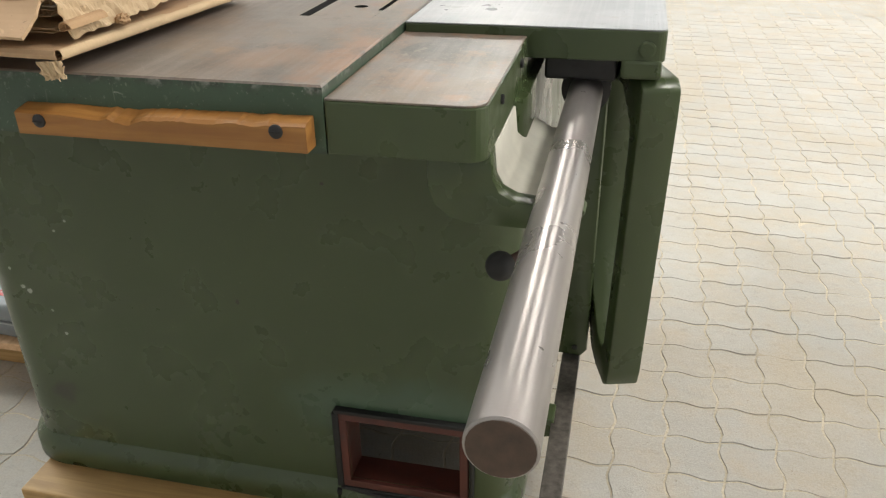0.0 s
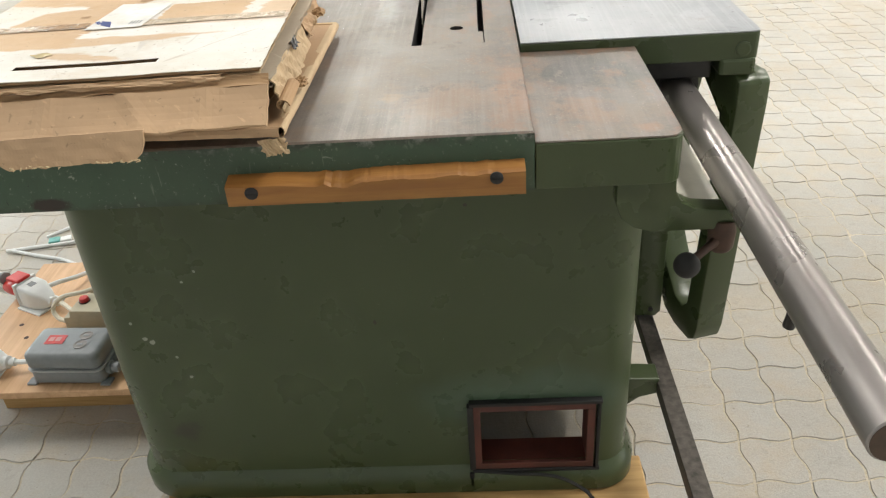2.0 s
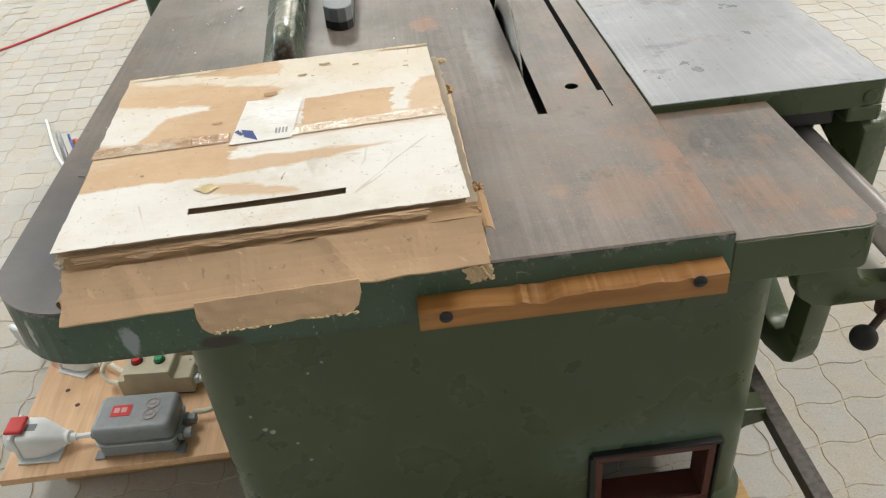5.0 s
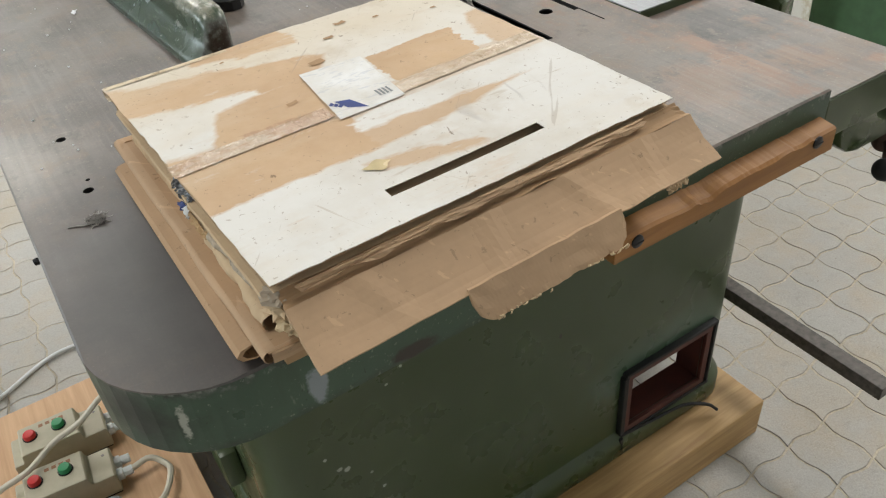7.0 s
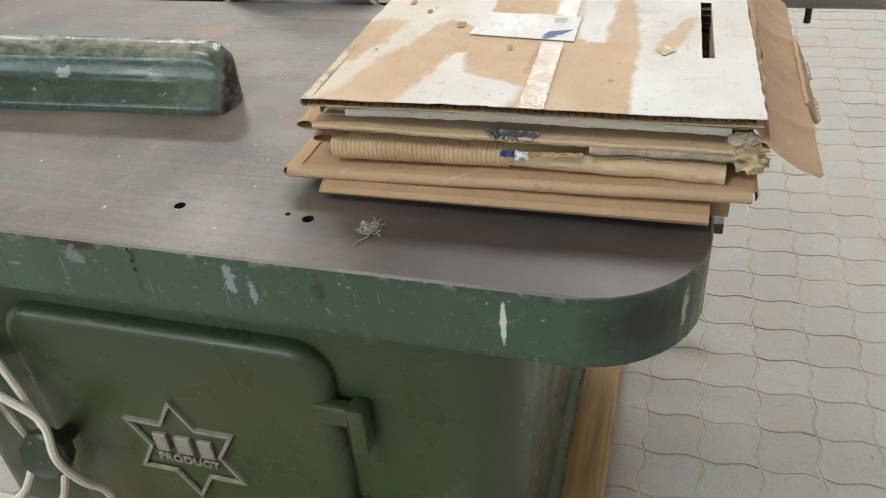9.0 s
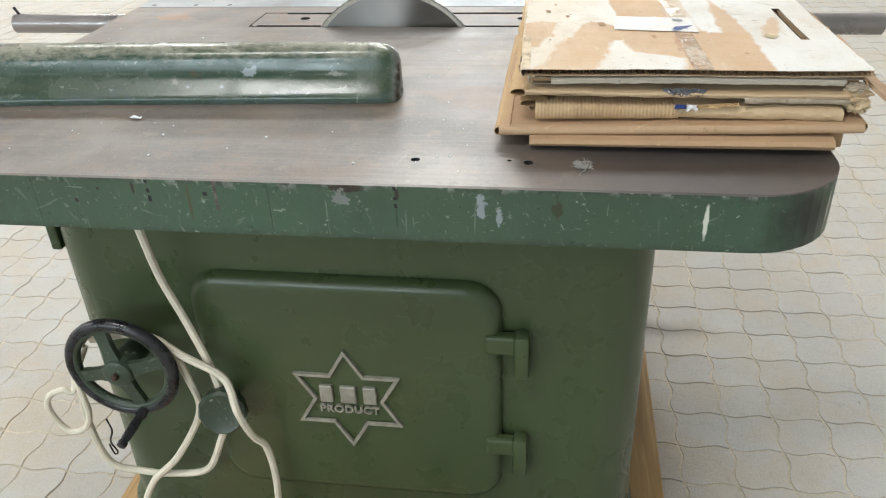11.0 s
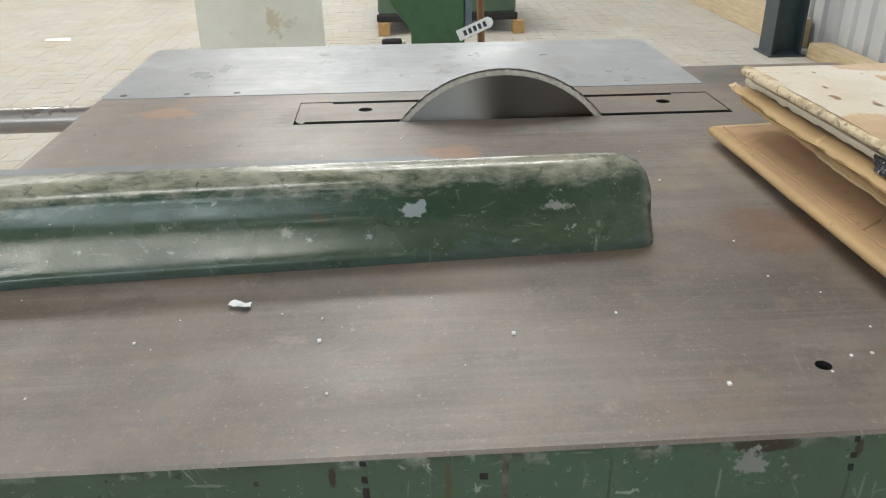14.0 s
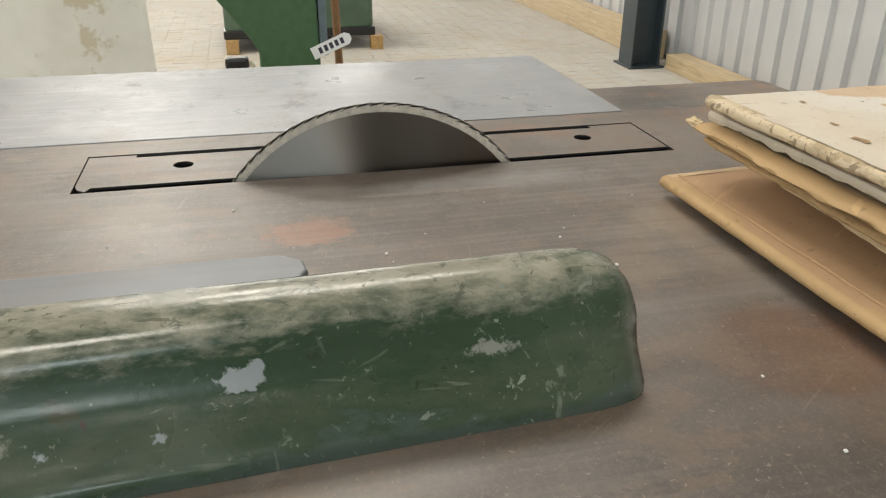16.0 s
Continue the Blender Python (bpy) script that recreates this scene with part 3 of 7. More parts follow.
INK_DARK = plain("dark_ink", (0.04, 0.04, 0.06), 0.7)
BRONZE = plain("bare_cast_badge", (0.30, 0.285, 0.24), 0.42, 0.35, 0.2, 60)
RUSTY = plain("rusty_iron", (0.065, 0.036, 0.026), 0.6, 0.3, 0.4, 40)
BLUE_GREY = plain("blue_grey_paint", (0.12, 0.16, 0.18), 0.45)


def printed_card():
    """Top sheet: white print worn away in ragged fields down to brown board, stains and scuffs."""
    n = Net("white_printed_cardboard", 0.72)
    drift = n.nt.nodes.new("ShaderNodeCombineXYZ")
    slow, slow2 = n.math("SUBTRACT", n.noise(11, 4, 0.6), 0.5), n.math("SUBTRACT", n.noise(11, 4, 0.6, shift=(4, 7, 1)), 0.5)
    fine = n.math("SUBTRACT", n.noise(60, 6, 0.72, (0.35, 1, 1), (3, 1, 0)), 0.5)
    n.link(n.math("ADD", n.both(slow, 0.030), n.both(fine, 0.030)), drift.inputs[0])
    n.link(n.math("ADD", n.both(slow2, 0.022), n.both(fine, 0.022)), drift.inputs[1])
    moved = n.nt.nodes.new("ShaderNodeVectorMath")
    n.link(n.co, moved.inputs[0])
    n.link(drift.outputs[0], moved.inputs[1])
    def field(pts, soft=0.003, k=1.0):
        """1 inside a convex outline."""
        area = sum(p[0] * q[1] - q[0] * p[1] for p, q in zip(pts, pts[1:] + pts[:1]))
        inside = None
        for p, q in zip(pts, pts[1:] + pts[:1]):
            dx, dy = q[0] - p[0], q[1] - p[1]
            if area < 0:
                dx, dy = -dx, -dy
            ln = math.hypot(dx, dy)
            nx, ny = -dy / ln, dx / ln
            d = n.nt.nodes.new("ShaderNodeVectorMath")
            d.operation = "DOT_PRODUCT"
            n.link(moved.outputs[0], d.inputs[0])
            d.inputs[1].default_value = (nx, ny, 0)
            e = n.math("SUBTRACT", d.outputs["Value"], nx * p[0] + ny * p[1])
            inside = e if inside is None else n.math("MINIMUM", inside, e)
        f = n.math("ADD", n.math("DIVIDE", inside, 2 * soft), 0.5)
        return n.both(n.ramp(f, (0.0, 0.0), (1.0, 1.0)), k)
    brown = n.ramp(n.noise(6, 6, 0.65), (0.3, (0.47, 0.315, 0.185)), (0.7, (0.58, 0.41, 0.255)))
    white = n.ramp(n.noise(7, 6, 0.65, shift=(5, 1, 0)), (0.28, (0.57, 0.53, 0.465)), (0.55, (0.67, 0.655, 0.62)))
    cream = n.ramp(n.math("ADD", n.axis(1), n.both(slow, 0.2)), (0.20, 0.0), (0.34, 0.55))
    white = n.mix(cream, white, (0.62, 0.53, 0.39))
    bare = field([(-0.80, 0.088), (-0.56, 0.086), (-0.57, 0.150), (-0.80, 0.170)])
    for other in (
        field([(-0.80, 0.155), (-0.70, 0.150), (-0.690, 0.186), (-0.80, 0.200)], 0.004),
        field([(-0.58, 0.085), (-0.45, 0.100), (-0.36, 0.118), (-0.45, 0.121), (-0.58, 0.132)], 0.003, 0.9),
        field([(-0.710, 0.150), (-0.560, 0.145), (-0.550, 0.270), (-0.590, 0.262), (-0.680, 0.244), (-0.690, 0.190)]),
        field([(-0.80, 0.392), (-0.69, 0.362), (-0.60, 0.336), (-0.60, 0.258), (-0.692, 0.287), (-0.80, 0.310)]),
        field([(-0.61, 0.338), (-0.540, 0.312), (-0.510, 0.304), (-0.542, 0.262), (-0.61, 0.256)]),
        field([(-0.66, 0.43), (-0.535, 0.43), (-0.520, 0.375), (-0.524, 0.350), (-0.590, 0.354), (-0.645, 0.374)]),
        field([(-0.367, 0.270), (-0.372, 0.192), (-0.484, 0.188), (-0.485, 0.262)], 0.001),
        field([(-0.350, 0.240), (-0.334, 0.290), (-0.24, 0.310), (-0.24, 0.192), (-0.350, 0.192)], 0.003, 0.85),
        field([(-0.592, 0.070), (-0.592, 0.052), (-0.545, 0.040), (-0.484, 0.034), (-0.488, 0.045), (-0.540, 0.062)], 0.003, 0.85),
        field([(-0.57, 0.150), (-0.57, 0.185), (-0.30, 0.205), (-0.30, 0.165)], 0.002, 0.55),
    ):
        bare = n.most(bare, other)
    rub = n.ramp(n.noise(36, 6, 0.72, (0.25, 1, 1), (2, 2, 0)), (0.56, 0.0), (0.72, 0.55))
    bare = n.most(bare, n.both(rub, n.ramp(n.noise(5, 3, shift=(7, 7, 0)), (0.42, 0.05), (0.62, 0.9))))
    flake = n.ramp(n.noise(30, 6, 0.72, (0.3, 1, 1), (8, 2, 0)), (0.60, 0.0), (0.68, 0.5))
    bare = n.both(bare, n.math("SUBTRACT", 1.0, flake))
    c = n.mix(bare, white, brown)
    haze = n.ramp(n.noise(13, 6, 0.65, (0.35, 1, 1), (6, 2, 0)), (0.50, 0.0), (0.72, 0.35))
    c = n.mix(haze, c, (0.62, 0.53, 0.40))
    c = n.mix(n.ramp(n.noise(8, 6, 0.7, shift=(1, 9, 0)), (0.56, 0.0), (0.78, 0.5)), c, (0.42, 0.31, 0.18))
    text = n.both(field([(-0.664, 0.190), (-0.576, 0.190), (-0.574, 0.167), (-0.662, 0.164)], 0.001), n.ramp(n.noise(150, 2, 0.6, (1, 0.25, 1)), (0.40, 0.1), (0.55, 0.55)))
    c = n.mix(text, c, (0.34, 0.19, 0.12))
    pen = n.both(field([(-0.49, 0.10), (-0.38, 0.115), (-0.38, 0.075), (-0.49, 0.062)], 0.01), n.ramp(n.wave(9, "X", 14.0, 1), (0.0, 0.35), (0.035, 0.0)))
    c = n.mix(pen, c, (0.36, 0.33, 0.31))
    c = n.mix(n.both(n.flecks(75, 0.69, (3, 1, 2), (1, 0.6, 1)), 0.7), c, (0.16, 0.11, 0.065))
    c = n.mix(n.both(n.flecks(190, 0.655, (1, 5, 2)), 0.5), c, (0.26, 0.19, 0.12))
    for turn, shift, tint in (((0, 0, 20), (1, 0, 0), (0.36, 0.27, 0.17)), ((0, 0, 96), (0, 3, 0), (0.40, 0.31, 0.21)), ((0, 0, -40), (5, 0, 0), (0.30, 0.24, 0.18))):
        c = n.mix(n.both(n.scratch(75, turn, 0.675, 12, shift, 0.04, 1.2), 0.35), c, tint)
    w = n.wave(52, "Y", 2.0, 2)
    n.bump(n.math("ADD", n.math("MULTIPLY", n.noise(10, 4, 0.6), 4.0), n.math("ADD", n.noise(55, 4), n.math("MULTIPLY", w, 0.05))), 0.28, 0.0014)
    return n.done(c, n.ramp(n.noise(30, 4), (0.3, 0.55), (0.7, 0.85)))


def packing_tape(name, dark, light):
    n = Net(name, 0.08)
    c = n.ramp(n.noise(30, 5, 0.7, (0.4, 1, 1)), (0.35, dark), (0.7, light))
    c = n.mix(n.ramp(n.noise(22, 5, 0.7, (0.4, 1, 1), (3, 3, 3)), (0.52, 0.0), (0.66, 0.8)), c, (0.58, 0.50, 0.39))
    n.bump(n.math("ADD", n.noise(60, 5, 0.65, (1, 0.35, 1)), n.both(n.noise(22, 3), 2.0)), 0.9, 0.003)
    return n.done(c, n.ramp(n.noise(26, 4), (0.4, 0.07), (0.65, 0.5)))


def faded_label():
    n = Net("faded_paper_label", 0.6)
    c = n.ramp(n.noise(14, 6, 0.7), (0.3, (0.60, 0.57, 0.51)), (0.6, (0.74, 0.74, 0.73)))
    c = n.mix(n.both(n.flecks(150, 0.58, (1, 1, 0), (0.4, 1.6, 1)), 0.25), c, (0.30, 0.34, 0.44))
    n.bump(n.noise(40, 4), 0.4, 0.0015)
    return n.done(c)


WHITE_PRINT = printed_card()
TAPE = packing_tape("clear_packing_tape", (0.46, 0.34, 0.22), (0.60, 0.51, 0.40))
TAPE_BROWN = packing_tape("brown_packing_tape", (0.34, 0.21, 0.12), (0.47, 0.33, 0.21))
LABEL_PAPER = faded_label()
CEILING_SHEET = plain("grey_roof_sheet", (0.24, 0.24, 0.24), 0.6, 0, 0.05, 3, 0.05)
CARD_GREY = cardboard("grey_brown_cardboard", (0.40, 0.33, 0.245), 0.35)
CARD_PALE = cardboard("pale_tan_cardboard", (0.56, 0.41, 0.25), 0.4)
CARD_LIP = cardboard("orange_brown_board", (0.47, 0.315, 0.155), 0.45)
DARK_FILM = plain("dark_plastic_film", (0.030, 0.032, 0.037), 0.22, 0, 0.3, 30)
CARD_CREAM = cardboard("cream_torn_cardboard", (0.64, 0.50, 0.31), 0.35)
CARD_WHITE = cardboard("whitish_liner_cardboard", (0.62, 0.56, 0.46), 0.45)
TAPE_GREY = plain("grey_adhesive_tape", (0.085, 0.088, 0.095), 0.3, 0.1, 0.5, 50)
LABEL_YELLOW = plain("yellowed_clear_tape", (0.60, 0.49, 0.28), 0.25, 0, 0.15, 40)


def ribbed_board():
    """Thin liner pressed into the flutes: fine shallow ribs across the edge."""
    n = Net("ribbed_liner_cardboard", 0.8)
    w = n.wave(68, "Y", 0.6, 2)
    c = n.ramp(n.noise(9, 5, 0.65), (0.3, (0.40, 0.26, 0.14)), (0.7, (0.56, 0.40, 0.23)))
    # shade in the grooves between ribs, painted into the colour
    c = n.mix(n.ramp(w, (0.0, 0.28), (0.35, 0.0)), c, (0.28, 0.18, 0.09))
    c = n.mix(n.ramp(n.noise(24, 6, 0.7), (0.48, 0.0), (0.66, 0.6)), c, (0.30, 0.20, 0.11))
    n.bump(n.math("ADD", n.both(w, 0.5), n.both(n.noise(40, 5, 0.7), 2.0)), 0.6, 0.0015)
    return n.done(c)


def worn_board_edge():
    """Rolled sheet edge: paper scuffed through in mottled patches."""
    n = Net("scuffed_sheet_edge", 0.8)
    c = n.ramp(n.noise(9, 5, 0.65), (0.3, (0.52, 0.41, 0.26)), (0.7, (0.66, 0.56, 0.41)))
    c = n.mix(n.ramp(n.noise(45, 5, 0.7, (1, 1, 1.6), (2, 1, 5)), (0.50, 0.0), (0.60, 0.75)), c, (0.36, 0.27, 0.16))
    c = n.mix(n.both(n.flecks(95, 0.60, (1, 4, 2)), 0.7), c, (0.17, 0.12, 0.07))
    n.bump(n.noise(60, 5, 0.7), 0.6, 0.003)
    return n.done(c)


CARD_RIBBED = ribbed_board()
WORN_EDGE = worn_board_edge()
def joint_sand():
    n = Net("joint_sand", 0.95)
    c = n.ramp(n.noise(3.5, 6, 0.65), (0.36, (0.40, 0.36, 0.29)), (0.52, (0.52, 0.465, 0.365)), (0.66, (0.62, 0.56, 0.44)))
    c = n.mix(n.ramp(n.noise(160, 3), (0.4, 0.0), (0.7, 0.5)), c, (0.30, 0.24, 0.15))
    n.bump(n.noise(120, 4), 0.6, 0.002)
    return n.done(c)


SAND = joint_sand()
CLAD = plain("grey_sheet_cladding", (0.48, 0.49, 0.50), 0.45, 0, 0.06, 4, 0.05)
WHITE_WALL = plain("white_wall_sheet", (0.52, 0.52, 0.50), 0.6, 0, 0.05, 3, 0.05)
COLUMN_PAINT = plain("dark_blue_grey_paint", (0.025, 0.038, 0.045), 0.4, 0, 0.25, 15)


# ---- mesh helpers ----
def part(name, bm, material, parent=None, label="", smooth=False, kind=""):
    me = bpy.data.meshes.new(name)
    bmesh.ops.recalc_face_normals(bm, faces=bm.faces[:])
    bm.to_mesh(me)
    bm.free()
    me.materials.append(material)
    if smooth:
        me.shade_smooth()
        me.set_sharp_from_angle(angle=radians(38))
    ob = new(name, me)
    ob.parent = parent
    if label or kind:
        tagged(ob, label, kind=kind)
    return ob


def thing(name, label, category, group="", at=(0, 0, 0), turn=0.0):
    ob = new(name)
    ob.empty_display_size = 0.05
    ob.matrix_world = pose(*at, 0, 0, turn)
    return tagged(ob, label, category, group)


def bevelled(bm, width, segments=2, angle=30):
    if width > 0:
        edges = [e for e in bm.edges if len(e.link_faces) == 2 and e.calc_face_angle(0) > radians(angle)]
        bmesh.ops.bevel(bm, geom=edges, offset=width, segments=segments, affect="EDGES", profile=0.5, clamp_overlap=True)
    return bm


def box(lo, hi, bevel=0.003, bm=None, segments=2):
    b = bmesh.new()
    bmesh.ops.create_cube(b, size=1)
    for v in b.verts:
        v.co = Vector([lo[k] + (v.co[k] + 0.5) * (hi[k] - lo[k]) for k in range(3)])
    bevelled(b, bevel, segments)
    return join(bm, b)


def join(bm, b):
    if bm is None:
        return b
    tmp = bpy.data.meshes.new("tmp")
    b.to_mesh(tmp)
    b.free()
    bm.from_mesh(tmp)
    bpy.data.meshes.remove(tmp)
    return bm


def prism(outline, z0, z1, bevel=0.003, bm=None, segments=2, m=None):
    """A solid from a plan outline between two heights."""
    b = bmesh.new()
    low = [b.verts.new((x, y, z0)) for x, y in outline]
    high = [b.verts.new((x, y, z1)) for x, y in outline]
    b.faces.new(low)
    b.faces.new(high)
    for k in range(len(outline)):
        j = (k + 1) % len(outline)
        b.faces.new((low[k], low[j], high[j], high[k]))
    bmesh.ops.recalc_face_normals(b, faces=b.faces[:])
    bevelled(b, bevel, segments, 50)
    if m is not None:
        bmesh.ops.transform(b, matrix=m, verts=b.verts[:])
    return join(bm, b)


def rounded(x0, y0, x1, y1, radii, steps=7):
    """A rectangle outline with its own radius at each corner: (x0,y0), (x1,y0), (x1,y1), (x0,y1)."""
    if isinstance(radii, (int, float)):
        radii = (radii,) * 4
    pts = []
    for (cx, cy, sx, sy, a0), r in zip(((x0, y0, 1, 1, 180), (x1, y0, -1, 1, 270), (x1, y1, -1, -1, 0), (x0, y1, 1, -1, 90)), radii):
        if r <= 0:
            pts.append((cx, cy))
            continue
        for k in range(steps + 1):
            a = radians(a0 + 90 * k / steps)
            pts.append((cx + sx * r + r * math.cos(a), cy + sy * r + r * math.sin(a)))
    return pts


def loft(rings, bm=None, cap=True, close=True):
    b = bmesh.new()
    rows = [[b.verts.new(p) for p in ring] for ring in rings]
    n = len(rows[0])
    for a, c in zip(rows, rows[1:]):
        for k in range(n if close else n - 1):
            j = (k + 1) % n
            b.faces.new((a[k], a[j], c[j], c[k]))
    if cap:
        b.faces.new(rows[0][::-1])
        b.faces.new(rows[-1])
    return join(bm, b)


def smooth_path(points, steps=8):
    """A Catmull-Rom curve through the points."""
    p = [Vector(q) for q in points]
    p = [p[0] * 2 - p[1]] + p + [p[-1] * 2 - p[-2]]
    out = []
    for k in range(1, len(p) - 2):
        for s in range(steps):
            t = s / steps
            a, b, c, d = p[k - 1 : k + 3]
            out.append(0.5 * (2 * b + (c - a) * t + (2 * a - 5 * b + 4 * c - d) * t * t + (3 * b - a - 3 * c + d) * t ** 3))
    return out + [p[-2]]


def tube(points, radius, sides=10, bm=None, cap=True):
    pts = [Vector(q) for q in points]
    radii = radius if isinstance(radius, (list, tuple)) else [radius] * len(pts)
    ahead = (pts[1] - pts[0]).normalized()
    side = ahead.orthogonal().normalized()
    rings = []
    for k, q in enumerate(pts):
        d = (pts[min(k + 1, len(pts) - 1)] - pts[max(k - 1, 0)]).normalized()
        side = (side - d * side.dot(d)).normalized()
        up = d.cross(side)
        rings.append([q + (side * math.cos(2 * math.pi * j / sides) + up * math.sin(2 * math.pi * j / sides)) * radii[k] for j in range(sides)])
    return loft(rings, bm, cap)


def lathe(profile, m=None, sides=24, bm=None):
    """A turned solid about z from (radius, height) pairs."""
    rings = [[Vector((r * math.cos(2 * math.pi * k / sides), r * math.sin(2 * math.pi * k / sides), z)) for k in range(sides)] for r, z in profile]
    b = loft(rings)
    if m is not None:
        bmesh.ops.transform(b, matrix=m, verts=b.verts[:])
    return join(bm, b)


def holed_plate(outline, holes, z0, z1):
    """A flat plate with openings cut through it."""
    b = bmesh.new()
    layers = []
    for z in (z0, z1):
        loops = [[b.verts.new((x, y, z)) for x, y in pts] for pts in (outline, *holes)]
        es = [b.edges.new((v[k], v[(k + 1) % len(v)])) for v in loops for k in range(len(v))]
        bmesh.ops.triangle_fill(b, use_beauty=True, edges=es)
        layers.append(loops)
    for p, q in zip(*layers):
        for k in range(len(p)):
            j = (k + 1) % len(p)
            b.faces.new((p[k], p[j], q[j], q[k]))
    return b


# ---- hall ----
def structure(name, bm, material, label):
    return tagged(part(name, bm, material), label, kind="structure")


ground = structure("ground", box((-30, -2.4, -0.30), (40, 14.2, -0.0029), 0), SAND, "sand bed under the paved hall floor")
WALL_Y = -2.16


def ribbed_wall(x0, x1, y, z0, z1):
    """Trapezoid-ribbed metal sheet with a plain back."""
    pitch = 0.19
    k = 0
    front = []
    while x0 + k * pitch < x1:
        a = x0 + k * pitch
        front += [(a, y), (a + 0.125, y), (a + 0.137, y - 0.030), (a + 0.178, y - 0.030)]
        k += 1
    front += [(x1, y)]
    outline = front + [(x1, y - 0.12), (x0, y - 0.12)]
    return prism(outline, z0, z1, 0)


structure("wall_south", ribbed_wall(-8.3, 14.2, WALL_Y, 0.02, ROOF_Z), CLAD, "pale grey ribbed metal cladding wall of the hall")
ww = box((-8.5, -2.4, -0.3), (-8.3, 14.2, 2.35), 0)
box((-8.5, -2.4, 3.45), (-8.3, 14.2, ROOF_Z), 0, ww)
for y0, y1 in ((-2.4, 1.4), (6.4, 7.4), (12.4, 14.2)):
    box((-8.5, y0, 2.35), (-8.3, y1, 3.45), 0, ww)
structure("wall_west", ww, WHITE_WALL, "plain white hall wall, unseen, with two added window bands")
we = box((14.2, -2.4, -0.3), (14.4, -1.6, ROOF_Z), 0)
box((14.2, 3.2, -0.3), (14.4, 14.2, ROOF_Z), 0, we)
box((14.2, -1.6, 4.2), (14.4, 3.2, ROOF_Z), 0, we)
structure("wall_east", we, WHITE_WALL, "white hall wall, unseen, with a wide added gateway")
wn_bm = box((-8.3, 14.0, -0.3), (0.0, 14.2, ROOF_Z), 0)
box((6.0, 14.0, -0.3), (14.2, 14.2, ROOF_Z), 0, wn_bm)
box((0.0, 14.0, 4.0), (6.0, 14.2, ROOF_Z), 0, wn_bm)
structure("wall_north", wn_bm, WHITE_WALL, "white hall wall, unseen, with an added gateway")
roof = holed_plate([(-8.5, -2.4), (14.4, -2.4), (14.4, 14.2), (-8.5, 14.2)], [rounded(x - PANEL_X, y - PANEL_Y, x + PANEL_X, y + PANEL_Y, 0) for x, y, w in ROOFLIGHTS], ROOF_Z, ROOF_Z + 0.15)
structure("ceiling", roof, CEILING_SHEET, "grey hall roof with rows of rooflight panels")

column = thing("steel_column", "dark blue-grey painted steel column at the cladding wall", "column", at=(4.17, -1.86, 0))
part("web", box((-0.006, -0.09, 0.012), (0.006, 0.09, ROOF_Z), 0), COLUMN_PAINT, column)
for sy in (-0.098, 0.098):
    part("flange", box((-0.10, sy - 0.008, 0.012), (0.10, sy + 0.008, ROOF_Z), 0.002), COLUMN_PAINT, column)
part("base_plate", box((-0.13, -0.13, 0.0), (0.13, 0.13, 0.012), 0.002), COLUMN_PAINT, column)
for tx0, tx1, h, lab in ((4.32, 7.6, 0.20, "long pale timber beam along the foot of the wall"), (7.64, 11.0, 0.20, "long pale timber beam along the foot of the wall"), (-1.0, 4.02, 0.10, "low pale timber sill along the foot of the wall")):
    tagged(part("timber_beam", box((tx0, -2.135, 0.0), (tx1, -1.985, h), 0.004), PALE_TIMBER), lab, "timber")

# ---- circular saw ----
saw = thing("circular_saw", "old green cast-iron circular saw bench with bare steel table", "table saw")
OX0, OX1, OZ0, OZ1 = -0.083, 0.108, 0.172, 0.302


def saw_body():
    """Hollow cast body with a base lip and a rectangular port in its south side."""
    bx0, by0, bx1, by1, r = -0.742, 0.192, 0.19, 1.14, 0.085
    rows = []
    for z, out in ((0.100, 0.012), (0.106, 0.016), (0.140, 0.016), (0.152, 0.010), (0.162, 0.0), (OZ0, 0.0), (OZ1, 0.0), (0.835, 0.0), (0.846, 0.0)):
        pts = rounded(bx0 - out, by0 - out, bx1 + out, by1 + out, (r + out, 0.058 + out, 0.058 + out, r + out), 9)
        pts = pts[:10] + [(OX0, by0 - out), (OX1, by0 - out)] + pts[10:]
        rows.append([(x, y, z) for x, y in pts])
    b = bmesh.new()
    vs = [[b.verts.new(p) for p in row] for row in rows]
    n = len(vs[0])
    for i, (lo, hi) in enumerate(zip(vs, vs[1:])):
        for k in range(n):
            j = (k + 1) % n
            if not (i == 5 and k == 10):
                b.faces.new((lo[k], lo[j], hi[j], hi[k]))
    b.faces.new(vs[-1])
    return b


part("body", saw_body(), GREEN, saw, "faded green enamelled cast body with paint chips", smooth=True)


def frame_ring(x0, x1, z0, z1, w, y0, y1, bevel=0.0015, jitter=0.0):
    b = None
    for lo, hi in (((x0 - w, z0 - w), (x1 + w, z0)), ((x0 - w, z1), (x1 + w, z1 + w)), ((x0 - w, z0), (x0, z1)), ((x1, z0), (x1 + w, z1))):
        b = box((lo[0] + random.uniform(-jitter, jitter), y0, lo[1]), (hi[0] + random.uniform(-jitter, jitter), y1, hi[1]), bevel, b)
    return b


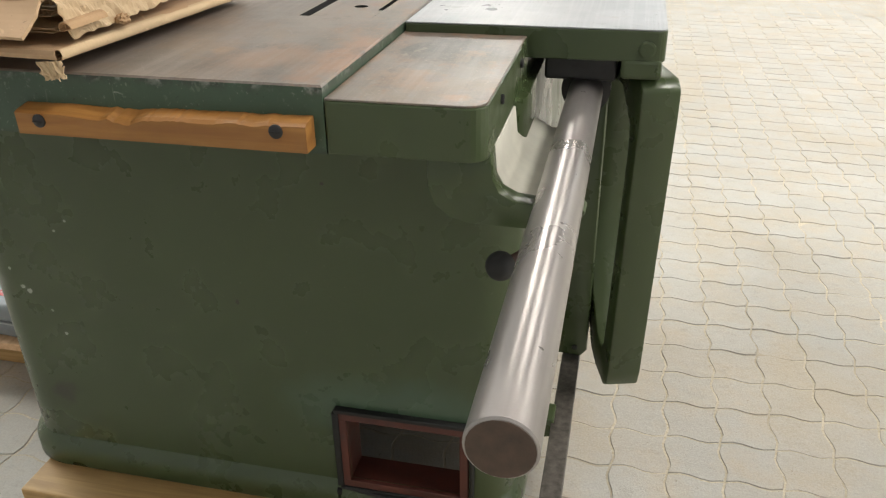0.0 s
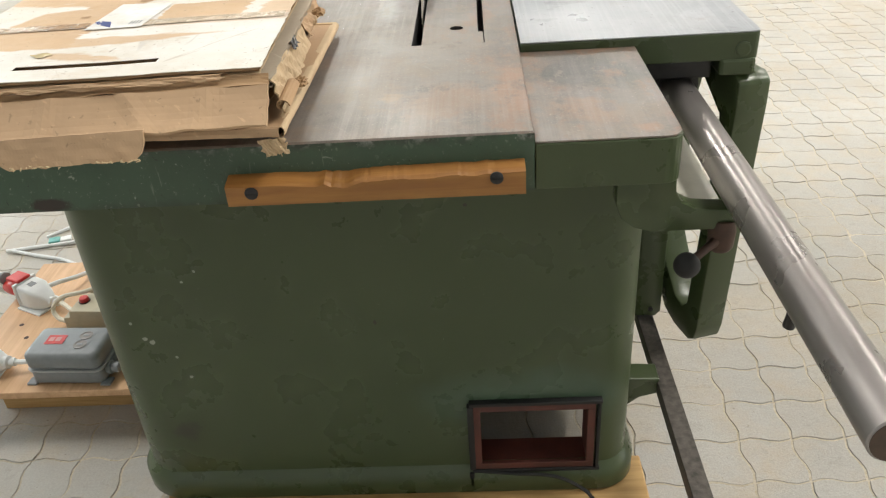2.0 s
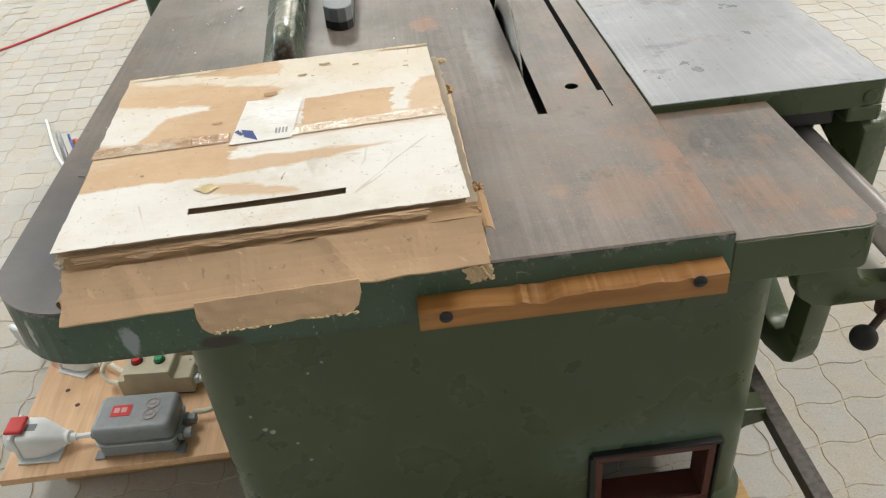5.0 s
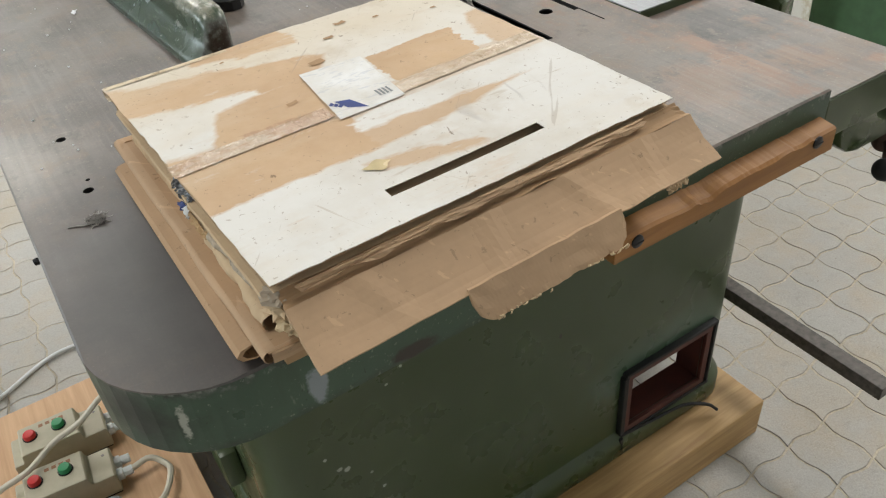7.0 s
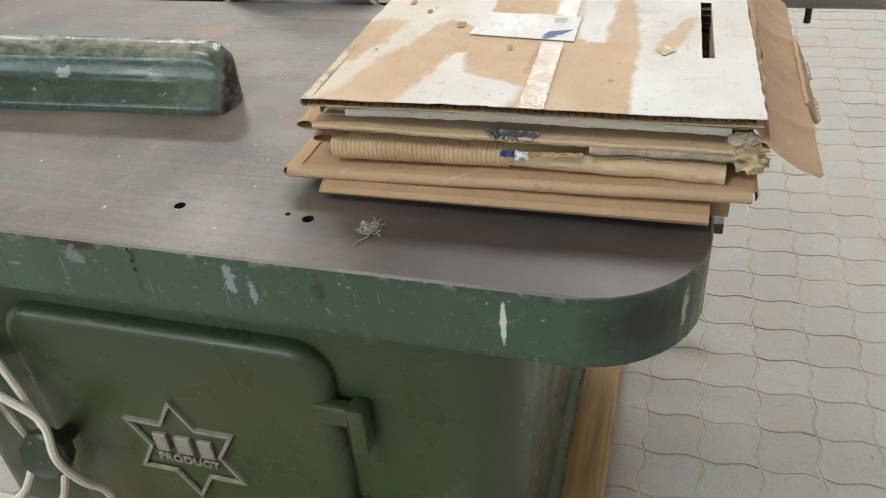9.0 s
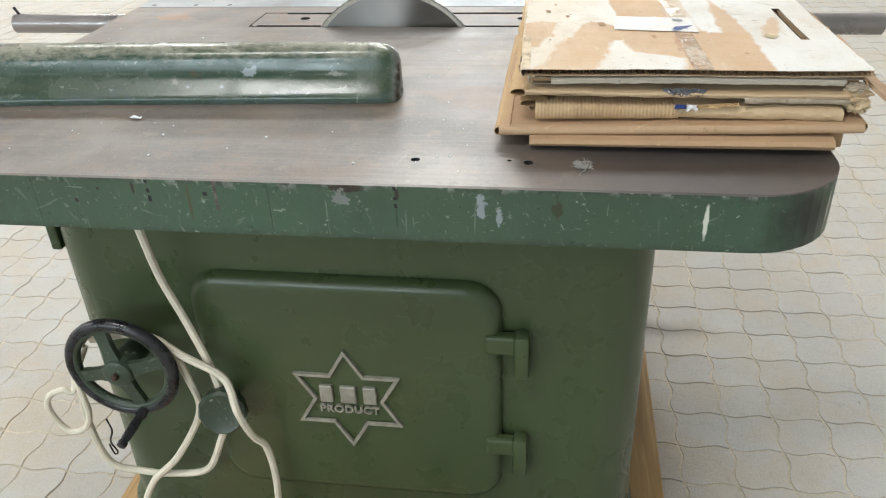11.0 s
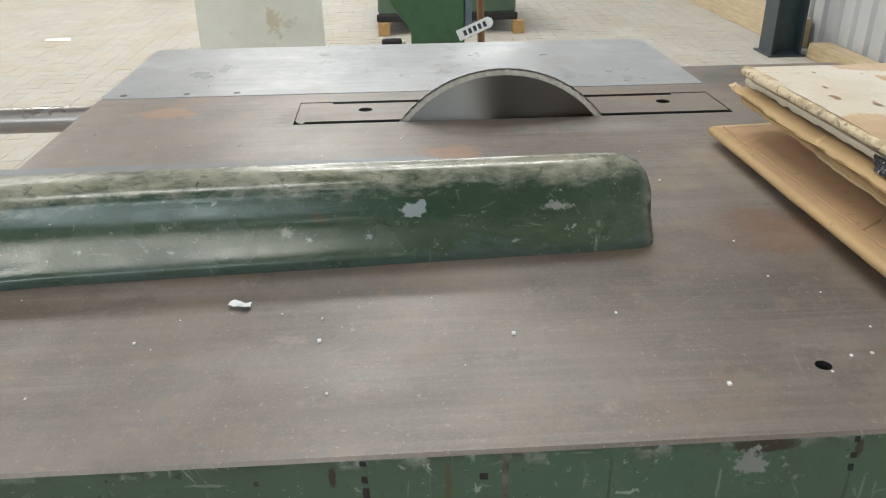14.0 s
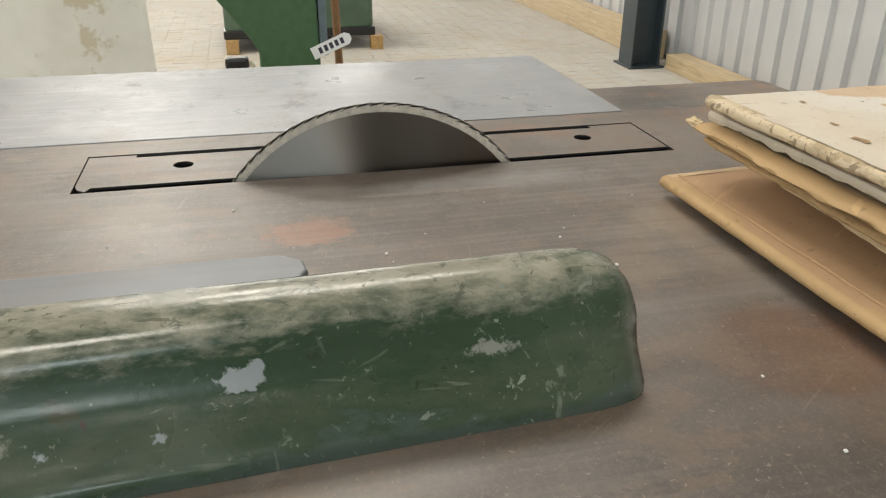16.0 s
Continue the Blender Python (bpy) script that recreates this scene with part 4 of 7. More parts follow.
part("port_frame", frame_ring(OX0, OX1, OZ0, OZ1, 0.014, 0.183, 0.1915, 0.001), RED_PRIMER, saw, "red primed dust port frame")
part("port_jamb", frame_ring(OX0 - 0.001, OX1 + 0.001, OZ0 - 0.001, OZ1 + 0.001, 0.003, 0.1925, 0.246, 0), RED_PRIMER, saw)
part("gasket", frame_ring(OX0 - 0.014, OX1 + 0.014, OZ0 - 0.014, OZ1 + 0.014, 0.008, 0.180, 0.194, 0.002, 0.004), BLACK, saw, "black rubber gasket strip round the port")
part("gasket_end", tube(smooth_path([(-0.10, 0.183, 0.155), (-0.03, 0.178, 0.150), (0.05, 0.168, 0.150), (0.10, 0.150, 0.135), (0.122, 0.140, 0.113)], 6), 0.0035, 6), BLACK, saw, "loose curled end of the rubber strip", smooth=True)
part("gasket_tail", box((-0.108, 0.176, 0.118), (-0.099, 0.186, 0.152), 0.002), BLACK, saw)


TABLE_HOLES = [(-0.792, 0.524, 0.0062), (-0.793, 0.379, 0.0062), (-0.788, 0.403, 0.0028)]


def table_casting():
    """Table plate: enamelled rim, planed top, and the long opening for the blade insert."""
    outer = rounded(-0.867, 0.0, 0.0, 1.30, (0.115, 0, 0, 0.03), 10)
    hole = [(-0.1625, 0.340), (-0.050, 0.340), (-0.050, 0.978), (-0.1625, 0.978)]
    b = bmesh.new()
    c = 0.0022
    inner_c = [(max(-0.8648, min(-0.0022, x)), max(0.0022, min(1.2978, y))) for x, y in outer]
    rings = [[(hx + r * math.cos(2 * math.pi * k / 14), hy + r * math.sin(2 * math.pi * k / 14)) for k in range(14)] for hx, hy, r in TABLE_HOLES]
    def loop(pts, z):
        return [b.verts.new((x, y, z)) for x, y in pts]
    low, mid, top, hl, ht = loop(outer, 0.843), loop(outer, TOP - c), loop(inner_c, TOP), loop(hole, 0.843), loop(hole, TOP)
    bores = [loop(p, TOP) for p in rings]
    floors = [loop(p, TOP - 0.03) for p in rings]
    def band(p, q, mat):
        for k in range(len(p)):
            j = (k + 1) % len(p)
            b.faces.new((p[k], p[j], q[j], q[k])).material_index = mat
    band(low, mid, 0)
    band(mid, top, 1)
    # walls of opening and bores coloured black for the shade inside
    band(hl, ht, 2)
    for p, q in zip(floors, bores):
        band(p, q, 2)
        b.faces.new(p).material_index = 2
    for some, mat in (([top, ht, *bores], 1), ([low, hl], 0)):
        es = [b.edges.get((l[k], l[(k + 1) % len(l)])) for l in some for k in range(len(l))]
        for f in bmesh.ops.triangle_fill(b, use_beauty=True, edges=es)["geom"]:
            if isinstance(f, bmesh.types.BMFace):
                f.material_index = mat
    return b


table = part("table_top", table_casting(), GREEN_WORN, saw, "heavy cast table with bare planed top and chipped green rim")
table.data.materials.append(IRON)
table.data.materials.append(BLACK)
# dark nicks and runs on the west side of the rim: y, width, lower and upper height, material
for cy, w, z0, z1, m in ((0.860, 0.0045, 0.9130, 0.9172, BLACK), (0.8595, 0.0042, 0.8990, 0.9048, BLACK), (0.8590, 0.0046, 0.8862, 0.8950, BLACK), (0.538, 0.0040, 0.9120, 0.9172, BLACK), (0.5378, 0.0042, 0.8990, 0.9035, BLACK),
                         (0.5375, 0.0040, 0.8880, 0.8940, BLACK), (0.783, 0.0060, 0.8970, 0.9025, BLACK_IRON), (0.928, 0.0035, 0.9010, 0.9050, BLACK_IRON), (0.7690, 0.0045, 0.8760, 0.9172, BAR_IRON), (0.962, 0.0050, 0.8820, 0.8880, BLACK_IRON)):
    nick = [(cy - w / 2, z0), (cy + w * 0.42, z0 + 0.0004), (cy + w / 2, (z0 + z1) / 2), (cy + w * 0.44, z1), (cy - w * 0.45, z1 - 0.0003)]
    nick_bm = prism(nick, -0.86735, -0.8655, 0)
    for v in nick_bm.verts:
        v.co = Vector((v.co.z, v.co.x, v.co.y))
    part("paint_nick", nick_bm, m, table)
# black sheet standing for the shade below the blade opening
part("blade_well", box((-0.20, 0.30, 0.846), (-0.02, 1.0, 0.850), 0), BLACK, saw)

# insert plate with finger holes
out_i = [(-0.1475, 0.341), (-0.0515, 0.341), (-0.0515, 0.398), (-0.0595, 0.398), (-0.0595, 0.928), (-0.0515, 0.928), (-0.0515, 0.977), (-0.140, 0.977), (-0.1500, 0.974), (-0.1575, 0.966), (-0.1475, 0.962)]
holes = [[(-0.094 + 0.0105 * math.cos(a), y + 0.0105 * math.sin(a)) for a in [2 * math.pi * k / 20 for k in range(20)]] for y in (0.423, 0.877)]
ins = holed_plate(out_i, holes, TOP - 0.0032, TOP - 0.0008)
insert = part("blade_insert", ins, IRON, saw, "steel blade insert plate with two finger holes")
# cut edges and finger-hole walls painted black as slot shade
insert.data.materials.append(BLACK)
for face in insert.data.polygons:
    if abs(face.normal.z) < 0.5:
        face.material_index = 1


def saw_blade(cx, cy, cz, radius, teeth):
    outline = []
    for k in range(teeth):
        a = 2 * math.pi * k / teeth
        s = 2 * math.pi / teeth
        for da, r in ((0.0, radius), (0.35 * s, radius * 0.992), (0.48 * s, radius * 0.974), (0.75 * s, radius * 0.978)):
            outline.append((r * math.cos(a - da), r * math.sin(a - da)))
    seat = [(0.946 * radius * math.cos(2 * math.pi * k / 96), 0.946 * radius * math.sin(2 * math.pi * k / 96)) for k in range(96)]
    m = pose(cx, cy, cz, 0, 90, 0)
    disc = part("saw_blade", prism(seat, -0.0013, 0.0013, 0, m=m), BLADE_STEEL, saw, "large steel saw blade")
    rim = holed_plate(outline, [seat], -0.0015, 0.0015)
    bmesh.ops.transform(rim, matrix=m, verts=rim.verts[:])
    part("tooth_rim", rim, TOOTH_STEEL, disc, "paler dusty rim of teeth")


saw_blade(-0.1545, 0.679, TOP - 0.115, 0.1865, 84)

# lower slide rail beside the table
part("slide_rail", prism(rounded(0.001, 0.0, 0.177, 1.27, (0, 0.022, 0, 0), 6), 0.843, TOP - 0.0165, 0.002), GREEN, saw, "green slide rail with planed rusty top")
part("rail_face", prism(rounded(0.001, 0.0015, 0.1755, 1.268, (0, 0.021, 0, 0), 6), TOP - 0.0165, TOP - 0.014, 0.0008), IRON, saw)
for ry in (0.10, 0.26):
    part("set_screw", lathe([(0.006, 0), (0.006, 0.004), (0.004, 0.005), (0.0005, 0.005)], pose(0.176, ry, 0.885, 0, 90, 0), 12), BLACK_IRON, saw)
part("rail_web", box((0.02, 0.20, 0.70), (0.165, 1.10, 0.845), 0.01), GREEN, saw)

# sliding table
slider = part("sliding_table", prism(rounded(0.003, 0.325, 0.363, 1.30, (0.002, 0.012, 0.012, 0.012), 5), 0.876, TOP - 0.002, 0.003), GREEN, saw, "sliding table with pale planed top and green rim")
part("slider_face", prism(rounded(0.0035, 0.3255, 0.3625, 1.2995, (0.002, 0.012, 0.012, 0.012), 5), TOP - 0.002, TOP, 0.0008), SLIDER_STEEL, slider)
part("lug", box((0.305, 0.322, 0.852), (0.360, 0.375, 0.880), 0.006), GREEN, slider)
part("bolt_head", lathe([(0.012, 0), (0.012, 0.003), (0.009, 0.004), (0.0005, 0.004)], pose(0.338, 0.3265, 0.893, 90, 0, 0), 16), GREEN, slider)
part("runner", box((0.20, 0.345, 0.842), (0.30, 1.27, 0.877), 0.004), BLACK_IRON, slider)
# thin dark discs stand for the shade inside bolt holes; nothing is cut
for k, hy in enumerate((1.087, 1.167, 1.267)):
    part("bolt_hole", lathe([(0.0055, 0.0), (0.0055, 0.0006), (0.0005, 0.0007)], pose(0.020, hy, TOP - 0.0002), 14), BLACK_IRON, slider)

# round guide bar with its clamp and end pins
part("guide_tube", tube([(0.258, -0.395, 0.815), (0.258, -0.3935, 0.815), (0.258, 1.800, 0.815)], [0.0235, 0.025, 0.025], 32), STEEL, saw, "round ground steel guide bar", smooth=True)
part("tube_core", lathe([(0.0230, 0), (0.0228, 0.0008), (0.0005, 0.0009)], pose(0.258, -0.3948, 0.815, 90, 0, 0), 24), plain("rusty_bar_end", (0.075, 0.048, 0.034), 0.75, 0, 0.35, 60), saw)
part("stop_pin", tube([(0.258, -0.180, 0.795), (0.254, -0.180, 0.762)], 0.0065, 10), BLACK_IRON, saw, smooth=True)
part("end_pin", tube([(0.258, 1.785, 0.835), (0.258, 1.797, 0.858)], 0.004, 8), BLACK_IRON, saw, smooth=True)
part("sleeve", tube([(0.258, 0.385, 0.818), (0.258, 0.560, 0.818)], 0.036, 24), BLACK_IRON, saw, smooth=True)


def extrude_y(profile, y0, y1, bevel=0.003):
    """A solid from an x-z profile between two y."""
    b = prism([(x, z) for x, z in profile], -y1, -y0, bevel)
    bmesh.ops.transform(b, matrix=pose(0, 0, 0, 90, 0, 0), verts=b.verts[:])
    return b


hook = [(0.105, 0.846), (0.105, 0.800), (0.113, 0.778), (0.130, 0.764), (0.155, 0.757), (0.245, 0.757), (0.272, 0.766), (0.285, 0.784), (0.277, 0.789), (0.262, 0.786), (0.235, 0.787), (0.205, 0.790), (0.188, 0.799), (0.180, 0.815), (0.178, 0.846)]
part("tube_cradle", extrude_y(hook, 0.030, 0.060, 0.003), GREEN, saw, "curved cast cradle under the guide bar", smooth=True)
liner = [(0.172, 0.842), (0.172, 0.760), (0.180, 0.752), (0.180, 0.752), (0.255, 0.762), (0.255, 0.768), (0.215, 0.772), (0.192, 0.785), (0.181, 0.805), (0.178, 0.842)]
# pale colour stands in for light on the reflective upper face
part("cradle_trough", extrude_y([liner[k] for k in (0, 1, 2, 4, 5, 6, 7, 8, 9)], 0.061, 0.345, 0.002), CREAM, saw, "worn casting behind the cradle, painted pale for its lit face", smooth=True)
part("clamp_boss", lathe([(0.013, -0.030), (0.017, -0.024), (0.018, 0.0), (0.015, 0.016), (0.0005, 0.017)], pose(0.246, 0.040, 0.752), 16), RUSTY, saw, smooth=True)
lever = part("clamp_lever", tube([(0.244, 0.036, 0.742), (0.225, 0.022, 0.736), (0.200, 0.006, 0.725)], [0.009, 0.0055, 0.0055], 10), RUSTY, saw, smooth=True)
knob_bm = bmesh.new()
bmesh.ops.create_uvsphere(knob_bm, u_segments=20, v_segments=12, radius=0.0172, matrix=pose(0.195, 0.003, 0.722))
part("ball_knob", knob_bm, BLACK, lever, "black ball knob", smooth=True)

# swing frame that carries the sliding table
post = [(0.232, 0.846), (0.290, 0.846), (0.290, 0.31), (0.280, 0.296), (0.225, 0.300), (0.196, 0.305), (0.196, 0.345), (0.222, 0.372), (0.238, 0.420)]
post_ob = part("pivot_post", extrude_y(post, 0.450, 0.500, 0.006), GREEN, saw, "upright green casting with a flared foot", smooth=True)
part("foot_bolt", lathe([(0.005, 0), (0.005, 0.003), (0.0005, 0.0035)], pose(0.268, 0.449, 0.318, 90, 0, 0), 12), BLACK_IRON, post_ob)


def swing_frame():
    stretch = 1.16
    outer = [(0.0, 0.70), (0.02, 0.83), (0.045, 0.852), (0.198, 0.852), (0.212, 0.840), (0.212, 0.80), (0.190, 0.345), (0.184, 0.318), (0.168, 0.304), (0.120, 0.304), (0.085, 0.318), (0.055, 0.36), (0.0, 0.46)]
    inner = [(0.035, 0.72), (0.055, 0.80), (0.075, 0.818), (0.125, 0.818), (0.172, 0.775), (0.176, 0.74), (0.152, 0.38), (0.138, 0.362), (0.115, 0.37), (0.075, 0.42), (0.035, 0.49)]
    b = bmesh.new()
    layers = []
    for y in (-0.028, 0.028):
        es, rings = [], []
        for pts in (outer, inner):
            vv = [b.verts.new((x * stretch, y, z)) for x, z in pts]
            rings.append(vv)
            es += [b.edges.new((vv[k], vv[(k + 1) % len(vv)])) for k in range(len(vv))]
        bmesh.ops.triangle_fill(b, use_beauty=True, edges=es)
        layers.append(rings)
    for p, q in zip(*layers):
        for k in range(len(p)):
            j = (k + 1) % len(p)
            b.faces.new((p[k], p[j], q[j], q[k]))
    bmesh.ops.recalc_face_normals(b, faces=b.faces[:])
    bevelled(b, 0.005, 2, 50)
    bmesh.ops.transform(b, matrix=pose(0.296, 0.560, 0, 0, 0, -74), verts=b.verts[:])
    return b


part("swing_frame", swing_frame(), GREEN, saw, "closed green cast swing frame under the sliding table", smooth=True)
part("square_bar", box((0.246, -0.087, 0.262), (0.278, 0.95, 0.290), 0.0015), BAR_IRON, saw, "long square steel bar beside the body")
for ly in (0.262, 0.90):
    lug = [(0.180, 0.300), (0.250, 0.296), (0.252, 0.262), (0.215, 0.252), (0.180, 0.222)]
    part("bar_bracket", extrude_y(lug, ly, ly + 0.045, 0.003), GREEN, saw)
part("pivot_shaft", tube([(0.16, 0.30, 0.70), (0.235, 0.30, 0.70)], 0.014, 14), GREEN, saw, smooth=True)


# rip fence
def rip_fence():
    prof = [(0, 0), (0.0, 0.008), (0.004, 0.014), (0.014, 0.024), (0.026, 0.038), (0.032, 0.052), (0.036, 0.064), (0.043, 0.072), (0.055, 0.0768), (0.070, 0.0775), (0.081, 0.075), (0.086, 0.068), (0.087, 0.050), (0.087, 0.0)]
    prof = [(p.x, p.y) for p in smooth_path([(x, z, 0) for x, z in prof], 4)]
    rings = []
    for y, out, zs, inset in ((0.586, 0.0, 0.50, 0.017), (0.5875, 0.0, 0.68, 0.010), (0.591, 0.0, 0.80, 0.006), (0.598, 0.0, 0.90, 0.003), (0.608, 0.0, 0.96, 0.001), (0.620, 0.0, 0.99, 0.0), (0.635, 0, 1, 0), (0.80, 0, 1, 0), (1.05, 0, 1, 0), (1.15, 0.002, 1, 0), (1.21, 0.008, 0.995, 0), (1.26, 0.020, 0.97, 0), (1.31, 0.040, 0.90, 0), (1.36, 0.060, 0.86, 0), (1.40, 0.07, 0.85, 0)):
        ring = []
        for dx, dz in prof:
            t = dx / 0.087
            x = -0.591 - 0.055 * (y - 0.59) * (1 - 0.7 * t) + dx * 0.78 - out * 0.6 * (1 - t)
            x += inset * (1 - 2 * t)
            ring.append((x, y, TOP + 0.0004 + dz * zs))
        rings.append(ring)
    return loft(rings)


fence = part("rip_fence", rip_fence(), FENCE_GREEN, saw, "worn green cast rip fence with bare scuffed edges", smooth=True)
part("fence_bracket", prism(rounded(-0.70, 1.335, -0.50, 1.43, 0.02, 4), 0.80, TOP + 0.066, 0.01), GREEN_WORN, fence)
part("clamp_handle", lathe([(0.006, 0), (0.006, 0.03), (0.016, 0.036), (0.018, 0.06), (0.012, 0.075), (0.0005, 0.078)], pose(-0.58, 1.395, TOP + 0.062, -25, 0, 0), 16), BLACK_IRON, fence, smooth=True)
plate_out = [(-0.487, 0.800), (-0.476, 0.784), (-0.460, 0.775), (-0.445, 0.777), (-0.434, 0.792), (-0.432, 0.82), (-0.432, 1.38), (-0.487, 1.38)]
part("fence_bar", prism(plate_out, TOP + 0.0004, TOP + 0.016, 0.001), BLACK_IRON, saw, "dark backing bar of the fence")
part("fence_plate", prism([(x, y - 0.001) for x, y in plate_out], TOP + 0.0165, TOP + 0.044, 0.002), steel("fence_plate_steel", (0.20, 0.215, 0.235), 0.45, (1, 0.02, 1), 0.5, 0.2), saw, "grey steel fence plate with a rounded tip")
part("fence_rail", prism(rounded(-0.945, 1.232, -0.869, 1.33, 0.02, 5), 0.826, 0.915, 0.008), GREEN_WORN, saw, smooth=True)

# wooden strip screwed to the table rim
strip = part("support_strip", bmesh.new(), STRIP_WOOD, saw, "varnished wooden strip with a splintered top edge")
sb = bmesh.new()
sx = [-0.369 + k * 0.357 / 90 for k in range(91)]
rings = []
for k, x in enumerate(sx):
    u = k / 90
    notch = 0.0065 * max(0.0, 1 - abs(u - 0.40) / 0.06) ** 0.7 + 0.0045 * max(0.0, 1 - abs(u - 0.30) / 0.14)
    splinter = 0.0016 * noise.noise((u * 34, 0.5, 0.2)) + 0.0010 * noise.noise((u * 80, 1.5, 0.2)) if 0.30 < u < 0.92 else 0.0004 * noise.noise((u * 30, 0.5, 0.2))
    top_z = 0.8805 + 0.004 * u - notch + splinter
    lip = 0.0030 + 0.0030 * (0.5 + noise.noise((u * 12, 3.1, 0.4))) * (1 if 0.35 < u < 0.9 else 0.3)
    rings.append([(x, 0.0, 0.852), (x, -0.025, 0.852), (x, -0.025, top_z - lip), (x, -0.021, top_z - 0.3 * lip), (x, -0.010, top_z + 0.0006), (x, 0.0, top_z + 0.002 + 0.5 * notch)])
sb = loft(rings)
bmesh.ops.recalc_face_normals(sb, faces=sb.faces[:])
sb.to_mesh(strip.data)
sb.free()
for scx, scz in ((-0.338, 0.869), (-0.046, 0.875)):
    sc = part("screw", lathe([(0.008, 0), (0.008, 0.002), (0.006, 0.0035), (0.0005, 0.0035)], pose(scx, -0.0248, scz, 90, 0, 0), 16), BLACK_IRON, strip, smooth=True)
    part("screw_slot", box((scx - 0.0065, -0.0290, scz - 0.0008), (scx + 0.0065, -0.0282, scz + 0.0008), 0), BLACK, sc)

# access door, hinges and badge on the west side
DX = -0.7415
def raised_panel(y0, y1, z0, z1, x, depth, r, slope):
    rings = []
    for inset, d in ((0.0, 0.0), (0.0, depth * 0.35), (slope * 0.35, depth * 0.78), (slope * 0.8, depth * 0.97), (slope * 1.3, depth)):
        rings.append([(x - d, y, z) for y, z in rounded(y0 + inset, z0 + inset, y1 - inset, z1 - inset, max(0.004, r - inset * 0.6), 7)])
    return loft(rings)


door = part("access_door", raised_panel(0.415, 0.905, 0.265, 0.706, DX, 0.022, 0.055, 0.018), GREEN, saw, "rounded cast access door", smooth=True)
for hz in (0.585, 0.378):
    hinge = part("hinge", box((-0.772, 0.372, hz - 0.040), (-0.742, 0.396, hz + 0.040), 0.007), GREEN, door, smooth=True)
    part("hinge_leaf", box((-0.769, 0.392, hz + 0.004), (-0.750, 0.440, hz + 0.038), 0.005), GREEN, hinge)


def star_badge(cy, cz, R, x):
    """Raised six-pointed star rim with blank bars for its lettering."""
    b = bmesh.new()
    ring = []
    for k in range(12):
        a = math.pi / 2 + k * math.pi / 6
        r = R if k % 2 == 0 else R * 0.577
        ring.append((r * math.cos(a), r * math.sin(a)))
    def at(pts, s, d):
        return [b.verts.new((x - d, cy - u * s, cz + v * s)) for u, v in pts]
    loops = [at(ring, 1.0, -0.001), at(ring, 1.0, 0.006), at(ring, 0.90, 0.006), at(ring, 0.885, 0.002)]
    for p, q_ in zip(loops, loops[1:]):
        for k in range(12):
            j = (k + 1) % 12
            b.faces.new((p[k], p[j], q_[j], q_[k]))
    return b


badge = part("star_badge", star_badge(0.662, 0.480, 0.101, -0.7635), BRONZE, door, "bare metal six-pointed star badge with raised marks")
for k, (dy, w, h) in enumerate(((0.036, 0.022, 0.034), (0.0, 0.026, 0.034), (-0.036, 0.022, 0.034))):
    part("badge_mark", box((-0.770, 0.662 + dy - w / 2, 0.486 - 0.012), (-0.7625, 0.662 + dy + w / 2, 0.486 - 0.012 + h), 0.002), BRONZE, badge)
word = bpy.data.curves.new("badge_word", "FONT")
word.body, word.size, word.extrude, word.align_x, word.align_y = "PRODUCT", 0.0205, 0.003, "CENTER", "CENTER"
word.space_character, word.offset = 1.06, 0.0005
word_ob = new("badge_word", word)
word_ob.matrix_world = Matrix(((0, 0, -1, -0.7655), (-1, 0, 0, 0.662), (0, 1, 0, 0.459), (0, 0, 0, 1)))
bpy.context.view_layer.update()
word_me = bpy.data.meshes.new_from_object(word_ob.evaluated_get(bpy.context.evaluated_depsgraph_get()))
bpy.data.objects.remove(word_ob)
word_bm = bmesh.new()
word_bm.from_mesh(word_me)
bmesh.ops.transform(word_bm, matrix=Matrix(((0, 0, -1, -0.7655), (-1, 0, 0, 0.662), (0, 1, 0, 0.459), (0, 0, 0, 1))), verts=word_bm.verts[:])
part("badge_word", word_bm, BRONZE, badge)


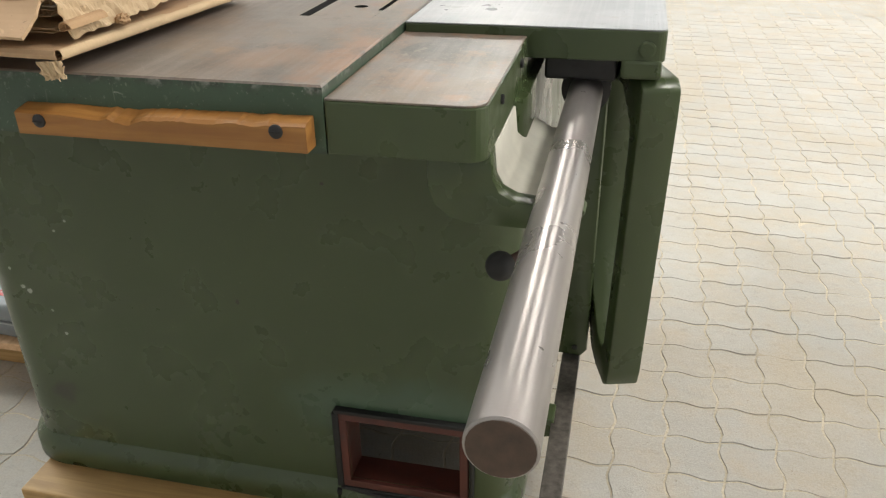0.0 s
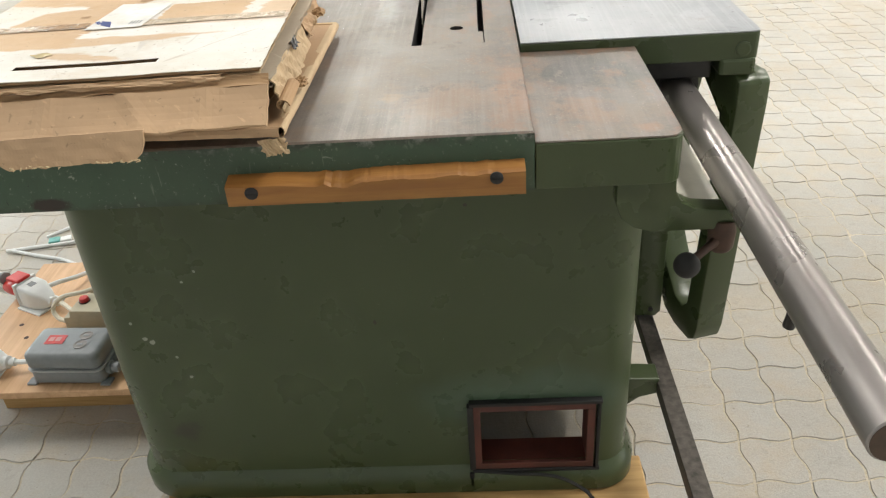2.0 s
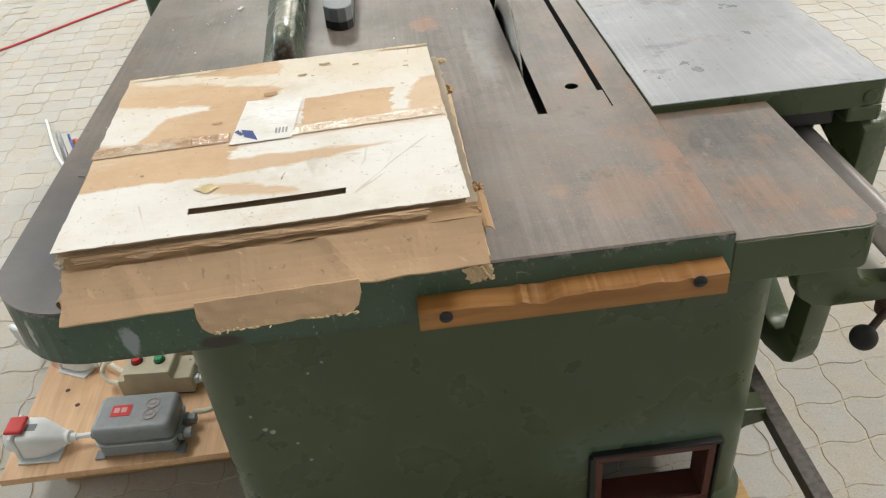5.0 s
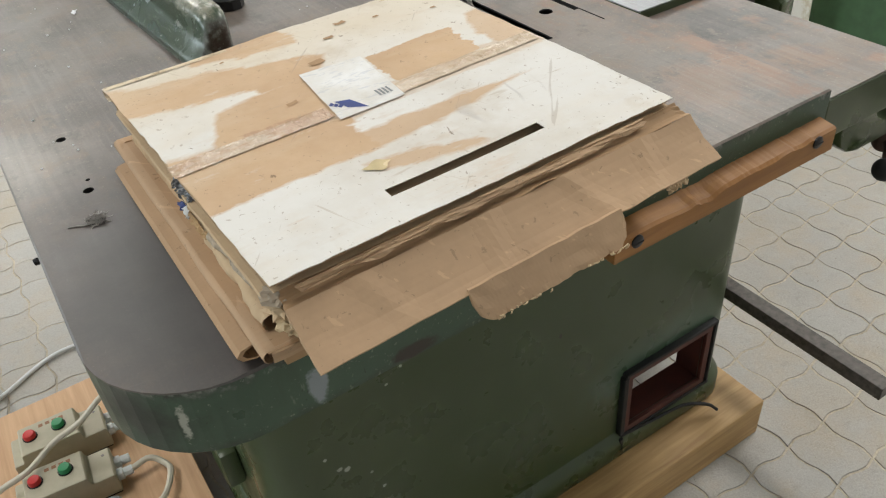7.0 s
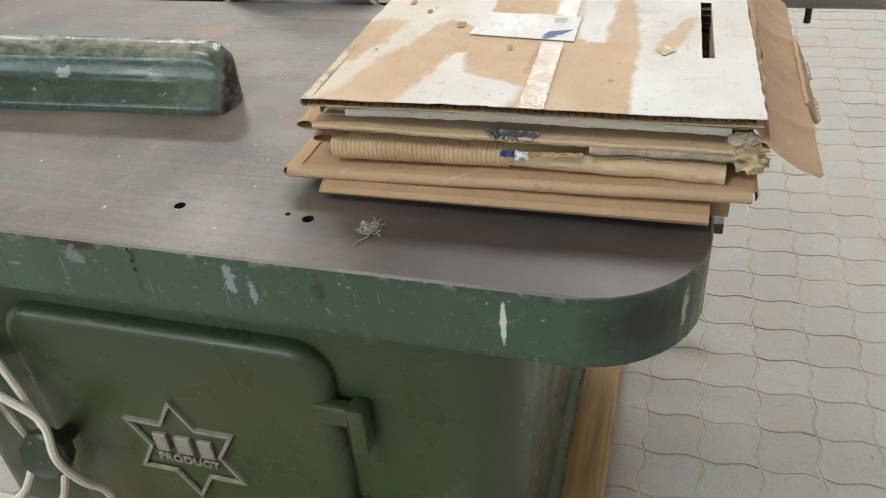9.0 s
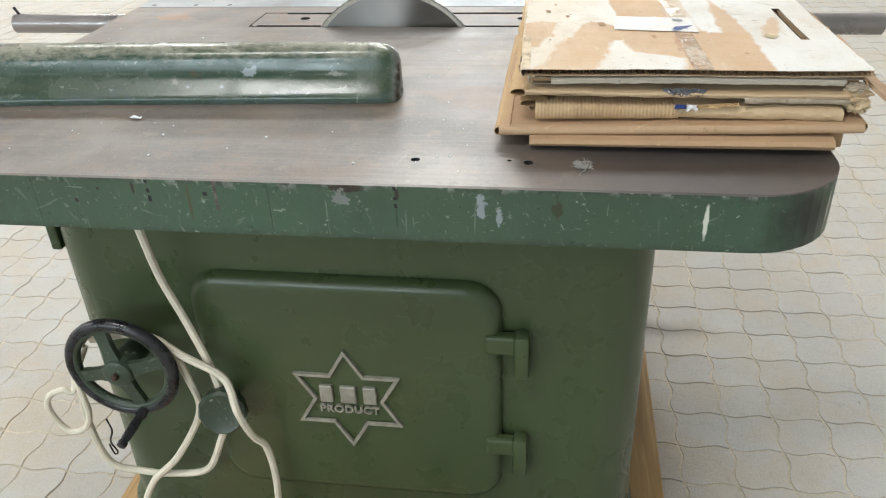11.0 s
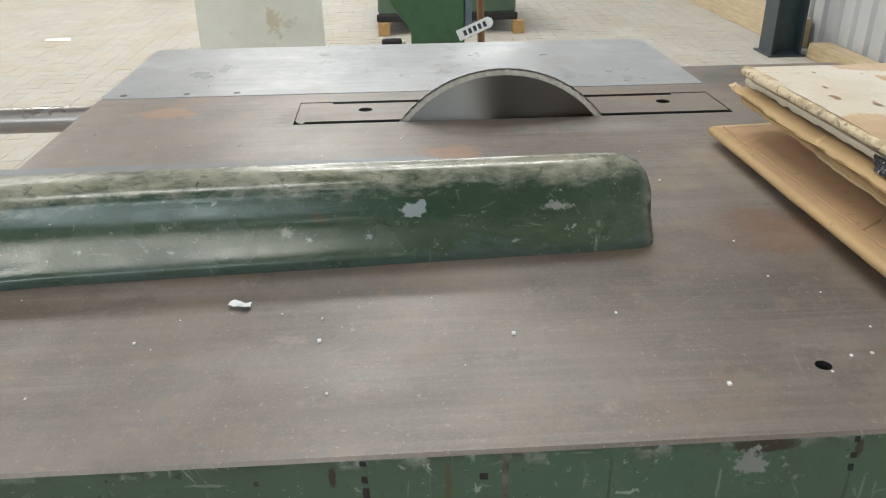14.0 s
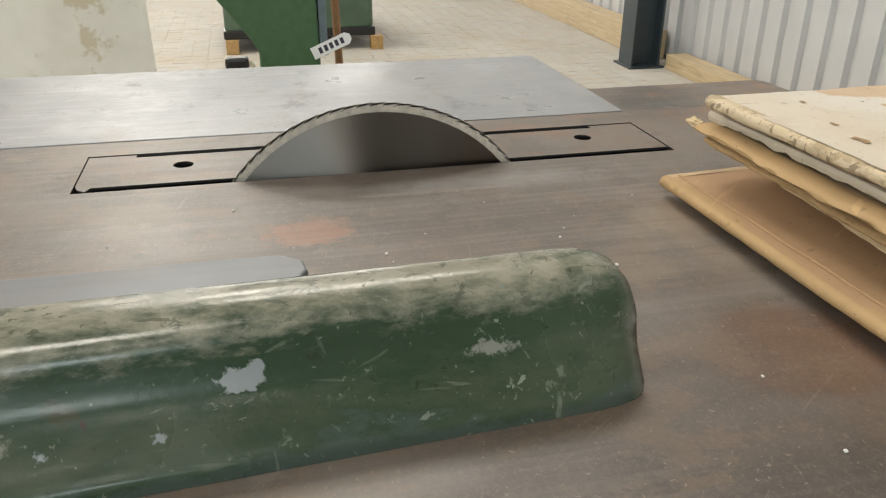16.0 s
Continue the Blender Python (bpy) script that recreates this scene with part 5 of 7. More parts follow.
def handwheel(cx, cy, cz, R):
    def ring_at(r, dx):
        return [(cx + dx, cy + r * math.cos(2 * math.pi * k / 48), cz + r * math.sin(2 * math.pi * k / 48)) for k in range(49)]
    w = part("handwheel", tube(ring_at(R, 0), 0.0098, 12, cap=False), RIM_IRON, saw, "green spoked handwheel with a worn black rim", smooth=True)
    part("inner_rim", tube(ring_at(R - 0.006, 0.001), 0.0082, 10, cap=False), GREEN_WORN, w, smooth=True)
    part("hub", lathe([(0.0005, 0.020), (0.018, 0.020), (0.0235, 0.017), (0.025, 0.008), (0.024, -0.02), (0.018, -0.075), (0.0005, -0.075)], pose(cx, cy, cz, 0, -90, 0), 24), GREEN_WORN, w, smooth=True)
    part("hub_nut", lathe([(0.0055, 0), (0.0055, 0.006), (0.003, 0.010), (0.0005, 0.010)], pose(cx - 0.0195, cy, cz, 0, -90, 0), 6), RUSTY, w)
    for a in (195, -76, 15, 105):
        ca, sa = math.cos(radians(a)), math.sin(radians(a))
        rows_ = []
        for s, wd, dx in ((0.014, 0.0145, -0.009), (0.040, 0.0100, -0.004), (R - 0.014, 0.0105, 0.0), (R - 0.004, 0.016, 0.0)):
            px, py, pz = cx + dx, cy - ca * s, cz + sa * s
            rows_.append([(px - 0.005, py + sa * wd, pz + ca * wd), (px + 0.005, py + sa * wd, pz + ca * wd), (px + 0.005, py - sa * wd, pz - ca * wd), (px - 0.005, py - sa * wd, pz - ca * wd)])
        part("spoke", bevelled(loft(rows_), 0.002, 2), GREEN_WORN, w, smooth=True)
    hy, hz = cy - 0.021, cz - R + 0.005
    part("crank_handle", lathe([(0.008, 0), (0.0095, 0.010), (0.0065, 0.016), (0.0080, 0.034), (0.0075, 0.052), (0.0062, 0.060), (0.0080, 0.063), (0.0070, 0.070), (0.0005, 0.071)], look((cx - 0.008, hy, hz), (cx + 0.10, hy - 0.012, hz + 0.020)), 14), RIM_IRON, w, smooth=True)
    return w


handwheel(-0.826, 1.002, 0.568, 0.083)
clamp = part("clamp_knob", lathe([(0.0005, 0.020), (0.024, 0.021), (0.034, 0.024), (0.0385, 0.019), (0.039, 0.004), (0.034, -0.006), (0.014, -0.012), (0.012, -0.058), (0.0005, -0.058)], pose(-0.812, 0.854, 0.487, 0, -76, 8), 11), GREEN_WORN, saw, "faceted green clamp knob", smooth=True)
part("side_lug", box((-0.700, 1.138, 0.70), (-0.620, 1.156, 0.78), 0.004), GREEN, saw)

# timber under the saw
for y0, y1, x0, x1 in ((0.105, 0.262, -0.700, 0.226), (1.060, 1.200, -0.700, 0.226)):
    tagged(part("timber_block", box((x0, y0, 0.0), (x1, y1, 0.0995), 0.003), BLOCK_WOOD), "raw pine timber under the base of the saw", "timber", "timbers under the saw")


# ---- cardboard on the table ----
def card_layer(x0, y0, x1, y1, z_at, seed, ragged=0.004, n=26, slot=None, thick=0.0):
    """One paper liner as a thin grid with a torn outline."""
    b = bmesh.new()
    us, vs = [k / n for k in range(n + 1)], [k / n for k in range(n + 1)]
    if slot:
        for line, lo, hi, a, c in ((us, slot[0], slot[2], x0, x1), (vs, slot[1], slot[3], y0, y1)):
            for cut in ((lo - a) / (c - a), (hi - a) / (c - a)):
                near_k = min(range(1, n), key=lambda k: abs(line[k] - cut))
                if line[near_k] in line[:near_k] or any(abs(cut - w) < 1e-9 for w in line):
                    continue
                line.append(cut)
                line.sort()
    nu, nv = len(us) - 1, len(vs) - 1
    g = [[None] * (nv + 1) for _ in range(nu + 1)]
    for i in range(nu + 1):
        for j in range(nv + 1):
            u, v = us[i], vs[j]
            ex = ragged * (noise.noise((seed, v * 32, 0.3)) * (1 if i == nu else 0) + noise.noise((seed + 9, v * 32, 0.7)) * (1 if i == 0 else 0))
            ey = ragged * (noise.noise((seed + 3, u * 32, 1.3)) * (1 if j == nv else 0) + noise.noise((seed + 5, u * 32, 1.7)) * (1 if j == 0 else 0))
            x, y = x0 + (x1 - x0) * u + ex, y0 + (y1 - y0) * v + ey
            g[i][j] = b.verts.new((x, y, z_at(x, y)))
    for i in range(nu):
        for j in range(nv):
            mx, my = x0 + (x1 - x0) * (us[i] + us[i + 1]) / 2, y0 + (y1 - y0) * (vs[j] + vs[j + 1]) / 2
            if slot and slot[0] < mx < slot[2] and slot[1] < my < slot[3]:
                continue
            b.faces.new((g[i][j], g[i + 1][j], g[i + 1][j + 1], g[i][j + 1]))
    ext = bmesh.ops.extrude_face_region(b, geom=b.faces[:])
    bmesh.ops.translate(b, vec=(0, 0, -max(0.0007, thick)), verts=[v for v in ext["geom"] if isinstance(v, bmesh.types.BMVert)])
    return b


def flutes(x0, y0, x1, y1, z_at, gap, pitch=0.0075, along="y", seed=0, slot=None):
    """The wavy middle sheet of corrugated board."""
    b = bmesh.new()
    rows_ = 9 if not slot else 90
    if along == "y":
        count = int((x1 - x0) / pitch) * 4
        pts = [[(x0 + (x1 - x0) * k / count, y0 + (y1 - y0) * r / (rows_ - 1)) for k in range(count + 1)] for r in range(rows_)]
    else:
        count = int((y1 - y0) / pitch) * 4
        pts = [[(x0 + (x1 - x0) * r / (rows_ - 1), y0 + (y1 - y0) * k / count) for k in range(count + 1)] for r in range(rows_)]
    vs = []
    for r, row in enumerate(pts):
        line = []
        for k, (x, y) in enumerate(row):
            w = math.sin(k * math.pi / 2) * gap * 0.45
            line.append(b.verts.new((x, y, z_at(x, y) - 0.0007 - gap / 2 + w)))
        vs.append(line)
    for p, q_ in zip(vs, vs[1:]):
        for k in range(len(p) - 1):
            m = (p[k].co + q_[k + 1].co) / 2
            if slot and slot[0] - 0.006 < m.x < slot[2] + 0.006 and slot[1] - 0.006 < m.y < slot[3] + 0.006:
                continue
            b.faces.new((p[k], p[k + 1], q_[k + 1], q_[k]))
    return b


def card_sheet(label, x0, y0, x1, y1, z, gap, seed, warp=0.004, tilt=(0.0, 0.0), material=None, along="y", turn=0.0, ragged=0.005, slot=None, face=None):
    """A flattened box: two paper liners with flutes between them. z is the upper face."""
    cx, cy = (x0 + x1) / 2, (y0 + y1) / 2
    def z_at(x, y):
        edge = max(abs(x - cx) / (x1 - x0), abs(y - cy) / (y1 - y0)) * 2
        return z + tilt[0] * (x - cx) + tilt[1] * (y - cy) + warp * noise.noise((x * 5 + seed, y * 5, seed)) + warp * 0.8 * noise.noise((x * 16, y * 16, seed + 4)) * max(0, edge - 0.6)
    ob = thing("cardboard_sheet", label, "cardboard", "stack of flattened boxes")
    ob.matrix_world = pose(cx, cy, 0, 0, 0, turn) @ pose(-cx, -cy, 0)
    m = material or CARD
    part("liner", card_layer(x0, y0, x1, y1, z_at, seed, ragged, 40, slot), face or m, ob)
    if face:
        m = CARD_PALE
    part("liner", card_layer(x0 + 0.002, y0 + 0.001, x1 - 0.003, y1 - 0.002, lambda x, y: z_at(x, y) - gap - 0.0007, seed + 20, ragged, 26, slot), m, ob)
    part("flute", flutes(x0 + 0.004, y0 + 0.003, x1 - 0.004, y1 - 0.004, z_at, gap, 0.0075, along, seed, slot), CARD_DARK, ob, smooth=True)
    return ob, z_at


STACK_AT, STACK_TURN = (-0.520, 0.188), 1.8


def turned(pts, back=True):
    """Plan points of the hall laid into the turned top sheet."""
    a = radians(-STACK_TURN if back else STACK_TURN)
    ca, sa = math.cos(a), math.sin(a)
    return [(STACK_AT[0] + (x - STACK_AT[0]) * ca - (y - STACK_AT[1]) * sa, STACK_AT[1] + (x - STACK_AT[0]) * sa + (y - STACK_AT[1]) * ca) for x, y in pts]


HAND_SLOT = (-0.602, 0.0145, -0.434, 0.0265)
# lowest, smooth kraft board folded round its west edge
kraft = thing("cardboard_sheet", "smooth orange-brown board folded along one edge", "cardboard", "stack of flattened boxes")
fold = [(-0.62, 0.9425), (-0.745, 0.9425), (-0.755, 0.9400), (-0.759, 0.9345), (-0.755, 0.9290), (-0.744, 0.9262), (-0.70, 0.9262), (-0.70, 0.9277), (-0.743, 0.9279), (-0.751, 0.9303), (-0.754, 0.9345), (-0.751, 0.9385), (-0.744, 0.9407), (-0.62, 0.9407)]
def settled(bm):
    """Pressed flatter towards the north end."""
    for v in bm.verts:
        v.co.z = 0.9205 + (v.co.z - 0.9205) * (1 - 0.24 * max(0.0, v.co.y) / 0.38)
    return bm


part("board", settled(extrude_y(fold, 0.006, 0.380, 0)), CARD_FLAT, kraft)
part("board_end", settled(box((-0.725, -0.012, 0.9205), (-0.62, 0.37, 0.9402), 0.001)), CARD_DARK, kraft)
low_card, low_z = card_sheet("flattened brown corrugated box with a rolled edge", -0.741, -0.030, -0.288, 0.420, 0.9495, 0.0100, 1, 0.0010, (-0.013, -0.028), CARD_FLAT, "y", 0, 0.002)
inner_card, inner_z = card_sheet("squashed folded box with split sides", -0.722, -0.004, -0.302, 0.372, 0.9732, 0.004, 3, 0.003, (-0.006, 0.006), CARD_PALE, "x", -0.5, 0.006, HAND_SLOT)
mid_card, mid_z = card_sheet("crumpled brown box with creased torn edges", -0.728, -0.010, -0.306, 0.396, 0.9922, 0.0065, 2, 0.003, (0.002, 0.010), CARD_PALE, "y", 1.2, 0.006, HAND_SLOT)
second_card, second_z = card_sheet("grey-brown flattened box lying under the top one", -0.716, -0.020, -0.296, 0.386, 1.0065, 0.0080, 4, 0.002, (0.0, 0.006), CARD_GREY, "y", 1.4, 0.004, HAND_SLOT)
top_card, top_z = card_sheet("flattened box with bleached white print, tape and a label", -0.733, -0.024, -0.307, 0.396, 1.0225, 0.0075, 5, 0.0022, (0.0, 0.008), CARD_PALE, "x", STACK_TURN, 0.0018, HAND_SLOT, WHITE_PRINT)
# the board's cut edge shows inside the hand hole
part("slot_edge", flutes(HAND_SLOT[0], HAND_SLOT[1] - 0.0006, HAND_SLOT[2], HAND_SLOT[1] + 0.0004, top_z, 0.0065, 0.0075, "y", 2), CARD_PALE, top_card, smooth=True)


def edge_band(parent, a, c, z_at, drop, seed, material, out=(0, 0), rag=1.0):
    """Pressed-down paper edge that closes part of a board's corrugation, with ragged lower lip."""
    b = bmesh.new()
    rows_ = []
    for k in range(61):
        u = k / 60
        x, y = a[0] + (c[0] - a[0]) * u, a[1] + (c[1] - a[1]) * u
        d = drop * (1 - 0.22 * rag + rag * (0.45 * noise.noise((u * 26, seed, 0)) + 0.25 * noise.noise((u * 70, seed, 3))))
        o = 0.002 + rag * (0.0016 * noise.noise((u * 18, seed, 5)) + 0.0006 * noise.noise((u * 60, seed, 8)))
        z = z_at(x, y)
        px, py = x + out[0] * o, y + out[1] * o
        rows_.append([b.verts.new(p) for p in ((px - out[0] * 0.006, py - out[1] * 0.006, z + 0.0002), (px + out[0] * 0.0005, py + out[1] * 0.0005, z - 0.0006), (px + out[0] * 0.0016, py + out[1] * 0.0016, z - d * 0.5), (px + out[0] * 0.0002, py + out[1] * 0.0002, z - d))])
    for p, q_ in zip(rows_, rows_[1:]):
        for j in range(3):
            b.faces.new((p[j], q_[j], q_[j + 1], p[j + 1]))
    ext = bmesh.ops.extrude_face_region(b, geom=b.faces[:])
    bmesh.ops.translate(b, vec=(-out[0] * 0.0008, -out[1] * 0.0008, -0.0004), verts=[v for v in ext["geom"] if isinstance(v, bmesh.types.BMVert)])
    return part("pressed_edge", b, material, parent)


def folded_edge(parent, name, a, c, top, low, bulge, seed, material, label="", crumple=1.0, back=(0.02, 0.02), n=90):
    """Paper bent over along an edge from a to c: a rounded fold between the heights top and low (start, end), with creases."""
    a, c = Vector((*a, 0)), Vector((*c, 0))
    along = (c - a).normalized()
    out = Vector((along.y, -along.x, 0))
    b = bmesh.new()
    rows_ = []
    for k in range(n + 1):
        u = k / n
        zt, zl = top[0] + (top[1] - top[0]) * u, low[0] + (low[1] - low[0]) * u
        mid, half = (zt + zl) / 2, (zt - zl) / 2
        if crumple > 1.2:
            mid += 0.0026 * noise.noise((u * 4, seed, 9)) + 0.0010 * noise.noise((u * 11, seed, 6))
        sway = crumple * (0.0036 * noise.noise((u * 5, seed, 1)) + 0.0010 * noise.noise((u * 17, seed, 2)))
        row = []
        shape = [(-back[0], 1.0)] + [(bulge * math.cos(t), math.sin(t)) for t in [radians(90 - 22.5 * j) for j in range(9)]] + [(-back[1], -1.0)]
        for j, (o, h) in enumerate(shape):
            dent = crumple * (0.0013 * noise.noise((u * 22, j * 1.1, seed)) + 0.0006 * noise.noise((u * 70, j * 1.5, seed + 4)))
            p = a.lerp(c, u) + out * (o + sway * (1 if j not in (0, 10) else 0) + dent * (1 if 0 < j < 10 else 0))
            p.z = mid + h * half + (0.4 * dent if 0 < j < 10 else 0.0)
            row.append(b.verts.new(p))
        rows_.append(row)
    for p, q_ in zip(rows_, rows_[1:]):
        for j in range(len(p) - 1):
            b.faces.new((p[j], q_[j], q_[j + 1], p[j + 1]))
    bmesh.ops.recalc_face_normals(b, faces=b.faces[:])
    ext = bmesh.ops.extrude_face_region(b, geom=b.faces[:])
    bmesh.ops.translate(b, vec=-out * 0.0009, verts=[v for v in ext["geom"] if isinstance(v, bmesh.types.BMVert)])
    return part(name, b, material, parent, label, smooth=True)


# rolled north edge and cut west edge of the top sheet
folded_edge(top_card, "rolled_edge", (-0.733, 0.394), (-0.307, 0.394), (top_z(-0.733, 0.394) + 0.0004,) * 2, (1.0138, 1.0128), -0.0050, 3.1, WORN_EDGE, "scuffed paper edge rolled over the board", 0.7, (-0.006, -0.012))
# grey sheet: pale liner on its west and north edges
edge_band(second_card, (-0.716, 0.0), (-0.716, 0.36), second_z, 0.0085, 5.2, CARD_WHITE, (-1, 0), 0.35)
edge_band(second_card, (-0.714, 0.386), (-0.298, 0.386), second_z, 0.0085, 5.5, CARD_WHITE, (0, 1), 0.6)
# brown box: two crumpled folded lips along the north side, closing together at the east end
folded_edge(mid_card, "crumpled_edge", (-0.726, 0.398), (-0.306, 0.394), (0.9947, 0.9977), (0.9852, 0.9905), -0.0120, 12.0, CARD_LIP, "crumpled folded edge of brown paper", 1.25, (-0.010, -0.03))
folded_edge(mid_card, "crumpled_edge", (-0.722, 0.384), (-0.312, 0.386), (0.9780, 0.9880), (0.9690, 0.9800), -0.0130, 17.0, CARD_LIP, "crumpled folded edge of brown paper", 1.25, (-0.02, -0.03))
folded_edge(inner_card, "pale_lip", (-0.716, 0.374), (-0.318, 0.384), (0.9660, 0.9797), (0.9600, 0.9745), -0.0070, 21.0, CARD_CREAM, "pale torn lip of the folded box", 1.25, (-0.02, -0.02))
edge_band(mid_card, (-0.728, -0.005), (-0.728, 0.392), mid_z, 0.0062, 8.5, CARD_PALE, (-1, 0), 0.5)
folded_edge(mid_card, "split_edge", (-0.730, 0.120), (-0.726, -0.008), (0.9867, 0.9852), (0.9787, 0.9767), 0.0035, 27.0, CARD_GREY, "", 0.9, (0.02, 0.02))
# folded box: its west wall leans out, ribbed by the flutes and crumpled towards the south
folded_edge(inner_card, "ribbed_wall", (-0.7245, 0.372), (-0.7200, 0.190), (0.9752, 0.9742), (0.9515, 0.9540), 0.0070, 31.0, CARD_RIBBED, "ribbed side wall of a squashed box", 0.5, (0.02, 0.004), 60)
folded_edge(inner_card, "crumpled_wall", (-0.7205, 0.196), (-0.7240, -0.006), (0.9742, 0.9722), (0.9562, 0.9562), 0.0085, 37.0, CARD_PALE, "crumpled pale side wall of a squashed box", 1.15, (0.02, 0.004), 80)
# lowest flattened box: rolled west, north and east edges, and a hanging corner
folded_edge(low_card, "rolled_edge", (-0.741, 0.420), (-0.741, -0.028), (0.9464, 0.9590), (0.9350, 0.9470), 0.0050, 41.0, CARD, "", 0.35, (0.006, 0.01)).data.flip_normals()
folded_edge(low_card, "rolled_edge", (-0.741, 0.419), (-0.288, 0.419), (0.9464, 0.9405), (0.9350, 0.9290), -0.0065, 43.0, CARD_LIP, "rolled paper edge of the board", 0.35, (-0.008, -0.01))
folded_edge(low_card, "rolled_edge", (-0.288, -0.029), (-0.288, 0.419), (0.9532, 0.9405), (0.9410, 0.9290), 0.0045, 47.0, CARD_PALE, "", 0.5, (0.006, 0.01))
edge_band(low_card, (-0.739, -0.0295), (-0.290, -0.0295), low_z, 0.0108, 3.5, CARD, (0, -1), 0.2)


def scored_line(parent, a, c, z_at, width, seed):
    """A cut crease: one torn lip of liner standing up along a dark score."""
    b = bmesh.new()
    rows_ = []
    for k in range(121):
        u = k / 120
        x, y = a[0] + (c[0] - a[0]) * u, a[1] + (c[1] - a[1]) * u
        y += 0.0009 * noise.noise((u * 9, seed, 0)) + 0.0005 * noise.noise((u * 60, seed, 4))
        w = width * (0.8 + 0.7 * noise.noise((u * 30, seed, 2)))
        z = z_at(x, y)
        rows_.append([b.verts.new(p) for p in ((x, y - w, z + 0.0004), (x, y, z + 0.0014 + 0.0006 * noise.noise((u * 22, seed, 6))), (x, y + 0.0012, z + 0.0004))])
    for p, q_ in zip(rows_, rows_[1:]):
        for j in range(2):
            b.faces.new((p[j], q_[j], q_[j + 1], p[j + 1]))
    return part("scored_line", b, CARD_DARK, parent, "dark torn score along the board's edge")


scored_line(low_card, (-0.735, 0.4065), (-0.292, 0.4085), low_z, 0.0016, 4.4)
scored_line(low_card, (-0.622, 0.4060), (-0.600, 0.3760), low_z, 0.0012, 7.4)


def patch(name, pts, material, parent, lift, label="", jag=0.003, seed=0):
    """A thin film laid over the top sheet, with a slightly torn outline."""
    pts = turned(pts)
    fine = []
    for k, a in enumerate(pts):
        c = pts[(k + 1) % len(pts)]
        steps = max(1, int(math.dist(a, c) / (0.005 if jag > 0.002 else 0.012)))
        for s in range(steps):
            x, y = a[0] + (c[0] - a[0]) * s / steps, a[1] + (c[1] - a[1]) * s / steps
            w = jag if s else jag * 0.3
            dx = noise.noise((x * 55, y * 55, seed)) + 0.6 * noise.noise((x * 170, y * 170, seed)) + 0.4 * noise.noise((x * 400, y * 400, seed))
            dy = noise.noise((x * 55, y * 55, seed + 7)) + 0.6 * noise.noise((x * 170, y * 170, seed + 7)) + 0.4 * noise.noise((x * 400, y * 400, seed + 7))
            fine.append((x + w * dx, y + w * dy))
    b = bmesh.new()
    vs = [b.verts.new((x, y, 0)) for x, y in fine]
    es = [b.edges.new((vs[k], vs[(k + 1) % len(vs)])) for k in range(len(vs))]
    bmesh.ops.triangle_fill(b, use_beauty=True, edges=es)
    bmesh.ops.subdivide_edges(b, edges=[e for e in b.edges if e.calc_length() > 0.03], cuts=2, use_grid_fill=True)
    bmesh.ops.triangulate(b, faces=b.faces[:])
    bmesh.ops.subdivide_edges(b, edges=[e for e in b.edges if e.calc_length() > 0.03], cuts=1)
    bmesh.ops.triangulate(b, faces=b.faces[:])
    for v in b.verts:
        v.co.z = top_z(v.co.x, v.co.y) + lift
    return part(name, b, material, parent, label)


patch("packing_tape", [(-0.735, 0.180), (-0.572, 0.187), (-0.571, 0.164), (-0.735, 0.157)], TAPE_BROWN, top_card, 0.0011, "shiny wrinkled packing tape", 0.001, 8)
patch("packing_tape", [(-0.500, 0.184), (-0.312, 0.196), (-0.310, 0.172), (-0.500, 0.161)], TAPE, top_card, 0.0011, "shiny wrinkled packing tape", 0.001, 9)
label_ob = patch("paper_label", [(-0.560, 0.270), (-0.487, 0.266), (-0.495, 0.156), (-0.570, 0.154)], LABEL_PAPER, top_card, 0.0015, "white paper label with a blue mark", 0.0006, 10)
patch("label_mark", [(-0.5590, 0.190), (-0.5440, 0.184), (-0.5355, 0.158), (-0.5530, 0.170)], INK_BLUE, label_ob, 0.0018, "", 0.0, 11)
for k in range(3):
    patch("label_mark", [(-0.5665 + 0.003 * k, 0.186 - 0.004 * k), (-0.5620 + 0.003 * k, 0.190 - 0.004 * k), (-0.5605 + 0.003 * k, 0.185 - 0.004 * k), (-0.5645 + 0.003 * k, 0.182 - 0.004 * k)], INK_BLUE, label_ob, 0.0018, "", 0.0, 13)
for k in range(4):
    patch("label_bar", [(-0.516 + 0.0042 * k, 0.184), (-0.5135 + 0.0042 * k, 0.184), (-0.5135 + 0.0042 * k, 0.170), (-0.516 + 0.0042 * k, 0.170)], GREY_BOX, label_ob, 0.0018, "", 0.0, 12)
for tx, ty, ts in ((-0.466, 0.362, 1.1), (-0.495, 0.333, 0.9), (-0.537, 0.281, 1.3), (-0.598, 0.213, 1.0), (-0.616, 0.356, 0.5), (-0.42, 0.352, 0.6), (-0.35, 0.33, 0.6)):
    patch("torn_spot", [(tx - 0.002 * ts, ty), (tx + 0.012 * ts, ty + 0.002 * ts), (tx + 0.010 * ts, ty + 0.008 * ts), (tx - 0.002 * ts, ty + 0.006 * ts)], CARD_DARK, top_card, 0.0009, "", 0.006, 15 + tx)
patch("torn_spot", [(-0.598, 0.062), (-0.580, 0.070), (-0.568, 0.060), (-0.580, 0.050)], LABEL_YELLOW, top_card, 0.0012, "yellowed scrap of clear tape", 0.004, 19)


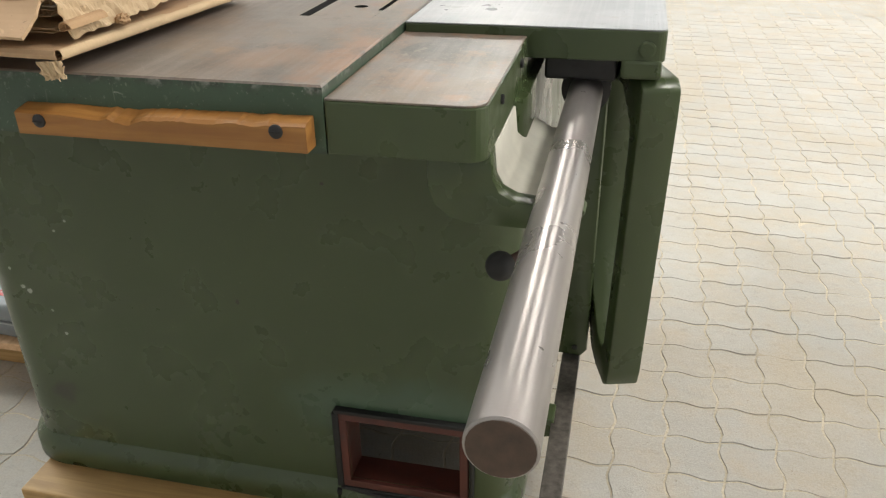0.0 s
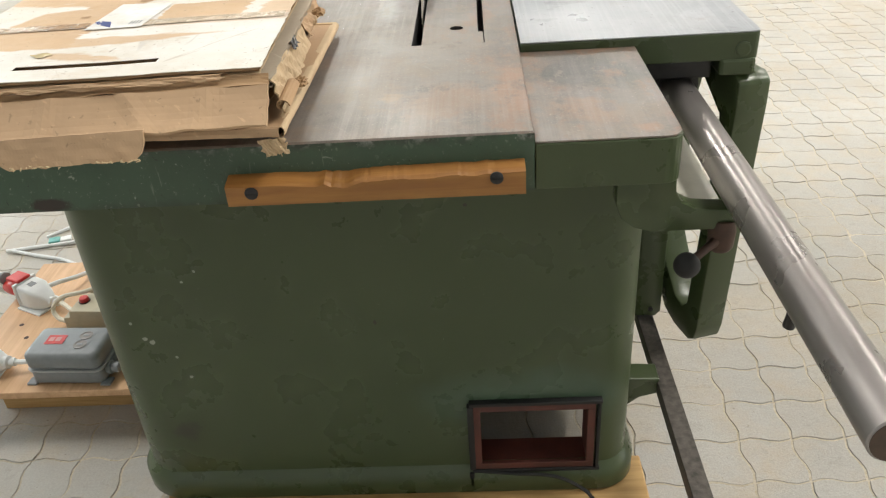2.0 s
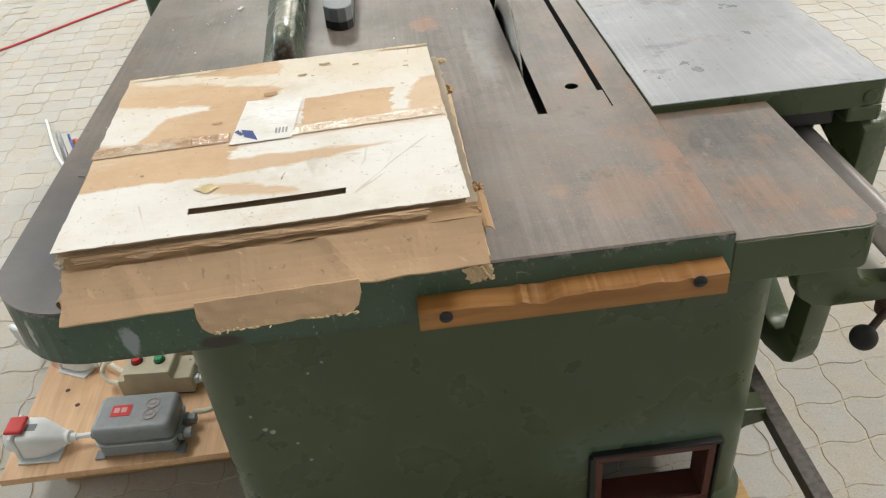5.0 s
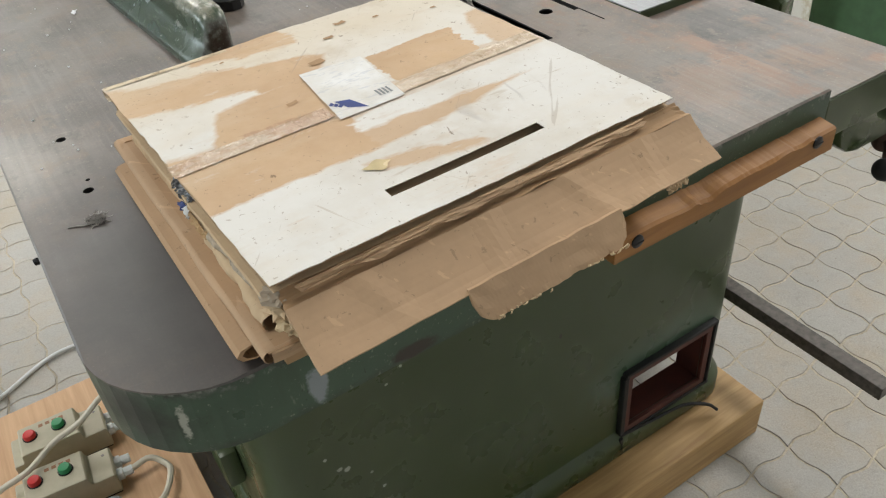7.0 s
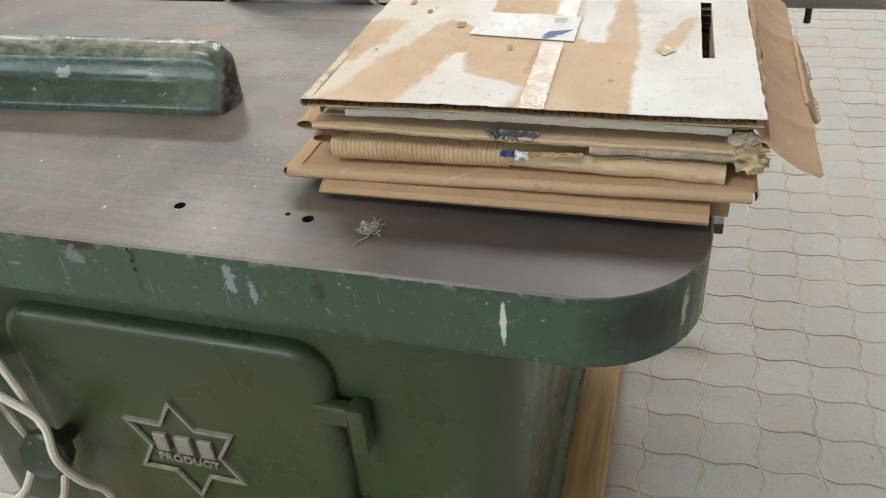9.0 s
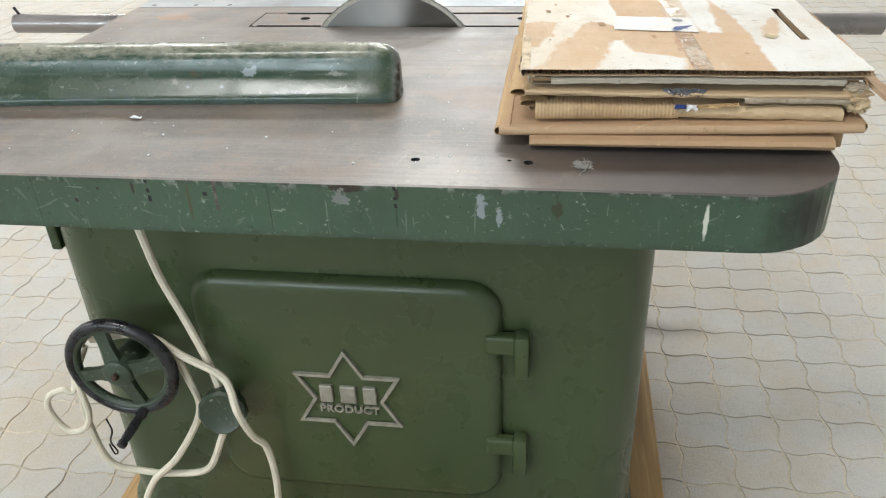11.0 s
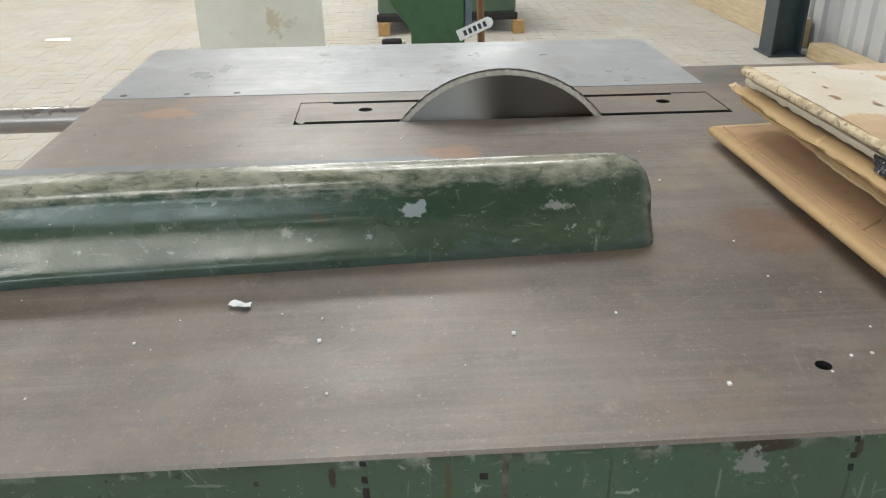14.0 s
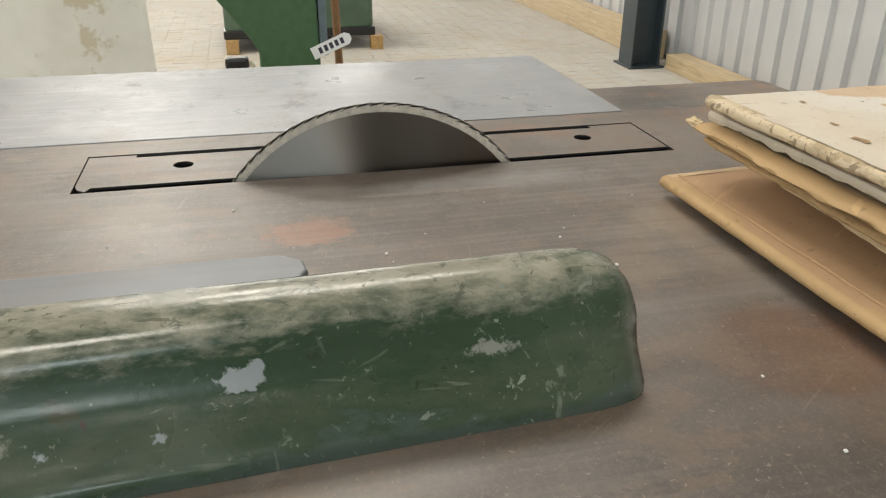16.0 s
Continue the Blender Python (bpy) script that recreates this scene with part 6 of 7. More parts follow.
def sloped_card(name, corners, material, parent, label="", thick=0.004, n=14, jag=0.003, seed=0, creases=(), crumple=1.0):
    """A bent flap between four corners: top two, then bottom two."""
    b = bmesh.new()
    a, c, d, e = [Vector(v) for v in corners]
    normal = (c - a).cross(e - a).normalized()
    g = []
    for i in range(n + 1):
        row = []
        for j in range(7):
            u, v = i / n, j / 6
            p = a.lerp(c, u).lerp(e.lerp(d, u), v)
            for fold_u, fold_k in creases:
                p -= normal * 0.0022 * max(0.0, 1 - abs(u - fold_u - fold_k * (v - 0.5)) * n / 2.2)
            p += normal * crumple * (0.0022 * noise.noise((u * 6, v * 2, seed)) + (0.003 if crumple == 1 else 0.0014 * noise.noise((u * 22, v * 4, seed + 3)) * 1.0) * (math.sin(v * math.pi) if crumple == 1 else 1.0))
            if j == 6 or i in (0, n):
                p += Vector((noise.noise((u * 12, v * 5, seed + 1)), 0, noise.noise((u * 13, v * 5, seed + 2)))) * jag
            row.append(b.verts.new(p))
        g.append(row)
    for i in range(n):
        for j in range(6):
            b.faces.new((g[i][j], g[i + 1][j], g[i + 1][j + 1], g[i][j + 1]))
    ext = bmesh.ops.extrude_face_region(b, geom=b.faces[:])
    bmesh.ops.translate(b, vec=normal * thick, verts=[v for v in ext["geom"] if isinstance(v, bmesh.types.BMVert)])
    return part(name, b, material, parent, label)


def worn_tab(parent):
    """Tongue at the flap's lower edge: rounded corners and a torn, fuzzy rim."""
    b = bmesh.new()
    n, rows_ = 44, []
    tl, tr = Vector((-0.593, -0.0795, 0.9755)), Vector((-0.428, -0.0815, 0.9795))
    down = Vector((0.0, -0.0155, -0.0285))
    for i in range(n + 1):
        u = i / n
        edge = min(u, 1 - u) * 0.165
        length = 1.0 if edge > 0.016 else 0.45 + 0.55 * math.sqrt(max(0.0, 1 - (1 - edge / 0.016) ** 2))
        length += 0.06 * noise.noise((u * 14, 2.2, 0)) + 0.05 * noise.noise((u * 40, 3.2, 0))
        row = []
        for j in range(7):
            p = tl.lerp(tr, u) + down * (length * j / 6)
            p.y += 0.0012 * noise.noise((u * 9, j * 0.5, 4)) + (0.0012 if j == 6 else 0.0) * noise.noise((u * 60, 1, 7))
            row.append(b.verts.new(p))
        rows_.append(row)
    for p, q_ in zip(rows_, rows_[1:]):
        for j in range(6):
            b.faces.new((p[j], q_[j], q_[j + 1], p[j + 1]))
    ext = bmesh.ops.extrude_face_region(b, geom=b.faces[:])
    bmesh.ops.translate(b, vec=(0, 0.0035, -0.001), verts=[v for v in ext["geom"] if isinstance(v, bmesh.types.BMVert)])
    tab = part("tab", b, CARD, parent, "worn tab with a torn lower edge")
    r = random.Random(6)
    fibres = None
    for k in range(34):
        u = r.choice((r.uniform(0.02, 0.45), r.uniform(0.62, 0.98)))
        p = tl.lerp(tr, u) + down * r.uniform(0.93, 1.0) + Vector((0, -0.0012, 0))
        q = p + Vector((r.uniform(-0.006, 0.006), -0.0008, r.uniform(-0.0025, 0.0025)))
        fibres = tube([p, p.lerp(q, 0.5) + Vector((0, -0.0008, 0.0006)), q], [0.0007, 0.0009, 0.0003], 4, fibres)
    part("torn_fibre", fibres, CARD_CREAM, tab, "pale torn paper fibres", kind="stuff")


sloped_card("flap", [(-0.727, -0.031, 0.9985), (-0.297, -0.039, 1.0065), (-0.296, -0.081, 0.9765), (-0.727, -0.079, 0.9690)], CARD, second_card, "long brown flap hanging over the table edge", 0.004, 64, 0.002, 1, ((0.17, 0.05), (0.42, -0.03), (0.66, 0.06), (0.83, -0.04)))
sloped_card("flap_root", [(-0.724, -0.019, 1.0085), (-0.299, -0.020, 1.0120), (-0.297, -0.0385, 1.0065), (-0.727, -0.0315, 0.9985)], CARD_DARK, second_card, "", 0.0015, 48, 0.003, 6)
sloped_card("torn_liner", [(-0.716, -0.0265, 1.0135), (-0.350, -0.0270, 1.0160), (-0.352, -0.0335, 1.0105), (-0.712, -0.0300, 1.0075)], CARD, top_card, "strip of liner peeling from the sheet's edge", 0.0010, 60, 0.006, 23, (), 1.6)
worn_tab(second_card)
sloped_card("hanging_corner", [(-0.316, -0.0335, 0.9400), (-0.285, -0.0330, 0.9420), (-0.281, -0.0345, 0.9240), (-0.308, -0.0350, 0.9200)], CARD_PALE, low_card, "torn corner hanging over the table edge", 0.0015, 20, 0.006, 51, ((0.75, 0.2),), 1.5)
sloped_card("creased_side", [(-0.299, -0.018, 1.0035), (-0.308, 0.250, 0.9980), (-0.297, 0.240, 0.9600), (-0.290, -0.006, 0.9585)], CARD_PALE, mid_card, "creased side of a crumpled box", 0.0015, 50, 0.006, 61, ((0.12, 0.3), (0.22, 0.3), (0.36, 0.25), (0.5, 0.3), (0.66, 0.2), (0.85, 0.3)), 2.0)
sloped_card("creased_side", [(-0.306, 0.230, 1.0010), (-0.312, 0.392, 0.9980), (-0.302, 0.386, 0.9740), (-0.297, 0.250, 0.9680)], CARD, mid_card, "", 0.0015, 40, 0.007, 67, ((0.3, 0.3), (0.7, -0.2)), 2.2)
curl = [(-0.2905 + 0.0105 * (1 - 0.16 * t) * math.cos(t), 0.9720 + 0.0105 * (1 - 0.16 * t) * math.sin(t)) for t in [k * 0.42 for k in range(13)]]
curl_in = [(-0.2905 + 0.0090 * (1 - 0.16 * t) * math.cos(t), 0.9720 + 0.0090 * (1 - 0.16 * t) * math.sin(t)) for t in [k * 0.42 for k in range(13)]]
part("rolled_flap", extrude_y(curl + curl_in[::-1], -0.020, 0.050, 0), CARD_DARK, mid_card, "rolled-up brown paper end")
sloped_card("silver_tape", [(-0.299, 0.120, 1.0040), (-0.303, 0.168, 1.0035), (-0.297, 0.160, 0.9890), (-0.294, 0.128, 0.9905)], TAPE_GREY, mid_card, "grey adhesive tape on a torn edge", 0.0008, 20, 0.005, 71, (), 1.6)
sloped_card("plastic_film", [(-0.665, 0.3925, 1.0085), (-0.585, 0.3925, 1.0080), (-0.600, 0.4005, 0.9990), (-0.655, 0.4020, 0.9940)], DARK_FILM, second_card, "shiny dark plastic film caught in a torn edge", 0.0008, 30, 0.005, 73, ((0.3, 0.3), (0.6, -0.2)), 1.6)
sloped_card("grey_tape", [(-0.7235, 0.165, 0.9942), (-0.7235, 0.222, 0.9952), (-0.7315, 0.212, 0.9892), (-0.7315, 0.172, 0.9882)], TAPE_GREY, second_card, "", 0.0008, 24, 0.004, 75, (), 1.2)


def crushed_scrap(name, at, size, seed, material, parent):
    """A squashed ball of torn board: faceted, with sharp folds."""
    bb = bmesh.new()
    bmesh.ops.create_icosphere(bb, subdivisions=3, radius=1.0)
    for v in bb.verts:
        fold_ = abs(noise.noise(v.co * 2.2 + Vector((seed, 0, 0)))) + 0.6 * abs(noise.noise(v.co * 5.0 + Vector((0, seed, 0))))
        v.co *= 0.62 + 0.85 * fold_
        v.co = Vector(at) + Vector((v.co.x * size[0], v.co.y * size[1], v.co.z * size[2]))
    return part(name, bb, material, parent)


for k, (at, size, m) in enumerate((((-0.722, -0.014, 0.9882), (0.012, 0.018, 0.009), CARD_PALE), ((-0.716, -0.020, 0.9742), (0.014, 0.016, 0.009), CARD_CREAM), ((-0.700, -0.024, 0.9652), (0.020, 0.012, 0.008), CARD_CREAM), ((-0.726, -0.012, 0.9990), (0.011, 0.014, 0.005), CARD_GREY), ((-0.292, 0.320, 0.9842), (0.010, 0.010, 0.006), CARD_DARK), ((-0.286, 0.085, 0.9622), (0.008, 0.010, 0.007), CARD_DARK), ((-0.292, 0.398, 0.9940), (0.010, 0.006, 0.004), CARD_CREAM))):
    crushed_scrap("torn_scrap", at, size, 3.7 * k, m, mid_card)
for sy, w, m, lab in ((0.184, 0.012, INK_BLUE, "dark blue printed scrap"), (0.170, 0.012, PAPER, "white torn paper scrap")):
    sloped_card("print_mark", [(-0.7290, sy, 0.9757), (-0.7290, sy + w, 0.9762), (-0.7315, sy + w * 1.1, 0.9697), (-0.7315, sy - 0.002, 0.9702)], m, inner_card, lab, 0.0005, 6, 0.005, 80 * sy)
sloped_card("torn_strip", [(-0.7295, 0.172, 0.9765), (-0.7290, 0.120, 0.9790), (-0.7330, 0.118, 0.9765), (-0.7325, 0.168, 0.9710)], CARD_LIP, inner_card, "torn strip of brown paper", 0.0006, 16, 0.004, 91, (), 1.6)

# ---- small litter on the table ----
def paper_scrap(cx, cy, s):
    """A torn curl of paper."""
    bm = bmesh.new()
    rows_ = []
    for i in range(9):
        u = i / 8 - 0.5
        row = []
        for j in range(5):
            v = j / 4 - 0.5
            w = 0.55 + 0.5 * noise.noise((u * 5, 2.2, 0))
            x, y = cx + s * (v * w * 1.4 + 0.25 * math.sin(u * 5)), cy + s * u * 2.2
            z = TOP + 0.0012 + s * (0.35 * (v * 1.4) ** 2 + 0.22 * abs(math.sin(u * 4 + v * 2)))
            row.append(bm.verts.new((x + 0.0012 * noise.noise((i, j, 1.5)), y + 0.0012 * noise.noise((i, j, 4.5)), z)))
        rows_.append(row)
    for p, q_ in zip(rows_, rows_[1:]):
        for j in range(4):
            bm.faces.new((p[j], q_[j], q_[j + 1], p[j + 1]))
    ext = bmesh.ops.extrude_face_region(bm, geom=bm.faces[:])
    bmesh.ops.translate(bm, vec=(0, 0, -0.0007), verts=[v for v in ext["geom"] if isinstance(v, bmesh.types.BMVert)])
    return tagged(part("paper_scrap", bm, PAPER), "torn white paper scrap on the saw table", "litter")


def dust_tuft(cx, cy, s):
    """A ball of curled fibres with a thin tail."""
    r = random.Random(3)
    bm = None
    for k in range(110):
        a, d, h = r.uniform(0, 6.3), s * math.sqrt(r.random()), r.uniform(0.0, 0.7) * s
        p = Vector((cx + d * math.cos(a), cy + d * math.sin(a), TOP + 0.0008 + h * (1.1 - d / s)))
        pts = [p]
        for m in range(3):
            p = p + Vector((r.uniform(-1, 1), r.uniform(-1, 1), r.uniform(-0.5, 0.5))) * s * 0.45
            p.z = max(TOP + 0.0008, p.z)
            pts.append(p)
        bm = tube(smooth_path(pts, 3), 0.0004, 3, bm)
    tube(smooth_path([(cx, cy, TOP + 0.001), (cx - 0.012, cy - 0.004, TOP + 0.001), (cx - 0.022, cy + 0.002, TOP + 0.0008), (cx - 0.030, cy + 0.004, TOP + 0.0008)], 5), 0.0008, 5, bm)
    return tagged(part("dust_tuft", bm, plain("grey_fluff", (0.34, 0.325, 0.30), 0.95)), "grey dust tuft with a thin tail on the saw table", "litter")


paper_scrap(-0.672, 0.968, 0.0085)
dust_tuft(-0.800, 0.312, 0.0085)
rng = random.Random(11)
crumbs = None
for k in range(70):
    x, y = rng.uniform(-0.85, -0.18), rng.uniform(0.45, 1.25)
    if -0.63 < x < -0.40 and y > 0.56:
        continue
    s = rng.uniform(0.0004, 0.0012) if k % 9 else 0.0016
    crumbs = box((x - s, y - s, TOP + 0.0004), (x + s, y + s * 0.7, TOP + 0.0004 + s), 0, crumbs)
tagged(part("sawdust", crumbs, PAPER), "scattered pale crumbs on the saw table", "litter", kind="stuff")
# ---- cables ----
def cable(name, pts, radius, material, label, steps=8, sides=8):
    return tagged(part(name, tube(smooth_path(pts, steps), radius, sides), material, smooth=True), label, "cable")


cable("power_cable", [(-0.775, 0.955, 0.842), (-0.790, 0.936, 0.803), (-0.792, 0.921, 0.721), (-0.795, 0.894, 0.640), (-0.800, 0.869, 0.558), (-0.802, 0.862, 0.50), (-0.790, 0.875, 0.43), (-0.790, 0.888, 0.39), (-0.79, 0.925, 0.32), (-0.79, 0.99, 0.302), (-0.79, 1.05, 0.302), (-0.80, 1.10, 0.33), (-0.80, 1.115, 0.42), (-0.800, 1.108, 0.50), (-0.80, 1.085, 0.585), (-0.80, 1.03, 0.625), (-0.80, 0.975, 0.616), (-0.806, 0.930, 0.600), (-0.806, 0.908, 0.535), (-0.80, 0.907, 0.462), (-0.80, 0.968, 0.355), (-0.80, 1.03, 0.285), (-0.80, 1.06, 0.20), (-0.79, 1.04, 0.07), (-0.80, 0.98, 0.006), (-0.86, 0.93, 0.006)], 0.0062, CABLE, "long off-white power cable coiled over the handwheel")
cable("power_cable", [(-0.80, 1.06, 0.60), (-0.803, 0.97, 0.617), (-0.812, 0.90, 0.585), (-0.815, 0.843, 0.549), (-0.835, 0.822, 0.500), (-0.822, 0.812, 0.440), (-0.80, 0.802, 0.390), (-0.798, 0.799, 0.300), (-0.80, 0.815, 0.18), (-0.80, 0.85, 0.05), (-0.82, 0.88, 0.006), (-0.88, 0.90, 0.006)], 0.0062, CABLE, "off-white power cable hanging over the clamp knob")
cable("power_cable", [(-0.80, 1.10, 0.56), (-0.815, 1.108, 0.505), (-0.82, 1.125, 0.508), (-0.82, 1.155, 0.490), (-0.82, 1.162, 0.455), (-0.82, 1.140, 0.418), (-0.82, 1.110, 0.425), (-0.82, 1.092, 0.460), (-0.815, 1.095, 0.53), (-0.80, 1.075, 0.585)], 0.0055, CABLE, "loop of off-white cable behind the handwheel")
cable("floor_cable", [(-1.62, 1.30, 0.007), (-1.50, 1.325, 0.007), (-1.415, 1.340, 0.007), (-1.342, 1.365, 0.007), (-1.266, 1.380, 0.007), (-1.188, 1.362, 0.012), (-1.134, 1.288, 0.03), (-1.116, 1.180, 0.06), (-1.140, 1.070, 0.10), (-1.165, 0.92, 0.15), (-1.202, 0.865, 0.165), (-1.245, 0.83, 0.165)], 0.0062, WHITE_PLASTIC, "white cable looping over the paving to a plug")
cable("floor_cable", [(-1.60, 1.30, 0.007), (-1.50, 1.265, 0.007), (-1.407, 1.235, 0.007), (-1.318, 1.190, 0.007), (-1.231, 1.178, 0.007), (-1.104, 1.236, 0.007), (-0.98, 1.30, 0.007), (-0.86, 1.30, 0.007)], 0.0055, WHITE_PLASTIC, "white cable lying on the paving")
cable("floor_cable", [(-1.93, 2.6, 0.007), (-1.75, 2.2, 0.007), (-1.55, 1.9, 0.02), (-1.45, 1.68, 0.03), (-1.44, 1.5, 0.007), (-1.52, 1.38, 0.007)], 0.0055, WHITE_PLASTIC, "white cable running past the cable reel")
cable("floor_cable", [(-3.4, 2.70, 0.006), (-2.757, 3.335, 0.006), (-2.446, 3.62, 0.006), (-2.025, 4.089, 0.006), (-1.2, 4.9, 0.006)], 0.006, RED_CABLE, "thin red cable straight across the paving")

cable("loose_chain", [(-0.800, 1.080, 0.431), (-0.801, 1.076, 0.405), (-0.800, 1.086, 0.379), (-0.801, 1.078, 0.357), (-0.800, 1.086, 0.350), (-0.800, 1.090, 0.372)], 0.0016, BLACK_IRON, "thin dark chain hanging below the handwheel", 5, 6)
tag_ob = thing("cable_tag", "small teal and white tag on the white floor cable", "tag", at=(-1.462, 1.352, 0.006), turn=20)
part("teal_half", box((-0.035, -0.016, 0.0), (0.0, 0.016, 0.012), 0.003), plain("teal_plastic", (0.10, 0.36, 0.33), 0.4), tag_ob)
part("white_half", box((0.001, -0.014, 0.0), (0.036, 0.014, 0.010), 0.003), WHITE_PLASTIC, tag_ob)

# ---- switch board beside the saw ----
BZ = 0.128
board = thing("switch_board", "bare plywood board lying on timber battens", "board")
part("panel", box((-1.325, 0.472, BZ - 0.018), (-0.792, 1.02, BZ), 0.0015), PLY_WOOD, board)
for y0 in (0.56, 0.90):
    part("batten", box((-1.25, y0, 0.0), (-0.82, y0 + 0.07, BZ - 0.0185), 0.002), BLOCK_WOOD, board)
for hx, hy in ((-1.212, 0.676), (-1.10, 0.64), (-1.25, 0.73)):
    part("knot", lathe([(0.006, 0), (0.006, 0.0004), (0.0005, 0.0005)], pose(hx, hy, BZ - 0.0001), 12), RUSTY, board)


def at_local(ob, x, y, z, rz=0, size=1.0):
    ob.matrix_world = pose(x, y, z, 0, 0, rz) @ Matrix.Scale(size, 4)
    return ob


def switch_box():
    ob = thing("switch_box", "grey enamelled switch box with a red plate and two dials", "switch box")
    lower = part("case", prism(rounded(-0.086, -0.052, 0.086, 0.052, 0.016, 5), 0.004, 0.040, 0.004), GREY_BOX, ob, smooth=True)
    part("lid", prism(rounded(-0.088, -0.054, 0.088, 0.054, 0.018, 5), 0.043, 0.088, 0.012, segments=4), GREY_BOX, ob, smooth=True)
    part("seam", prism(rounded(-0.090, -0.056, 0.090, 0.056, 0.019, 5), 0.039, 0.044, 0.001), plain("pale_grey_gasket", (0.36, 0.37, 0.37), 0.5), ob)
    part("plate", box((-0.052, -0.014, 0.0878), (-0.008, 0.018, 0.0892), 0.0005), RED_PLASTIC, ob, "red name plate with illegible print")
    for k in range(2):
        part("plate_bar", box((-0.046 + 0.016 * k, -0.004, 0.0890), (-0.034 + 0.016 * k, 0.010, 0.0896), 0), plain("pale_red_print", (0.55, 0.28, 0.27), 0.5) if k == 0 else bpy.data.materials["pale_red_print"], ob)
    part("dial_plate", prism(rounded(0.016, -0.034, 0.056, 0.034, 0.014, 5), 0.0870, 0.0884, 0.0004), GREY_BOX, ob)
    for sy in (-0.016, 0.016):
        dial = part("dial", lathe([(0.0150, 0), (0.0150, 0.002), (0.0125, 0.002), (0.0125, 0.0010), (0.0005, 0.0010)], pose(0.036, sy, 0.0880), 20), STEEL_DARK, ob, "dull metal dial ring")
        part("dial_mark", box((0.030, sy - 0.003, 0.0897), (0.042, sy + 0.003, 0.0905), 0), GREY_BOX, dial)
    for sx, sy in ((0.088, -0.02), (0.088, 0.02), (-0.088, 0.0)):
        s = 1 if sx > 0 else -1
        part("cable_gland", lathe([(0.016, 0), (0.016, 0.010), (0.012, 0.012), (0.012, 0.028), (0.006, 0.030), (0.0005, 0.030)], pose(sx - 0.002 * s, sy, 0.026, 0, 90 * s, 0), 8), GREY_BOX, ob)
    for sx in (-0.088, 0.088):
        part("foot", box((sx - 0.012, -0.056, 0.0), (sx + 0.012, -0.030, 0.006), 0.002), GREY_BOX, ob)
        part("foot", box((sx - 0.012, 0.030, 0.0), (sx + 0.012, 0.056, 0.006), 0.002), GREY_BOX, ob)
    return ob


at_local(switch_box(), -1.020, 0.546, BZ, -3)


def button_box():
    ob = thing("button_box", "beige push-button box with red and green buttons", "switch box", "button boxes on the board")
    b = extrude_y([(-0.082, 0.004), (0.092, 0.004), (0.092, 0.050), (0.089, 0.053), (0.052, 0.053), (0.049, 0.056), (0.047, 0.071), (0.044, 0.074), (-0.059, 0.074), (-0.062, 0.071), (-0.064, 0.056), (-0.067, 0.053), (-0.080, 0.053), (-0.082, 0.050)], -0.038, 0.038, 0.002)
    part("case", b, BEIGE, ob)
    part("base", box((-0.080, -0.036, 0.0), (0.090, 0.036, 0.006), 0), BLACK, ob)
    for bx, m, lab in ((-0.040, RED_PLASTIC, "red stop button"), (0.014, GREEN_BUTTON, "green start button")):
        part("collar", lathe([(0.014, 0), (0.014, 0.002), (0.0005, 0.002)], pose(bx, 0.004, 0.0738), 18), BLACK_IRON, ob)
        part("button", lathe([(0.0118, 0), (0.0118, 0.007), (0.010, 0.010), (0.0005, 0.0105)], pose(bx, 0.004, 0.0755), 18), m, ob, lab, smooth=True)
    for k in range(4):
        part("mark_bar", box((-0.022 + 0.013 * k, 0.020, 0.0739), (-0.014 + 0.013 * k, 0.028, 0.0744), 0), plain("brown_print", (0.30, 0.14, 0.07), 0.6) if k == 0 else bpy.data.materials["brown_print"], ob)
    part("screw", lathe([(0.003, 0), (0.003, 0.001), (0.0005, 0.0012)], pose(0.078, 0.022, 0.0528), 8), STEEL_DARK, ob)
    for gy in (-0.016, 0.016):
        part("cable_gland", lathe([(0.012, 0), (0.012, 0.012), (0.009, 0.014), (0.009, 0.030), (0.0005, 0.030)], pose(0.090, gy, 0.026, 0, 90, 0), 8), WHITE_PLASTIC, ob, smooth=True)
    return ob


bb = at_local(button_box(), -1.018, 0.712, BZ, -5)
copy_thing(bb, pose(-1.004, 0.834, BZ, 0, 0, -3))
cable("short_cable", [(-0.900, 0.687, BZ + 0.026), (-0.866, 0.690, BZ + 0.028), (-0.845, 0.67, BZ + 0.02), (-0.840, 0.64, BZ + 0.02), (-0.870, 0.585, BZ + 0.026), (-0.915, 0.580, BZ + 0.026)], 0.006, CABLE, "short off-white cable between two switch boxes")
cable("short_cable", [(-1.172, 0.549, BZ + 0.028), (-1.15, 0.549, BZ + 0.027), (-1.110, 0.550, BZ + 0.027)], 0.006, WHITE_PLASTIC, "short white cable from a plug to the grey switch box")
cable("short_cable", [(-1.170, 0.785, BZ + 0.026), (-1.15, 0.775, BZ + 0.028), (-1.105, 0.735, BZ + 0.028), (-1.108, 0.722, BZ + 0.030)], 0.006, CABLE, "off-white cable from a plug to a button box")
cable("short_cable", [(-1.102, 0.700, BZ + 0.028), (-1.135, 0.712, BZ + 0.030), (-1.150, 0.728, BZ + 0.050), (-1.120, 0.735, BZ + 0.078), (-1.060, 0.742, BZ + 0.088), (-1.005, 0.778, BZ + 0.092), (-0.950, 0.785, BZ + 0.105), (-0.895, 0.80, BZ + 0.13), (-0.855, 0.84, BZ + 0.11), (-0.83, 0.90, BZ + 0.02)], 0.006, CABLE, "off-white cable looping over the button boxes")


